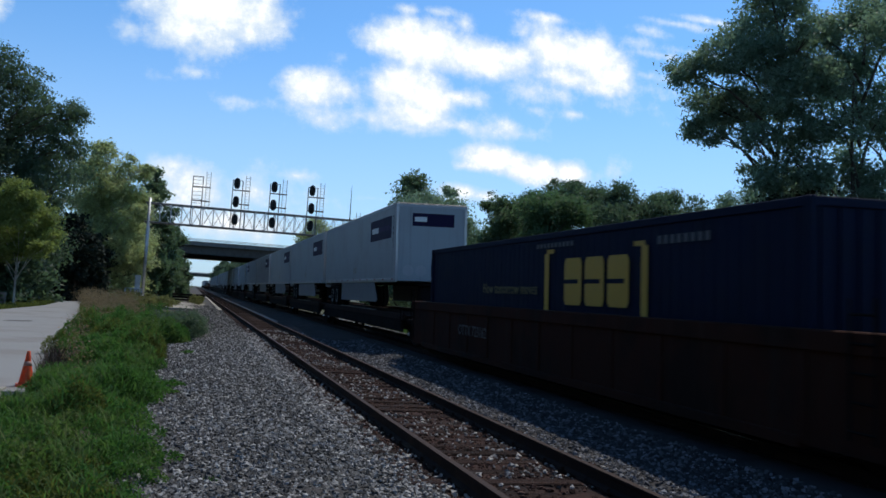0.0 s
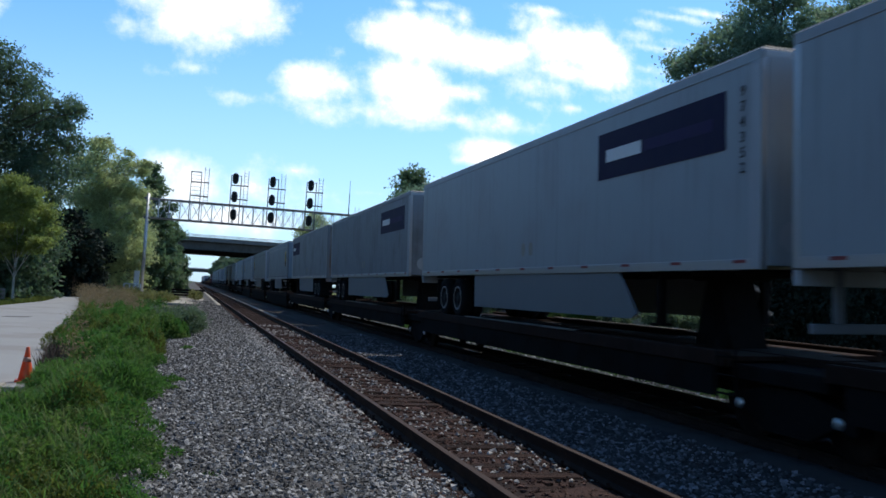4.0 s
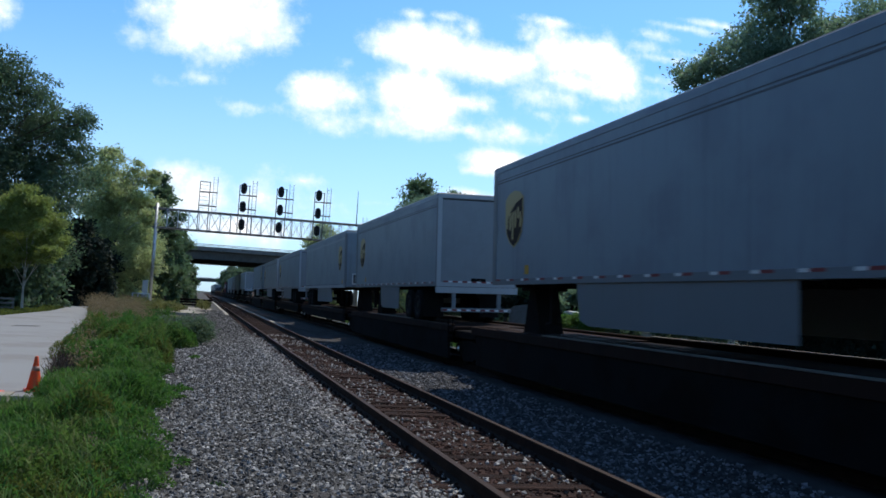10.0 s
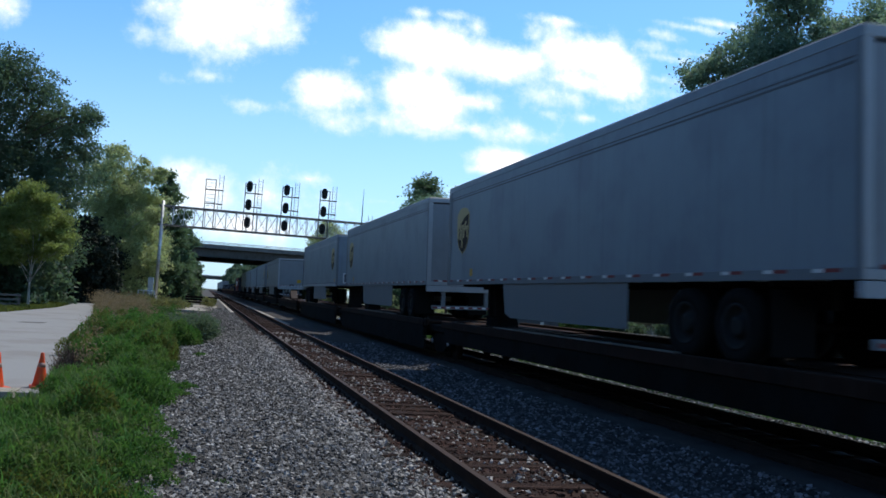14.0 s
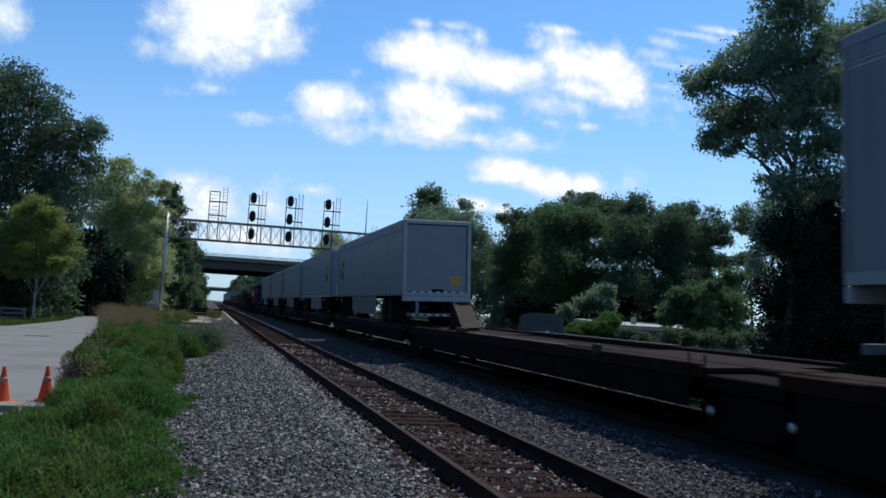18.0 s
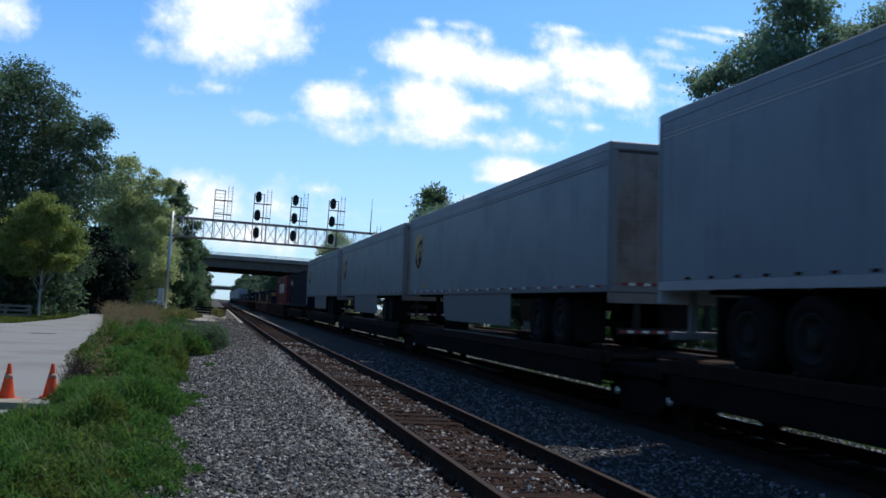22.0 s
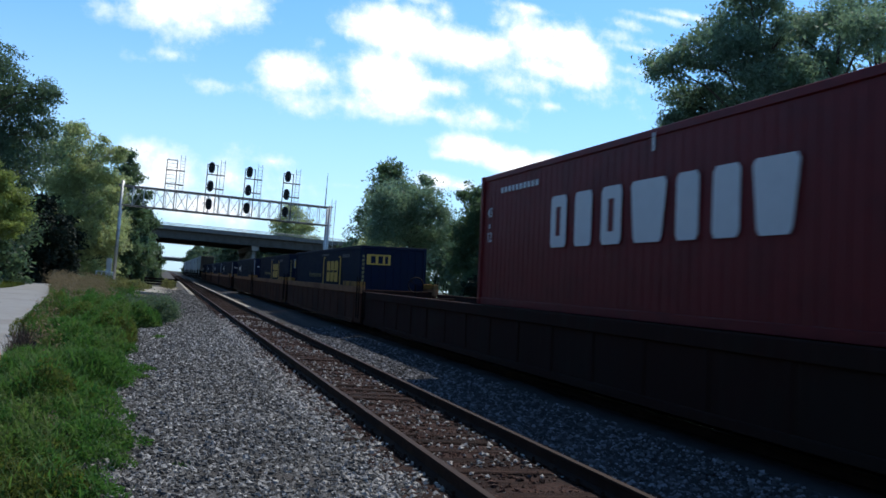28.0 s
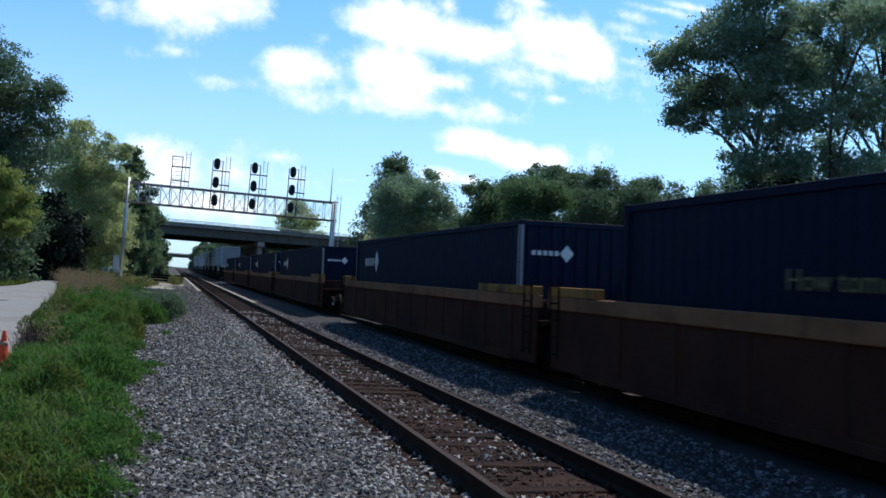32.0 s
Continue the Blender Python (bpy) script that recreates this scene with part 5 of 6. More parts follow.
def build_shed():
    s = thing("shed", "low white roofed shed behind the bushes", "shed", m=pose(22.4, 44.6, -1.0, 0, 0, 3))
    part("wall", B((0, 9.2, 0, 4, 0, 2.5)), M_CONC, s)
    part("roof", prism(bmesh.new(), [(-0.3, 2.5), (4.3, 2.75), (4.3, 2.95), (-0.3, 2.72)], -0.3, 9.5), M_TARP, s)
    part("vent_pipe", B((1.9, 2.15, 1.0, 1.25, 2.6, 3.2), bevel=0.02), M_CONC, s)
    c = thing("trackside_cabinet", "grey steel trackside equipment cabinet among weeds", "cabinet", m=pose(15.0, 37.2, -1.0, 0, 0, -20))
    hood = [(-1.02, 0.1), (1.02, 0.1), (1.02, 2.86), (0.8, 3.0), (0.3, 3.08), (-0.3, 3.08), (-0.8, 3.0), (-1.02, 2.86)]
    body = prism(bmesh.new(), hood, -0.5, 0.5)
    body.transform(Matrix.Rotation(radians(90), 4, "Z"))
    part("cabinet_body", body, M_SHELTER, c)
    part("cabinet_door", B((-0.9, 0.9, -0.53, -0.5, 0.25, 2.8), bevel=0.01), M_SHELTER, c)
    part("door_label", B((0.2, 0.36, -0.536, -0.53, 1.98, 2.28)), M_PALE, c, "small white label plate")
    part("plinth", B((-0.8, 0.8, -0.55, 0.55, -0.1, 0.1)), M_CONC, c)


build_gantry()
build_overpass("overpass", 150, 181, 7.15, -60, 85, "long grey steel girder road overpass with a railing")
build_overpass("far_overpass", 560, 575, 7.6, -60, 60, "distant road overpass")
build_cone(-2.68, 16.45, 10)
build_cone(-3.31, 16.1, 40)
build_fence(-13.6, 56.6, 36, 2, "weathered timber rail fence beside the road")
build_barrier()
build_shed()



def each(name, boxes, mat, parent, label="", bevel=0.0):
    """One part for every box; boxes of one size share a mesh."""
    made = {}
    for x0, x1, y0, y1, z0, z1 in boxes:
        key = tuple(round(float(v), 4) for v in (x1 - x0, y1 - y0, z1 - z0))
        if key not in made:
            made[key] = to_mesh(name, B((0, key[0], 0, key[1], 0, key[2]), bevel=bevel), mat)
        part(name, made[key], None, parent, label).matrix_basis = pose(float(x0), float(y0), float(z0))


# ---------------------------------------------------------------- train: running gear

SPEED = 13.4465
MOVERS = []


CANT = -2.2      # the track leans toward the near side, in degrees


def on_track(s, px, pz):
    """A pose at s along the far track, leaned with the track's cant about the line (px, pz) of the thing."""
    return Matrix.Translation((FAR_X + px, s, 0.18 + pz)) @ pose(0, 0, 0, 0, CANT, 0) @ Matrix.Translation((-px, 0, -pz))


def place(ob, s, px=-0.755, pz=0.07):
    """Marks a thing as part of the train, with its leading end at s along the track at the start."""
    MOVERS.append((ob, s, px, pz))
    ob.matrix_basis = on_track(s, px, pz)
    return ob


def place_load(ob, s, top=None):
    """A trailer leans about its lower edge, a box in a well about the well's rim."""
    return place(ob, s, -1.3, 2.2) if top is None else place(ob, s, -1.25, top - 0.9)


def truck_meshes():
    wheel = lathe(bmesh.new(), [(0.40, -0.065), (0.42, -0.05), (0.42, 0.05), (0.455, 0.06), (0.455, 0.075), (0.2, 0.055), (0.1, 0.02)], "x", (0, 0, 0), 20)
    frame_ = prism(bmesh.new(), [(-1.15, 0.30), (-1.15, 0.52), (-0.75, 0.60), (-0.35, 0.70), (0.35, 0.70), (0.75, 0.60), (1.15, 0.52), (1.15, 0.30), (0.8, 0.36), (0.4, 0.14), (-0.4, 0.14), (-0.8, 0.36)], -0.07, 0.07)
    return to_mesh("wheel", wheel, M_RUST), to_mesh("truck_frame", frame_, M_CHASSIS)


WHEEL, TRUCK_FRAME = truck_meshes()
CAP = to_mesh("bearing_cap", lathe(bmesh.new(), [(0.075, -0.06), (0.07, 0.0), (0.03, 0.02)], "x", (0, 0, 0), 12), M_CAP)
SPRING = to_mesh("springs", B((-0.06, 0.06, -0.3, 0.3, 0.22, 0.48)), M_RUST)
AXLE = to_mesh("axle", rod(bmesh.new(), (-0.75, 0, 0), (0.75, 0, 0), 0.08, n=8), M_RUST)
BOLSTER = to_mesh("bolster", B((-0.9, 0.9, -0.22, 0.22, 0.42, 0.72), bevel=0.02), M_CHASSIS)


def truck(parent, y):
    """A four-wheel truck: side frames, springs, wheels on axles."""
    z = FAR_Z - 0.18
    t = part("truck", BOLSTER, None, parent, "dark four-wheel rail truck")
    t.matrix_basis = pose(0, y, z)
    for side in (-1, 1):
        for me in (TRUCK_FRAME, SPRING):
            part(me.name.split(".")[0], me, None, t).matrix_basis = pose(side * 0.98, 0, 0)
        for dy in (-0.89, 0.89):
            part("wheel", WHEEL, None, t).matrix_basis = pose(side * 0.755, dy, 0.42, 0, 0, 0 if side > 0 else 180)
            part("bearing_cap", CAP, None, t).matrix_basis = pose(side * 1.07, dy, 0.42, 0, 0, 0 if side > 0 else 180)
    for dy in (-0.89, 0.89):
        part("axle", AXLE, None, t).matrix_basis = pose(0, dy, 0.42)


def build_spine_car(length, hitch_y, label, loaded=True, deep=False):
    """One platform of an articulated spine car: a centre sill, wheel platforms, side sills and a hitch."""
    c = thing("spine_car", label, "rail car", "spine cars of the train")
    part("centre_sill", B((-0.33, 0.33, 0.1, length - 0.1, 0.62, 1.10), bevel=0.03), M_DECK, c)
    for x in (-1.28, 1.16):
        part("side_sill", B((x, x + 0.12, 0.9, length - 0.9, 0.95, 1.16), bevel=0.015), M_DECK, c)
        # added dark panel, no real girder: stands for the shade under the car
        part("under_shade_panel", B((x + 0.03, x + 0.09, 1.2, length - 1.2, (0.52 if not loaded else 0.2 if deep else 0.55) if x < 0 else 0.2, 0.95)), M_CHASSIS, c)
    for y0, y1 in ((0.9, 5.6), (length - 5.6, length - 0.9)):
        part("wheel_platform", B((-1.16, 1.16, y0, y1, 1.03, 1.09)), M_DECK, c)
    part("deck_plate", B((-1.16, 1.16, 5.6, length - 5.6, 1.03, 1.06)), M_CHASSIS, c)
    for i in range(7):
        y = 1.5 + (length - 3) * i / 6
        part("cross_arm", B((-1.2, 1.2, y - 0.09, y + 0.09, 0.85, 1.03)), M_CHASSIS, c)
    part("centre_plate", B((-0.62, 0.62, -1.1, 1.2, 0.40, 0.80)), M_CHASSIS, c)
    part("end_sill", B((-1.15, 1.15, -0.85, 0.95, 0.80, 1.0), bevel=0.02), M_CHASSIS, c)
    for x in (-1.27, 1.19):
        part("walkway", B((x - 0.02, x + 0.1, 5.6, length - 5.6, 1.163, 1.185)), M_WOOD, c)
    h = bmesh.new()
    prism(h, [(hitch_y - 0.6, 1.1), (hitch_y + 0.9, 1.1), (hitch_y + 0.85, 1.78), (hitch_y + 0.45, 1.84)] if not loaded else [(hitch_y - 0.5, 1.1), (hitch_y + 0.5, 1.1), (hitch_y + 0.18, 2.1), (hitch_y - 0.18, 2.1)], -0.30, 0.30)
    part("hitch", h, M_CHASSIS if loaded else M_WELL_BROWN, c, "dark steel trailer hitch stand")
    if loaded:
        part("hitch_plate", B((-0.45, 0.45, hitch_y - 0.4, hitch_y + 0.35, 2.1, 2.18), bevel=0.02), M_CHASSIS, c)
    else:
        part("hitch_ramp", prism(bmesh.new(), [(hitch_y - 0.55, 1.2), (hitch_y - 0.4, 1.16), (hitch_y + 0.62, 1.86), (hitch_y + 0.42, 1.9)], -0.3, 0.3), M_PLATE, c, "pale worn sloping hitch plate")
        part("sill_box", B((-1.32, -1.2, 12.2, 13.05, 1.165, 1.29), bevel=0.01), M_PLATE, c, "pale pinkish box on the side sill")
        part("sill_bracket", B((-1.33, -1.22, 4.03, 4.22, 1.08, 1.27), bevel=0.01), M_PLATE, c, "small pale bracket on the side sill")
    for x in (-1.33, 1.33):
        bm = bmesh.new()
        rod(bm, (x, 0.6, 0.55), (x, 0.6, 1.3), 0.016, n=5)
        rod(bm, (x, 1.0, 0.55), (x, 1.0, 1.3), 0.016, n=5)
        for z in (0.62, 0.86, 1.1):
            rod(bm, (x, 0.6, z), (x, 1.0, z), 0.016, n=5)
        part("grab_iron", bm, M_CHASSIS, c)
    truck(c, 0.0)
    return c


# ---------------------------------------------------------------- train: trailers

ROAD_WHEEL = to_mesh("tyre", lathe(bmesh.new(), [(0.05, -0.03), (0.28, -0.03), (0.30, -0.13), (0.44, -0.145), (0.515, -0.11), (0.525, 0.0), (0.515, 0.11), (0.44, 0.145), (0.30, 0.13), (0.28, 0.03), (0.05, 0.03)], "x", (0, 0, 0), 22), M_TYRE)
ROAD_RIM = to_mesh("rim", lathe(bmesh.new(), [(0.1, 0.035), (0.27, 0.035), (0.30, 0.12), (0.315, 0.132), (0.315, 0.142), (0.28, 0.14), (0.25, 0.06), (0.15, 0.05), (0.14, 0.11), (0.1, 0.13)], "x", (0, 0, 0), 22), [M_RIM, M_RIM_DARK])
for _f in ROAD_RIM.polygons:
    _f.material_index = 1 if max(ROAD_RIM.vertices[i].co.yz.length for i in _f.vertices) < 0.285 else 0


# rim copy for the grey trailers, darkened as if in deep shade
DARK_RIM = ROAD_RIM.copy()
DARK_RIM.materials[0] = M_RIM_DARK


def shield(bm, y, z, w, h, x0, x1):
    o = [(-.5, .36), (-.3, .46), (0, .5), (.3, .46), (.5, .36), (.5, -.05), (.42, -.26), (.25, -.4), (0, -.5), (-.25, -.4), (-.42, -.26), (-.5, -.05)]
    prism(bm, [(y + a * w, z + b * h) for a, b in o], x0, x1)
    return bm


def parcel_emblem(t, y, z):
    """A brown shield with a gold rim and gold bars, drawn as plain shapes."""
    em = part("emblem_rim", shield(bmesh.new(), y, z, 1.12, 1.30, -1.306, -1.301), M_GOLD, t, "gold rimmed shield emblem")
    field = [(-.44, .34), (-.12, .28), (.2, .14), (.44, -.05), (.37, -.26), (.22, -.38), (0, -.47), (-.22, -.38), (-.38, -.25), (-.45, -.05)]
    part("emblem_field", prism(bmesh.new(), [(y + a * 1.12, z + b * 1.3) for a, b in field], -1.310, -1.306), M_BROWN, em, "dark brown shield field")
    each("emblem_bar", [(-1.314, -1.310, y - b, y - a, z + c, z + d) for a, b, c, d in [(-.46, -.36, -.2, .1), (-.27, -.17, -.24, .16), (-.11, -.01, -.46, .17), (.05, .15, -.2, .19), (.21, .31, .0, .25), (.36, .46, -.2, .14)]], M_GOLD, em)
    part("side_sticker", B((-1.303, -1.297, y - 0.92, y - 0.7, 2.42, 2.62)), M_AMBER, t, "small yellow side sticker")


def parcel_sign(t, y, z, w, h):
    sign = part("sign", B((-1.306, -1.301, y, y + w, z, z + h)), M_PURPLE, t, "dark violet rectangular sign")
    part("sign_pale_bar", B((-1.310, -1.306, y + w * 0.60, y + w * 0.92, z + h * 0.36, z + h * 0.62)), M_PALE, sign)
    part("sign_violet_bar", B((-1.310, -1.306, y + w * 0.08, y + w * 0.58, z + h * 0.38, z + h * 0.60)), M_VIOLET, sign)


def build_trailer(kind, length, nose_near, label, grimy=False, corrugated=False, sign_at=None, number="", tail_at=2.9, roof=5.02, dusty=False):
    """A van trailer. Its near end is at y=0; floor 2.18 and roof 4.90 above the near rails."""
    skin = (M_DUSTY if dusty else M_WHITE) if kind == "white" else M_GREY
    t = thing("semi_trailer", label, "trailer", "trailers on the train")
    L, z0, z1, hw = length, 2.20, roof, 1.295
    body = B((-hw, hw, 0.03, L - 0.03, z0 + 0.10, z1 - 0.06), bevel=0.02)
    part("body", body, skin, t)
    part("roof", B((-hw - 0.004, hw + 0.004, 0.0, L, z1 - 0.06, z1), bevel=0.03), M_DIM, t)
    if corrugated:
        each("side_post", [(-hw - 0.009, -hw + 0.01, y, y + 0.09, z0 + 0.15, z1 - 0.18) for y in np.arange(0.35, L - 0.2, 0.41)], skin, t)
    else:
        each("panel_seam", [(-hw - 0.002, -hw + 0.01, y, y + 0.03, z0 + 0.15, z1 - 0.46) for y in np.arange(1.22, L - 0.3, 1.22)], skin, t)
    for z, mat in ((z0, M_ALU if kind == "white" else M_BAND if nose_near else M_SKIRT), (z1 - 0.17, skin)):
        each("bottom_rail" if z == z0 else "top_rail", [(-hw - 0.015, -hw + 0.02, 0.0, L, z, z + 0.14), (hw - 0.02, hw + 0.015, 0.0, L, z, z + 0.14)], mat, t, bevel=0.008)
    if kind == "grey":
        each("pale_stripe", [(-hw - 0.006, -hw + 0.004, 0.1, L - 0.1, z1 - 0.43, z1 - 0.40), (-hw - 0.006, -hw + 0.004, 0.1, L - 0.1, z1 - 0.365, z1 - 0.345)], M_BAND if nose_near else M_DIM, t, "thin stripe below the roof")
        part("upper_band", B((-hw - 0.004, -hw + 0.004, 0.05, L - 0.05, z1 - 0.33, z1 - 0.17)), skin, t)
    for y in (0.0, L - 0.08):
        each("corner_post", [(-hw - 0.012, -hw + 0.08, y, y + 0.08, z0, z1 - 0.03), (hw - 0.08, hw + 0.012, y, y + 0.08, z0, z1 - 0.03)], M_ALU if kind == "white" else M_SKIRT, t, bevel=0.01)
    # the nose has broad rounded corners and a bright strip along its roof edge
    nose_y = (0.0, 0.24) if nose_near else (L - 0.24, L)
    each("nose_corner", [(-hw - 0.018, -hw + 0.02, *nose_y, z0 + 0.02, z1 - 0.16), (hw - 0.02, hw + 0.018, *nose_y, z0 + 0.02, z1 - 0.16)], M_SKIRT if kind == "grey" else M_BAND, t, "broad pale corner post", bevel=0.012)
    cap_y = (-0.014, 0.03) if nose_near else (L - 0.03, L + 0.014)
    each("roof_edge_strip", [(-hw + 0.02, hw - 0.02, *cap_y, z1 - 0.15, z1 - 0.045)], M_BAND, t, "bright strip along the roof edge", bevel=0.006)
    step = 0.9 if kind == "grey" else 1.5
    if kind == "grey" and nose_near:
        each("marker_slot", [(-hw - 0.012, -hw + 0.01, y, y + 0.12, z0 + 0.16, z0 + 0.2) for y in np.arange(0.35, L - 0.4, 0.62)], M_WELL_BROWN, t)
    if not (kind == "grey" and nose_near):
        each("reflector", [(-hw - 0.019, -hw - 0.014, y, y + 0.26, z0 + 0.085, z0 + 0.13) for y in np.arange(0.3, L - 0.4, step)], M_REFLRED, t)
    if not (kind == "grey" and nose_near):
        each("pale_reflector", [(-hw - 0.019, -hw - 0.014, y + 0.26, y + 0.45, z0 + 0.085, z0 + 0.13) for y in np.arange(0.3, L - 0.6, step)], M_PALE if kind == "grey" else M_BAND, t)
    each("floor_beam", [(-1.2, 1.2, y, y + 0.08, z0 - 0.06, z0 + 0.02) for y in np.arange(0.5, L - 0.4, 1.1)], M_CHASSIS, t)
    # undercarriage: tandem at the tail, landing legs at the nose
    tail = L - tail_at if nose_near else tail_at
    axles = [tail - 0.62, tail + 0.62]
    each("slider_rail", [(x, x + 0.13, tail - 1.6, tail + 1.6, 1.85, 2.13) for x in (-0.55, 0.42)], M_CHASSIS, t)
    for y in axles:
        bm = rod(bmesh.new(), (-1.1, y, 1.60), (1.1, y, 1.60), 0.07, n=8)
        ax = part("axle", bm, M_CHASSIS, t)
        for x, turn in ((-1.13, 180), (-0.82, 180), (1.13, 0), (0.82, 0)):
            part("tyre", ROAD_WHEEL, None, ax).matrix_basis = pose(x, y, 1.60, 0, 0, turn)
            part("rim", ROAD_RIM if kind == "white" else DARK_RIM, None, ax).matrix_basis = pose(x, y, 1.60, 0, 0, turn)
    flap = tail + 1.35 if nose_near else tail - 1.35
    each("mud_flap", [(x, x + 0.65, flap, flap + 0.012, 1.25, 2.1) for x in (-1.25, 0.6)], M_TYRE, t)
    nose = 2.9 if nose_near else L - 2.9
    for x in (-0.95, 0.95):
        leg = part("landing_leg", B((x - 0.06, x + 0.06, nose - 0.06, nose + 0.06, 1.4, 2.2), (x - 0.13, x + 0.13, nose - 0.13, nose + 0.13, 1.36, 1.4)), M_CHASSIS, t)
    part("kingpin_plate", B((-0.6, 0.6, (0.3 if nose_near else L - 1.5), (1.5 if nose_near else L - 0.3), z0 - 0.03, z0 + 0.02)), M_CHASSIS, t)
    # side skirt between legs and wheels
    a, b = (3.1, L - 4.95) if nose_near else (tail_at + 1.7, L - 4.2)
    if kind == "grey":
        a, b = (4.1, L - 6.2) if nose_near else (5.3, L - 4.7)
        if length < 15:
            a, b = 5.0, 8.2
    zb = 1.42
    sk = [(a + 0.6, z0), (b, z0), (b, zb), (a + 0.2, zb + 0.03), (a, zb + 0.12)] if nose_near else [(a, z0), (b, z0), (b - 0.15, zb + 0.1), (b - 0.5, zb), (a, zb)]
    for x in (-1.27, 1.245):
        part("side_skirt", prism(bmesh.new(), sk, x, x + 0.025), M_SKIRT, t, "pale side skirt panel")
    # the end that faces along the track toward the camera, and the other one
    for y, nose_end in ((0.0, nose_near), (L, not nose_near)):
        d = -1 if y == 0 else 1
        f = lambda x0, x1, k0, k1, za, zc: (x0, x1, min(y + d * k0, y + d * k1), max(y + d * k0, y + d * k1), za, zc)
        if nose_end:
            part("nose_panel", B(f(-hw + 0.08, hw - 0.08, -0.04, 0.008, z0 + 0.05, z1 - 0.05), bevel=0.01), skin, t)
            if y == 0:
                if kind == "grey":
                    part("document_box", B(f(-0.95, -0.55, 0.008, 0.06, 2.36, 2.9), bevel=0.01), M_PALE, t, "white framed document box")
                    part("document_window", B(f(-0.9, -0.6, 0.06, 0.066, 2.42, 2.85)), M_DIM, t, "grey document window")
                    part("document_sheet", B(f(-0.82, -0.66, 0.066, 0.069, 2.5, 2.77)), M_DOOR, t)
                    part("grille_box", B(f(0.32, 0.8, 0.008, 0.05, 2.3, 2.92), bevel=0.01), M_BAND, t, "pale framed grille")
                    each("grille_slat", [f(0.37, 0.75, 0.05, 0.055, z, z + 0.07) for z in np.arange(2.36, 2.76, 0.1)], M_BLACK, t)
                part("socket_panel", B(f(0.42, 0.82, 0.008, 0.05, 2.45, 2.95), bevel=0.01), M_BLACK, t)
                bm = bmesh.new()
                for x in (0.5, 0.62, 0.74):
                    rod(bm, (x, y - 0.05, 2.6), (x - 0.03, y - 0.12, 2.3), 0.02, n=6)
                part("air_lines", bm, M_TYRE, t)
                each("number_bar", [f(x, x + 0.07, 0.008, 0.012, 4.54, 4.66) for x in np.arange(-0.3, 0.35, 0.11)], M_CHASSIS, t)
                if kind == "white":
                    sign = part("front_sign", B(f(-0.72, 0.82, 0.009, 0.014, 4.2, 4.66)), M_PURPLE, t, "dark violet rectangular sign")
                    part("sign_pale_bar", B(f(-0.64, -0.2, 0.014, 0.018, 4.36, 4.53)), M_PALE, sign)
                    for x in (-0.84, -0.38):
                        part("placard", lathe(bmesh.new(), [(0.2, -0.012), (0.2, -0.008)], "y", (x, y, 2.62), 16), M_BAND, t, "round pale placard")
                    part("hose_slot", B(f(0.0, 0.05, 0.008, 0.02, 2.42, 2.88)), M_BLACK, t, "thin dark slot")
        else:
            part("door_frame", B(f(-hw, hw, -0.05, 0.04, z0, z0 + 0.12), f(-hw, hw, -0.05, 0.04, z1 - 0.16, z1 - 0.02), f(-hw, -hw + 0.13, -0.05, 0.04, z0 + 0.12, z1 - 0.16), f(hw - 0.13, hw, -0.05, 0.04, z0 + 0.12, z1 - 0.16), bevel=0.01), M_SKIRT if grimy else M_BAND, t)
            door = part("roll_door", B(f(-hw + 0.13, hw - 0.13, -0.05, 0.0, z0 + 0.12, z1 - 0.16)), M_GRIME if grimy else M_DOOR, t, "dirty roll-up rear door" if grimy else "pale roll-up rear door")
            if grimy:
                each("door_groove", [f(-hw + 0.14, hw - 0.14, 0.0, 0.004, z, z + 0.012) for z in np.arange(z0 + 0.5, z1 - 0.3, 0.42)], M_SKIRT, door)
            each("door_seal", [f(-hw + 0.13, hw - 0.13, 0.0, 0.006, z1 - 0.21, z1 - 0.165), f(hw - 0.17, hw - 0.13, 0.0, 0.006, z0 + 0.13, z1 - 0.21)], M_BLACK, door)
            part("door_latch", B(f(-0.2, 0.25, 0.0, 0.05, z0 + 0.16, z0 + 0.26), bevel=0.01), M_CHASSIS, door)
            if y == 0 and not grimy:
                part("yellow_label", B(f(0.54, 0.93, 0.0, 0.005, z0 + 0.42, z0 + 0.74)), M_AMBER, door, "orange-yellow warning label")
            for z in (z0 + 0.12, 1.47):
                d0, d1 = (0.04, 0.046) if z > 2 else (0.002, 0.008)
                each("tail_reflector", [f(x, x + 0.15, d0, d1, z, z + 0.05) for x in np.arange(-1.08, 1.0, 0.3)], M_REFLRED, t)
                each("pale_tail_reflector", [f(x + 0.15, x + 0.28, d0, d1, z, z + 0.05) for x in np.arange(-1.08, 0.9, 0.3)], M_PALE, t)
            if kind == "white" and y == 0:
                sign = part("door_sign", B(f(-1.0, 0.45, 0.006, 0.010, 4.1, 4.5)), M_PURPLE, t, "dark violet rectangular sign")
                part("sign_pale_bar", B(f(-0.92, -0.4, 0.010, 0.014, 4.22, 4.38)), M_PALE, sign)
            part("bumper", B(f(-1.1, 1.1, -0.1, 0.0, 1.44, 1.56), *[f(x - 0.06, x + 0.06, -0.1, -0.02, 1.56, z0) for x in (-0.72, 0.72)], bevel=0.008), M_RIM_DARK if grimy else M_SKIRT, t)
            part("rear_sill", B(f(-hw, hw, -0.08, 0.035, z0 - 0.2, z0 - 0.01), bevel=0.01), M_GRIME if grimy else M_BAND, t)
    if sign_at is not None:
        (parcel_sign(t, sign_at, 3.80, 3.7, 0.80) if kind == "white" else parcel_emblem(t, sign_at, 3.68))
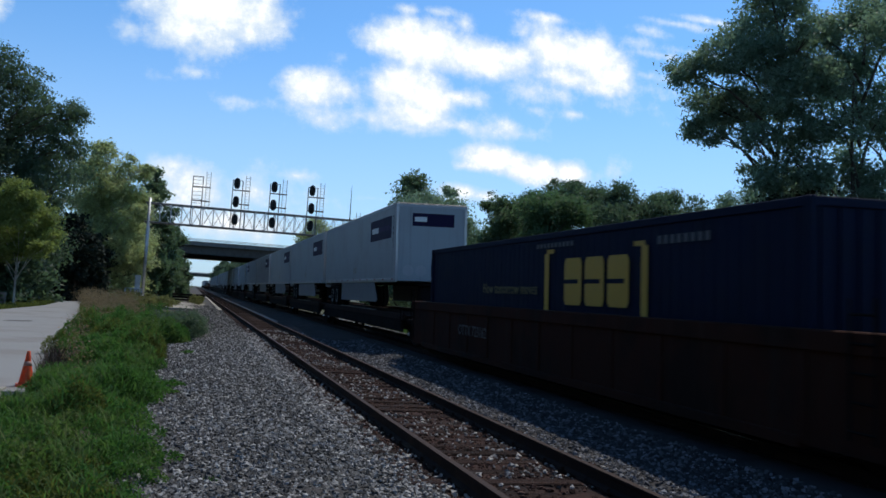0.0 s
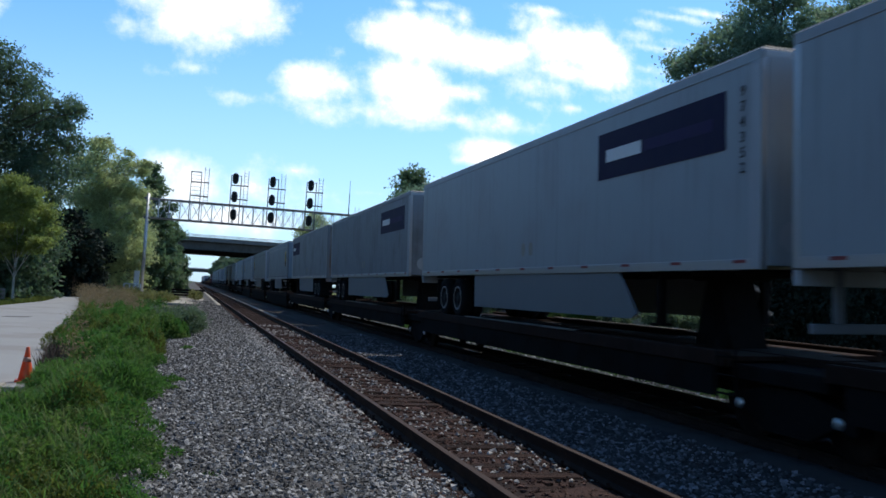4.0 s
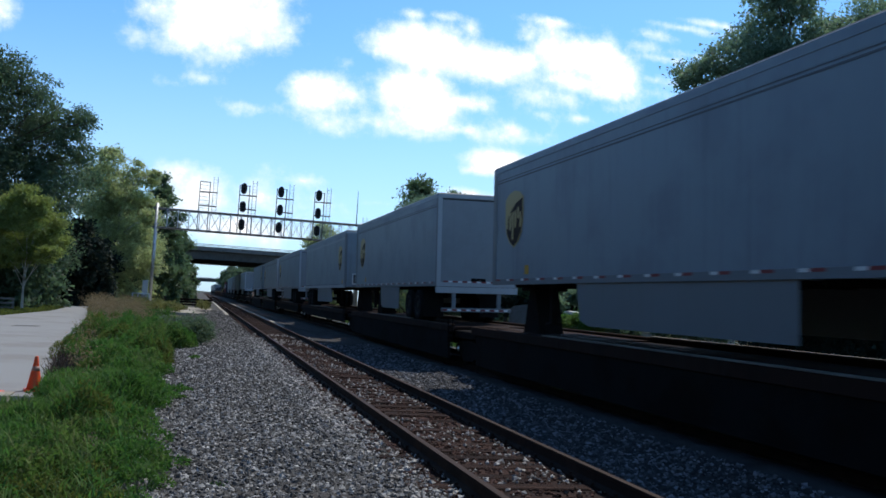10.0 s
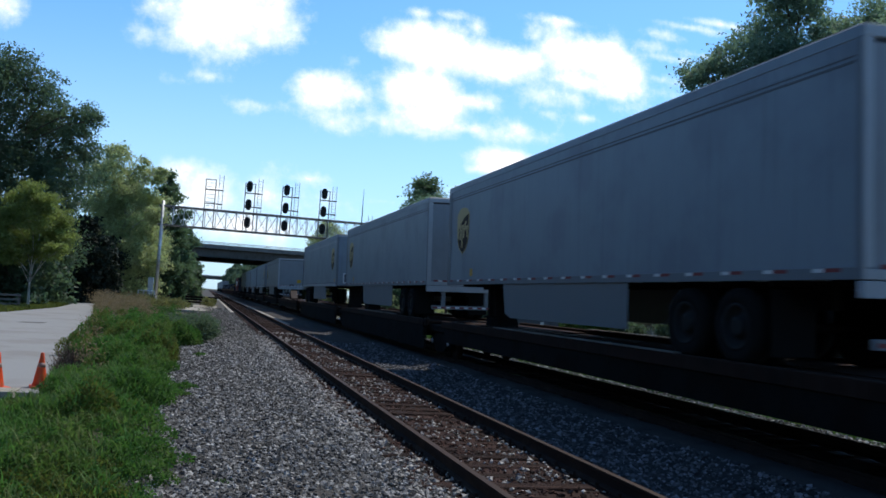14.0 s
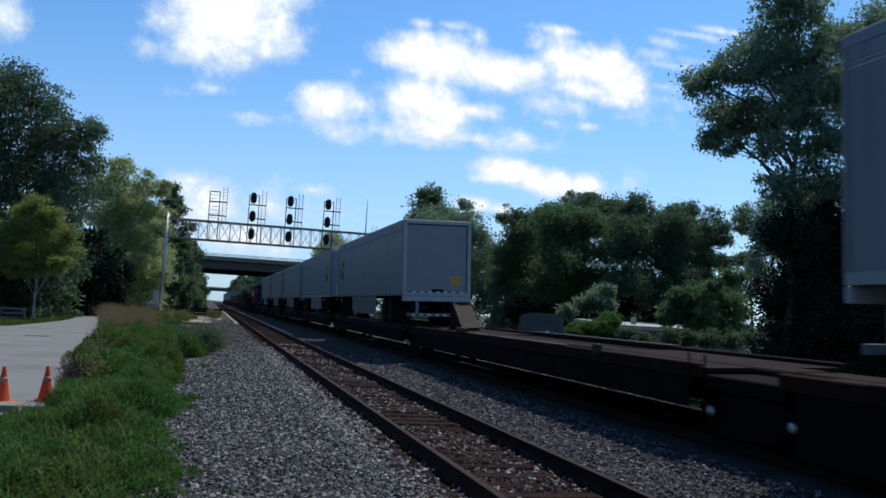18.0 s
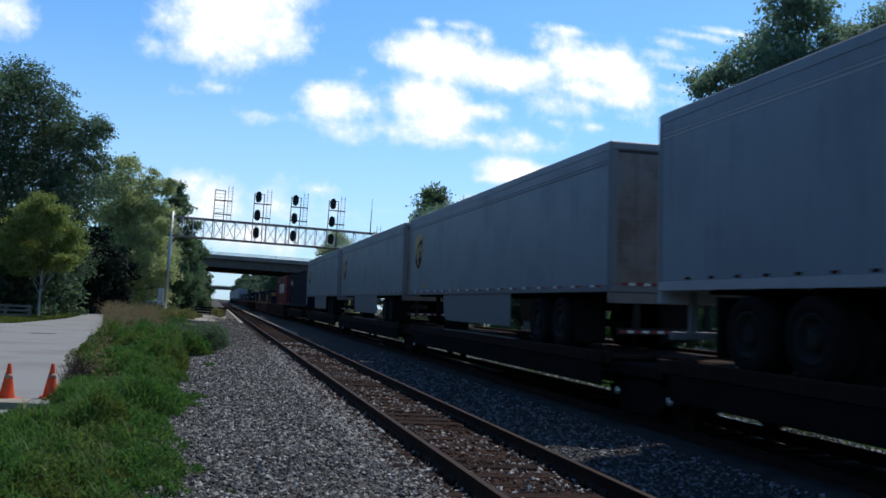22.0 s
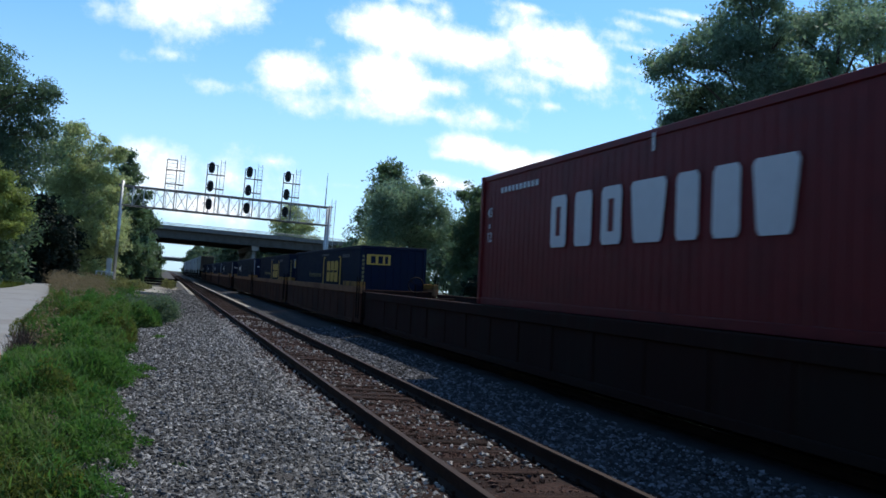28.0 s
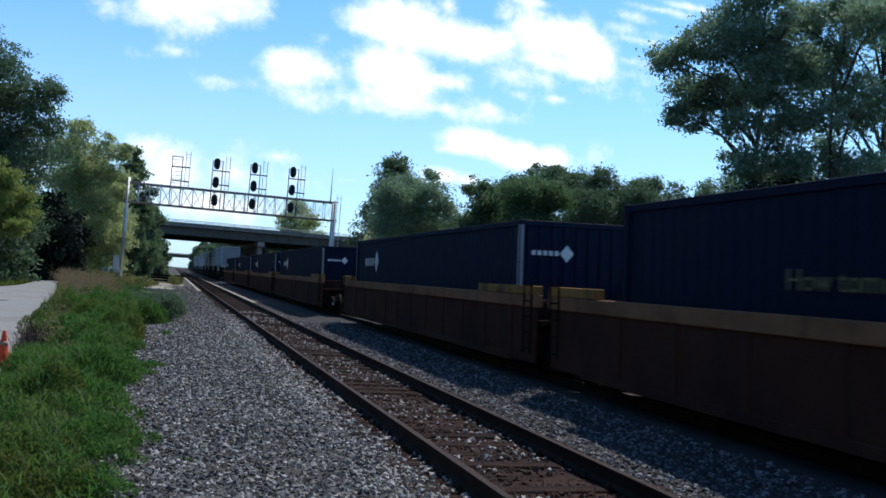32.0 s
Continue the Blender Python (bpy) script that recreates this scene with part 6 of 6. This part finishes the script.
    if kind == "white":
        for dy in (0.0, 0.42):
            part("side_placard", prism(bmesh.new(), [(7.5 + dy + 0.12 * math.cos(a), 2.72 + 0.15 * math.sin(a)) for a in np.linspace(0, 5.9, 16)], -1.301, -1.297), M_PAD, t, "worn pale oval sticker")
    if number:
        for i, ch in enumerate(number):
            lettering("unit_number", ch, 0.2, M_CHASSIS, t, on_side(-hw - 0.02, 0.42, 4.45 - 0.2 * i))
    return t


# ---------------------------------------------------------------- train: containers and well cars


def container(kind, length, z0, z1, mat, label, corrugate=0.28):
    t = thing("shipping_container", label, "container", "containers on the train")
    hw, L = 1.25, length
    bm = bmesh.new()
    box(bm, -hw + 0.03, hw - 0.03, 0.05, L - 0.05, z0 + 0.02, z1 - 0.03)
    part("body", bm, mat, t)
    bm = bmesh.new()
    for y in np.arange(0.25, L - 0.3, corrugate):
        prism(bm, [(y, z0 + 0.16), (y + corrugate * 0.5, z0 + 0.16), (y + corrugate * 0.5, z1 - 0.13), (y, z1 - 0.13)], -hw + 0.024, -hw + 0.034)
    part("corrugation", bm, mat, t)
    bm = bmesh.new()
    for x in np.arange(-1.1, 1.1, corrugate):
        box(bm, x, x + corrugate * 0.5, 0.02, 0.055, z0 + 0.16, z1 - 0.13)
    part("end_ribs", bm, mat, t)
    each("top_rail", [*[(s * hw - 0.04, s * hw + 0.04, 0.0, L, z1 - 0.12, z1) for s in (-0.97, 0.97)], (-hw, hw, 0.0, 0.1, z1 - 0.12, z1 - 0.004), (-hw, hw, L - 0.1, L, z1 - 0.12, z1 - 0.004)], mat, t, bevel=0.01)
    each("bottom_rail", [*[(s * hw - 0.04, s * hw + 0.04, 0.0, L, z0, z0 + 0.15) for s in (-0.97, 0.97)], (-hw, hw, 0.0, 0.1, z0, z0 + 0.146)], mat, t, bevel=0.01)
    return t


def corner_set(t, L, z0, z1, mat):
    hw = 1.25
    each("corner_post", [(s * hw - 0.06, s * hw + 0.06, y, y + 0.14, z0, z1 + 0.004) for s in (-0.975, 0.975) for y in (-0.01, L - 0.13)], mat, t, bevel=0.012)


def rail_blue_container(top, bare_end, label, slide=0.0):
    """Navy 53-foot box: tall yellow bracket bars round a yellow block emblem, slogan, pale number bars."""
    z0, z1, L = top - 2.9, top, 16.15
    t = container("navy", L, z0, z1, M_NAVY, label)
    corner_set(t, L, z0, z1, M_NAVY)
    for y, d in ((3.75 + slide, 1), (7.6 + slide, -1)):
        part("bracket", B((-1.262, -1.256, y - 0.1, y + 0.1, z1 - 1.6, z1 - 0.42), (-1.262, -1.256, min(y, y + 0.34 * d), max(y, y + 0.34 * d), z1 - 0.42, z1 - 0.34)), M_YELLOW, t, "tall yellow bracket bar")
    # three heavy rounded blocks with dark slots
    for y in (4.25 + slide, 5.13 + slide, 6.01 + slide):
        o = [(y + a * 0.74, z1 - 1.42 + b * 0.88) for a, b in ((0.1, 0), (.9, 0), (1, .1), (1, .9), (.9, 1), (.1, 1), (0, .9), (0, .1))]
        em = part("emblem_block", prism(bmesh.new(), o, -1.261, -1.2565), M_YELLOW, t, "heavy yellow emblem block")
        part("emblem_slot", B((-1.2635, -1.261, y + 0.14, y + 0.74, z1 - 1.02, z1 - 0.94)), M_NAVY, em)
    lettering("slogan", "How tomorrow moves", 0.36, M_FADED_GOLD, t, on_side(-1.262, 11.47 + slide, z1 - 1.24), "yellow painted slogan")
    each("number_bar", [(-1.262, -1.256, y, y + 0.1, z1 - 0.42, z1 - 0.29) for y in np.arange(2.0, 3.3, 0.18) + slide], M_DIM, t)
    each("small_bar", [(-1.262, -1.256, y, y + 0.1, z1 - 0.30, z1 - 0.21) for y in np.arange(6.4, 8.2, 0.18) + slide], M_DIM, t)
    if bare_end is None:
        return t
    if bare_end:
        plate = part("end_panel", B((-1.02, -0.12, -0.012, 0.02, z1 - 0.70, z1 - 0.32)), M_YELLOW, t, "small yellow end panel with bars")
        each("end_panel_bar", [(a, b, -0.017, -0.012, z1 - 0.65, z1 - 0.38) for a, b in ((-0.87, -0.69), (-0.59, -0.41), (-0.33, -0.21))], M_NAVY, plate)
    else:
        plate = part("end_panel", B((-0.98, 0.28, -0.012, 0.02, z1 - 0.82, z1 - 0.28)), M_DOOR, t, "pale end panel with yellow blocks")
        each("end_panel_block", [(a, b, -0.017, -0.012, z1 - 0.76, z1 - 0.37) for a, b in ((-0.95, -0.62), (-0.56, -0.36), (-0.32, -0.05), (-0.01, 0.25))], M_YELLOW, plate)
    each("post_bar", [(-1.19, -1.11, -0.02, -0.012, z1 - 0.45 - 0.15 * i, z1 - 0.35 - 0.15 * i) for i in range(9)], M_FADED_GOLD, t)
    return t


def plain_navy_container(top, label, posts=True):
    z0, z1, L = top - 2.9, top, 16.15
    t = container("navy", L, z0, z1, M_NAVY, label)
    corner_set(t, L, z0, z1, M_NAVY)
    each("post_stripe", [(-1.284, -1.279, L - 0.1, L - 0.02, z0 + 0.2, z1 - 0.1), (-1.284, -1.279, 0.02, 0.09, z0 + 0.2, z1 - 0.1), (-1.27, -1.2, -0.018, -0.012, z0 + 0.2, z1 - 0.1), (1.2, 1.25, -0.018, -0.012, z0 + 0.2, z1 - 0.3)], M_DOOR, t, "thin pale corner stripe")
    bm = bmesh.new()
    for i, y in enumerate((14.6, 14.25, 13.9, 13.5)):
        box(bm, -1.262, -1.256, y - 0.2, y, z1 - 0.95, z1 - 0.68)
    prism(bm, [(13.15, z1 - 0.80), (12.85, z1 - 0.42), (12.55, z1 - 0.80), (12.85, z1 - 1.18)], -1.262, -1.256)
    part("emblem", bm, M_PALE, t, "small white emblem of plain bars and a diamond")
    bm = bmesh.new()
    for x in (-1.0, -0.87, -0.74, -0.61, -0.48):
        box(bm, x, x + 0.08, -0.005, 0.016, z1 - 0.72, z1 - 0.62)
    v = [bm.verts.new(p) for p in ((-0.36, 0.012, z1 - 0.67), (-0.2, 0.012, z1 - 0.85), (-0.04, 0.012, z1 - 0.67), (-0.2, 0.012, z1 - 0.49))]
    bm.faces.new(v)
    part("end_marks", bm, M_PALE, t)
    return t


def red_container(label):
    z0, z1, L = 1.44, 4.34, 13.72
    t = container("red", L, z0, z1, M_RED, label, 0.24)
    corner_set(t, L, z0, z1, M_RED)
    # seven plain white blocks where the owner's name stands
    y, h, z = 10.1, 0.96, 2.63
    for i, w in enumerate((0.9, 0.88, 0.92, 1.12, 0.76, 0.8, 0.9)):
        sl = 0.10 if i in (3, 6) else 0.0
        w *= 0.7
        y -= w * 0.21
        o = [(y - 0.06, z), (y - w + 0.06, z), (y - w, z + 0.08), (y - w - sl, z + h - 0.08), (y - w - sl + 0.06, z + h), (y + sl - 0.06, z + h), (y + sl, z + h - 0.08), (y, z + 0.08)]
        block = part("name_block", prism(bmesh.new(), o, -1.262, -1.252), M_PALE, t, "white painted block shape")
        if i in (0, 2):
            part("block_core", prism(bmesh.new(), [(y - w * 0.36, z + h * 0.22), (y - w * 0.64, z + h * 0.22), (y - w * 0.64, z + h * 0.78), (y - w * 0.36, z + h * 0.78)], -1.266, -1.262), M_RED, block, "dark red core")
        y -= w * (1 / 0.7 - 0.21) + 0.08
    part("address_bars", B(*[(-1.258, -1.252, 12.42 - 0.2 * i, 12.54 - 0.2 * i, z1 - 0.46, z1 - 0.34) for i in range(10)]), M_PALE, t)
    lettering("size_mark", "45", 0.3, M_PALE, t, on_side(-1.256, 13.3, z1 - 0.95), "white size figure")
    lettering("size_mark", "12", 0.3, M_PALE, t, on_side(-1.256, 13.3, z1 - 1.5))
    end = Matrix(((1, 0, 0, 0), (0, 0, -1, 0), (0, 1, 0, 0), (0, 0, 0, 1)))
    part("end_plate", B((-0.3, 0.27, 0.0, 0.018, z1 - 0.87, z1 - 0.30)), M_PALE, t, "white square end emblem plate")
    ring = lathe(bmesh.new(), [(0.24, -0.006), (0.24, 0.0), (0.12, 0.0), (0.12, -0.006)], "y", (-0.015, 0.0, z1 - 0.585), 20)
    part("end_ring", ring, M_BLUE, t)
    part("end_disc", lathe(bmesh.new(), [(0.115, -0.012), (0.115, -0.007)], "y", (-0.015, 0.0, z1 - 0.585), 16), M_RED, t)
    each("end_number_bar", [(0.70, 0.76, -0.006, 0.018, z1 - 0.42 - 0.1 * i, z1 - 0.35 - 0.1 * i) for i in range(12)], M_DIM, t)
    for mark, size, dx, dz in (("45", 0.38, -0.22, 1.58), ("x", 0.24, -0.06, 1.84), ("10.2'", 0.3, -0.27, 2.17)):
        lettering("end_size_mark", mark, size, M_PALE, t, Matrix.Translation((dx, 0.0, z1 - dz)) @ end)
    lettering("size_mark", "x", 0.2, M_PALE, t, on_side(-1.256, 13.2, z1 - 1.2))
    each("warning_mark", [(x, x + w, -0.005, 0.02, z0 + 0.0, z0 + 0.17) for x, w in ((-1.16, 0.2), (-0.65, 0.55), (0.42, 0.52), (1.1, 0.1))], M_YELLOW, t, "yellow hazard mark")
    part("side_marker", B((-1.258, -1.252, 0.3, 0.52, z0 + 1.12, z0 + 1.38)), M_YELLOW, t, "yellow square marker")
    part("end_marker", B((-0.86, -0.58, -0.005, 0.02, z0 + 0.75, z0 + 1.02)), M_YELLOW, t, "yellow square marker")
    part("pale_seam", B((-1.259, -1.253, 6.47, 6.53, z1 - 0.34, z1 - 0.06)), M_PALE, t)
    return t


def well_car(length, top, mat, cap, label, mark="", near=1.1, far=1.1):
    """A deep well car: trough sides with a top chord and posts, raised end platforms over the trucks."""
    c = thing("well_car", label, "rail car", "well cars of the train")
    w0, w1 = near, length - far
    for s in (-1, 1):
        x = s * 1.36
        side = bmesh.new()
        box(side, x - 0.03, x + 0.03, 0.3, length - 0.3, 0.33, top - 0.02)
        part("well_side", side, mat, c)
        each("side_post", [(x + s * 0.03 - 0.02, x + s * 0.03 + 0.02, y, y + 0.13, 0.36, top - 0.24) for y in np.arange(w0 + 0.3, w1 - 0.2, 1.52)], mat, c)
        part("top_chord", B((x - 0.08, x + 0.08, 0.2, length - 0.2, top - 0.24, top), bevel=0.015), cap, c, "weathered top chord")
        part("bottom_chord", B((x - 0.07, x + 0.07, w0 + 0.4, w1 - 0.4, 0.28, 0.42), bevel=0.012), mat, c)
        if cap is M_WELL_YELLOW:
            part("guide_rail", B((x - 0.09, x + 0.09, 0.25, 3.3, top + 0.004, top + 0.17), bevel=0.01), M_GUIDE, c, "raised chipped yellow guide rail")
            part("guide_rail", B((x - 0.09, x + 0.09, length - 2.0, length - 0.25, top + 0.004, top + 0.17), bevel=0.01), M_GUIDE, c)
    part("well_floor", B((-1.3, 1.3, w0, w1, 0.27, 0.31)), M_CHASSIS, c)
    for y0, y1 in ((0.05, near + 0.1), (length - far - 0.1, length - 0.05)):
        part("end_platform", B((-1.3, 1.3, y0 + 0.25, y1 - 0.25, 1.02, 1.14), (-0.35, 0.35, y0, y1, 0.62, 1.02), (-1.3, 1.3, y0 + 0.45, y0 + 0.55, 0.45, top - 0.1), bevel=0.015), M_WELL_DARK, c)
    for y in (0.35, length - 0.7):
        for x in (-1.46, 1.46):
            bm = bmesh.new()
            for dy in (0, 0.35):
                rod(bm, (x, y + dy, 0.5), (x, y + dy, top + 0.35), 0.018, n=5)
            for z in np.arange(0.6, top + 0.3, 0.3):
                rod(bm, (x, y, z), (x, y + 0.35, z), 0.016, n=5)
            part("ladder", bm, M_CHASSIS, c)
    wheel_ = lathe(bmesh.new(), [(0.28, -0.02), (0.30, 0.0), (0.28, 0.02), (0.26, 0.0), (0.28, -0.02)], "y", (0.6, 0.28, 1.75), 16, False)
    for a in (0.4, 2.5, 4.6):
        rod(wheel_, (0.6, 0.28, 1.75), (0.6 + 0.27 * math.cos(a), 0.28, 1.75 + 0.27 * math.sin(a)), 0.014, n=5)
    rod(wheel_, (0.6, 0.3, 1.1), (0.6, 0.3, 1.75), 0.03, n=6)
    part("handbrake_wheel", wheel_, M_CHASSIS, c)
    if mark:
        lettering("car_mark", mark, 0.36, M_DIM, c, on_side(-1.44, 14.2, 0.86), "white stencilled car mark")
    truck(c, 0.0)
    return c


# ---------------------------------------------------------------- train: the consist


def build_train():
    # well cars ahead of the trailers
    a = well_car(19.4, 1.62, M_WELL_BROWN, M_WELL_BROWN, "rusty brown well car", "OTTX 723162")
    place(a, 6.54)
    place(copy_thing(a, pose(0, 0, 0)), -12.86)
    b = rail_blue_container(3.14, None, "navy container with yellow blocks, in a brown well car")
    place_load(b, 8.16, 3.14)
    place_load(copy_thing(b, pose(0, 0, 0)), -11.24, 3.14)
    # white parcel trailers
    white = "white parcel van trailer with a dark violet sign, riding nose first"
    w1 = build_trailer("white", 16.15, True, white, sign_at=0.75, number="974352")
    w2 = build_trailer("white", 16.15, True, "white ribbed van trailer with a dark violet sign", corrugated=True, sign_at=0.75, dusty=True)
    w3 = build_trailer("white", 15.95, False, "white van trailer with a rust-stained rear door and violet signs", grimy=True, sign_at=11.9, tail_at=3.55, dusty=True)
    place_load(w1, 28.95)
    for s in (46.0, 62.75):
        place_load(copy_thing(w1, pose(0, 0, 0)), s)
    place_load(w2, 80.6)
    place_load(w3, 98.35)
    nose = build_trailer("grey", 16.15, True, "grey parcel van trailer with a brown shield emblem, nose first", sign_at=1.65)
    tail = build_trailer("grey", 16.15, False, "grey parcel van trailer with pale roll-up rear door", sign_at=14.75)
    short = build_trailer("grey", 13.6, False, "shorter grey parcel van trailer with pale rear door", sign_at=12.1)
    grimy = build_trailer("grey", 16.15, False, "grey parcel van trailer with a dirty brown rear door", grimy=True, sign_at=14.75, roof=4.93)
    first = {}
    plan = [("nose", nose, 117.4), ("tail", tail, 137.65), ("short", short, 158.9), ("nose", nose, 175.55), ("tail", tail, 195.8), ("tail", tail, 214.4), ("nose", nose, 233.75),
            ("tail", tail, 272.4), ("nose", nose, 291.75), ("grimy", grimy, 309.65), ("grimy", grimy, 326.9), ("grimy", grimy, 344.5)]
    for kind, proto, s in plan:
        place_load(copy_thing(proto, pose(0, 0, 0)) if kind in first else proto, s)
        first[kind] = 1
    # a spine car platform under each, and one left empty
    starts = [26.5, 45.55, 62.5, 80.0, 97.5, 115.9, 135.6, 156.1, 174.0, 193.8, 213.2, 232.2, 251.9, 270.9, 290.2, 308.7, 326.3, 343.7, 361.7, 379.4]
    full = None
    for s, e in zip(starts, starts[1:]):
        L = e - s
        empty = abs(s - 251.9) < 0.1
        nose_first = (s < 134 and abs(s - 97.5) > .1) or abs(s - 174.0) < .1 or abs(s - 232.2) < .1 or abs(s - 290.2) < .1
        c = build_spine_car(L, 2.6 if nose_first else L - 2.6, "empty rust-brown spine car platform with its hitch" if empty else "rust-brown articulated spine car platform under a trailer", not empty, s in (115.9, 135.6, 156.1, 213.2, 232.2, 251.9))
        place(c, s)
    # containers behind the trailers
    place_load(plain_navy_container(4.3, "plain navy container with white corner posts on a spine car"), 362.0, 4.3)
    place(well_car(26.0, 1.46, M_WELL_DARK, M_WELL_DARK, "long dark brown well car with deep sides", near=1.2, far=2.6), 379.6)
    place_load(red_container("dark red 45-foot container with white block shapes"), 381.05, 4.0)
    y1 = well_car(19.4, 1.62, M_WELL_RUST, M_WELL_YELLOW, "brown well car with a faded yellow top chord")
    p0 = plain_navy_container(3.12, "plain navy container with white corner posts, in a well car")
    loads = [(407.14, rail_blue_container(3.12, True, "navy container with yellow blocks and a bare end")), (426.05, rail_blue_container(3.12, False, "navy container with a pale yellow end panel", 0.95)), (446.4, p0),
             (470.4, copy_thing(p0, pose(0, 0, 0))), (489.8, copy_thing(p0, pose(0, 0, 0))), (509.2, copy_thing(p0, pose(0, 0, 0))), (528.6, copy_thing(p0, pose(0, 0, 0)))]
    for i, (at, load) in enumerate(loads):
        place_load(load, at, 3.12)
        place(copy_thing(y1, pose(0, 0, 0)) if i else y1, (426.85 if i == 1 else at) - 1.62)
    s = 555.8
    # more trailers toward the tail of the train
    for k in range(9):
        place_load(copy_thing(w1 if k % 3 else tail, pose(0, 0, 0)), s + 1.2)
        place(copy_thing(MOVERS_SPINE[0], pose(0, 0, 0)), s)
        s += 18.0


MOVERS_SPINE = [build_spine_car(18.0, 2.6, "rust-brown articulated spine car platform under a trailer")]
place(MOVERS_SPINE[0], 717.8)
build_train()

# ---------------------------------------------------------------- a bird crossing the sky


def build_bird():
    b = thing("bird", "small dark bird flying across the sky", "bird")
    part("body", lathe(bmesh.new(), [(0.005, -0.11), (0.025, -0.08), (0.038, 0.0), (0.028, 0.06), (0.022, 0.09), (0.005, 0.12)], "y", (0, 0, 0), 10), M_BLACK, b)
    part("tail", prism(bmesh.new(), [(-0.18, 0.0), (-0.09, -0.004), (-0.09, 0.006)], -0.03, 0.03), M_BLACK, b)
    for s in (-1, 1):
        bm = bmesh.new()
        v = [bm.verts.new(p) for p in ((s * 0.02, 0.05, 0.01), (s * 0.12, 0.06, 0.06), (s * 0.21, -0.02, 0.05), (s * 0.11, -0.03, 0.05), (s * 0.02, -0.05, 0.01))]
        f = bm.faces.new(v)
        bmesh.ops.solidify(bm, geom=[f], thickness=0.006)
        part("wing", bm, M_BLACK, b)
    return b


BIRD = build_bird()
BIRD_WAY = [(19.8, -1.14, 40, 8.07), (20.0, 0.02, 40, 8.69), (20.2, 1.68, 40, 9.0), (20.4, 3.65, 39.8, 9.28), (20.6, 5.93, 39.6, 9.47), (21.0, 10.06, 38.7, 9.24)]

# ---------------------------------------------------------------- tracks and stones, last

build_track(NEAR_X, NEAR_Z, "rusty near railway track on timber ties", -19.2, 160, M_SHINE)
build_track(FAR_X, FAR_Z, "railway track under the train", -17.2, 80, M_POLISHED, CANT)
stones("gravel", 64000, (-1.1, 2.45, 3.4, 36), 0.03, M_STONE, "pale grey crushed stone along the track", bed_z, lambda x, y: x > grass_edges(y)[1] - 0.85)
stones("near_gravel", 9000, (-1.1, 2.1, 3.6, -10), 0.036, M_STONE, "grey crushed stone beside the track", bed_z)
stones("near_track_gravel", 4000, (2.1, 6.6, 3.6, -12), 0.032, M_STONE_DIRTY, "rust-stained stones on the near ties", bed_z)
stones("far_gravel", 12000, (-2.2, 2.3, 32, 82), 0.04, M_GRAVEL_FAR, "grey crushed stone farther along the track", bed_z, lambda x, y: x > grass_edges(y)[1] - 0.2)
def in_cribs(share):
    """Keeps what lies between the ties of the near track, and a share of the rest."""
    return lambda x, y: (np.abs((y + 19.2 + 0.265) % 0.53 - 0.265) > 0.13) | (rng.random(len(x)) < share) | (x < 2.1)


def patchy(keep):
    """Thins what another rule keeps into loose patches."""
    return lambda x, y: keep(x, y) & (np.sin(x * 2.3 + 1.1 * y) + np.sin(1.9 * y + 0.7 * x + 1.0) + 1.3 * rng.random(len(x)) > 0.35)


stones("track_gravel", 14000, (2.15, 4.75, 3.6, 34), 0.028, M_STONE_DIRTY, "rust-stained stones between the ties", lambda x: bed_z(x) + 0.002, in_cribs(0.25))
stones("track_gravel_pale", 5000, (1.9, 4.8, 3.6, 34), 0.026, M_STONE, "scattered pale stones between the ties", lambda x: bed_z(x) + 0.008, patchy(in_cribs(0.3)))
stones("track_gravel_bright", 5200, (1.95, 4.8, 3.6, 40), 0.03, M_STONE_PALE, "bright pale stones scattered between the rails", lambda x: bed_z(x) + 0.014, patchy(in_cribs(0.3)))
stones("tie_end_stones", 1500, (1.8, 2.75, 3.6, 36), 0.03, M_STONE_PALE, "bright pale stones over the tie ends", lambda x: bed_z(x) + 0.02)
stones("shoulder_gravel", 7000, (9.1, 10.45, 8, 70), 0.032, M_STONE, "sunlit stones along the outer rail", lambda x: bed_z(x) + 0.01)
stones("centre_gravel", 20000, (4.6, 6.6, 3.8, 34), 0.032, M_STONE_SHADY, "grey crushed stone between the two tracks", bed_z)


def motions():
    """The train rolls toward the camera and past it at a steady speed."""
    walk(BIRD, [(0.0, pose(-42, 36, 9.0, 0, 0, -80)), (18.0, pose(-19, 39.5, 5.5, 0, 0, -80))] + [(t, pose(x, y, z, 0, 0, -80)) for t, x, y, z in BIRD_WAY] + [(23.0, pose(38, 60, 10.0, 0, 0, -70)), (32.0, pose(120, 120, 16.0, 0, 0, -60))])
    for ob, s, px, pz in MOVERS:
        walk(ob, [(0.0, on_track(s, px, pz)), (32.0, on_track(s - SPEED * 32.0, px, pz))])


motions()
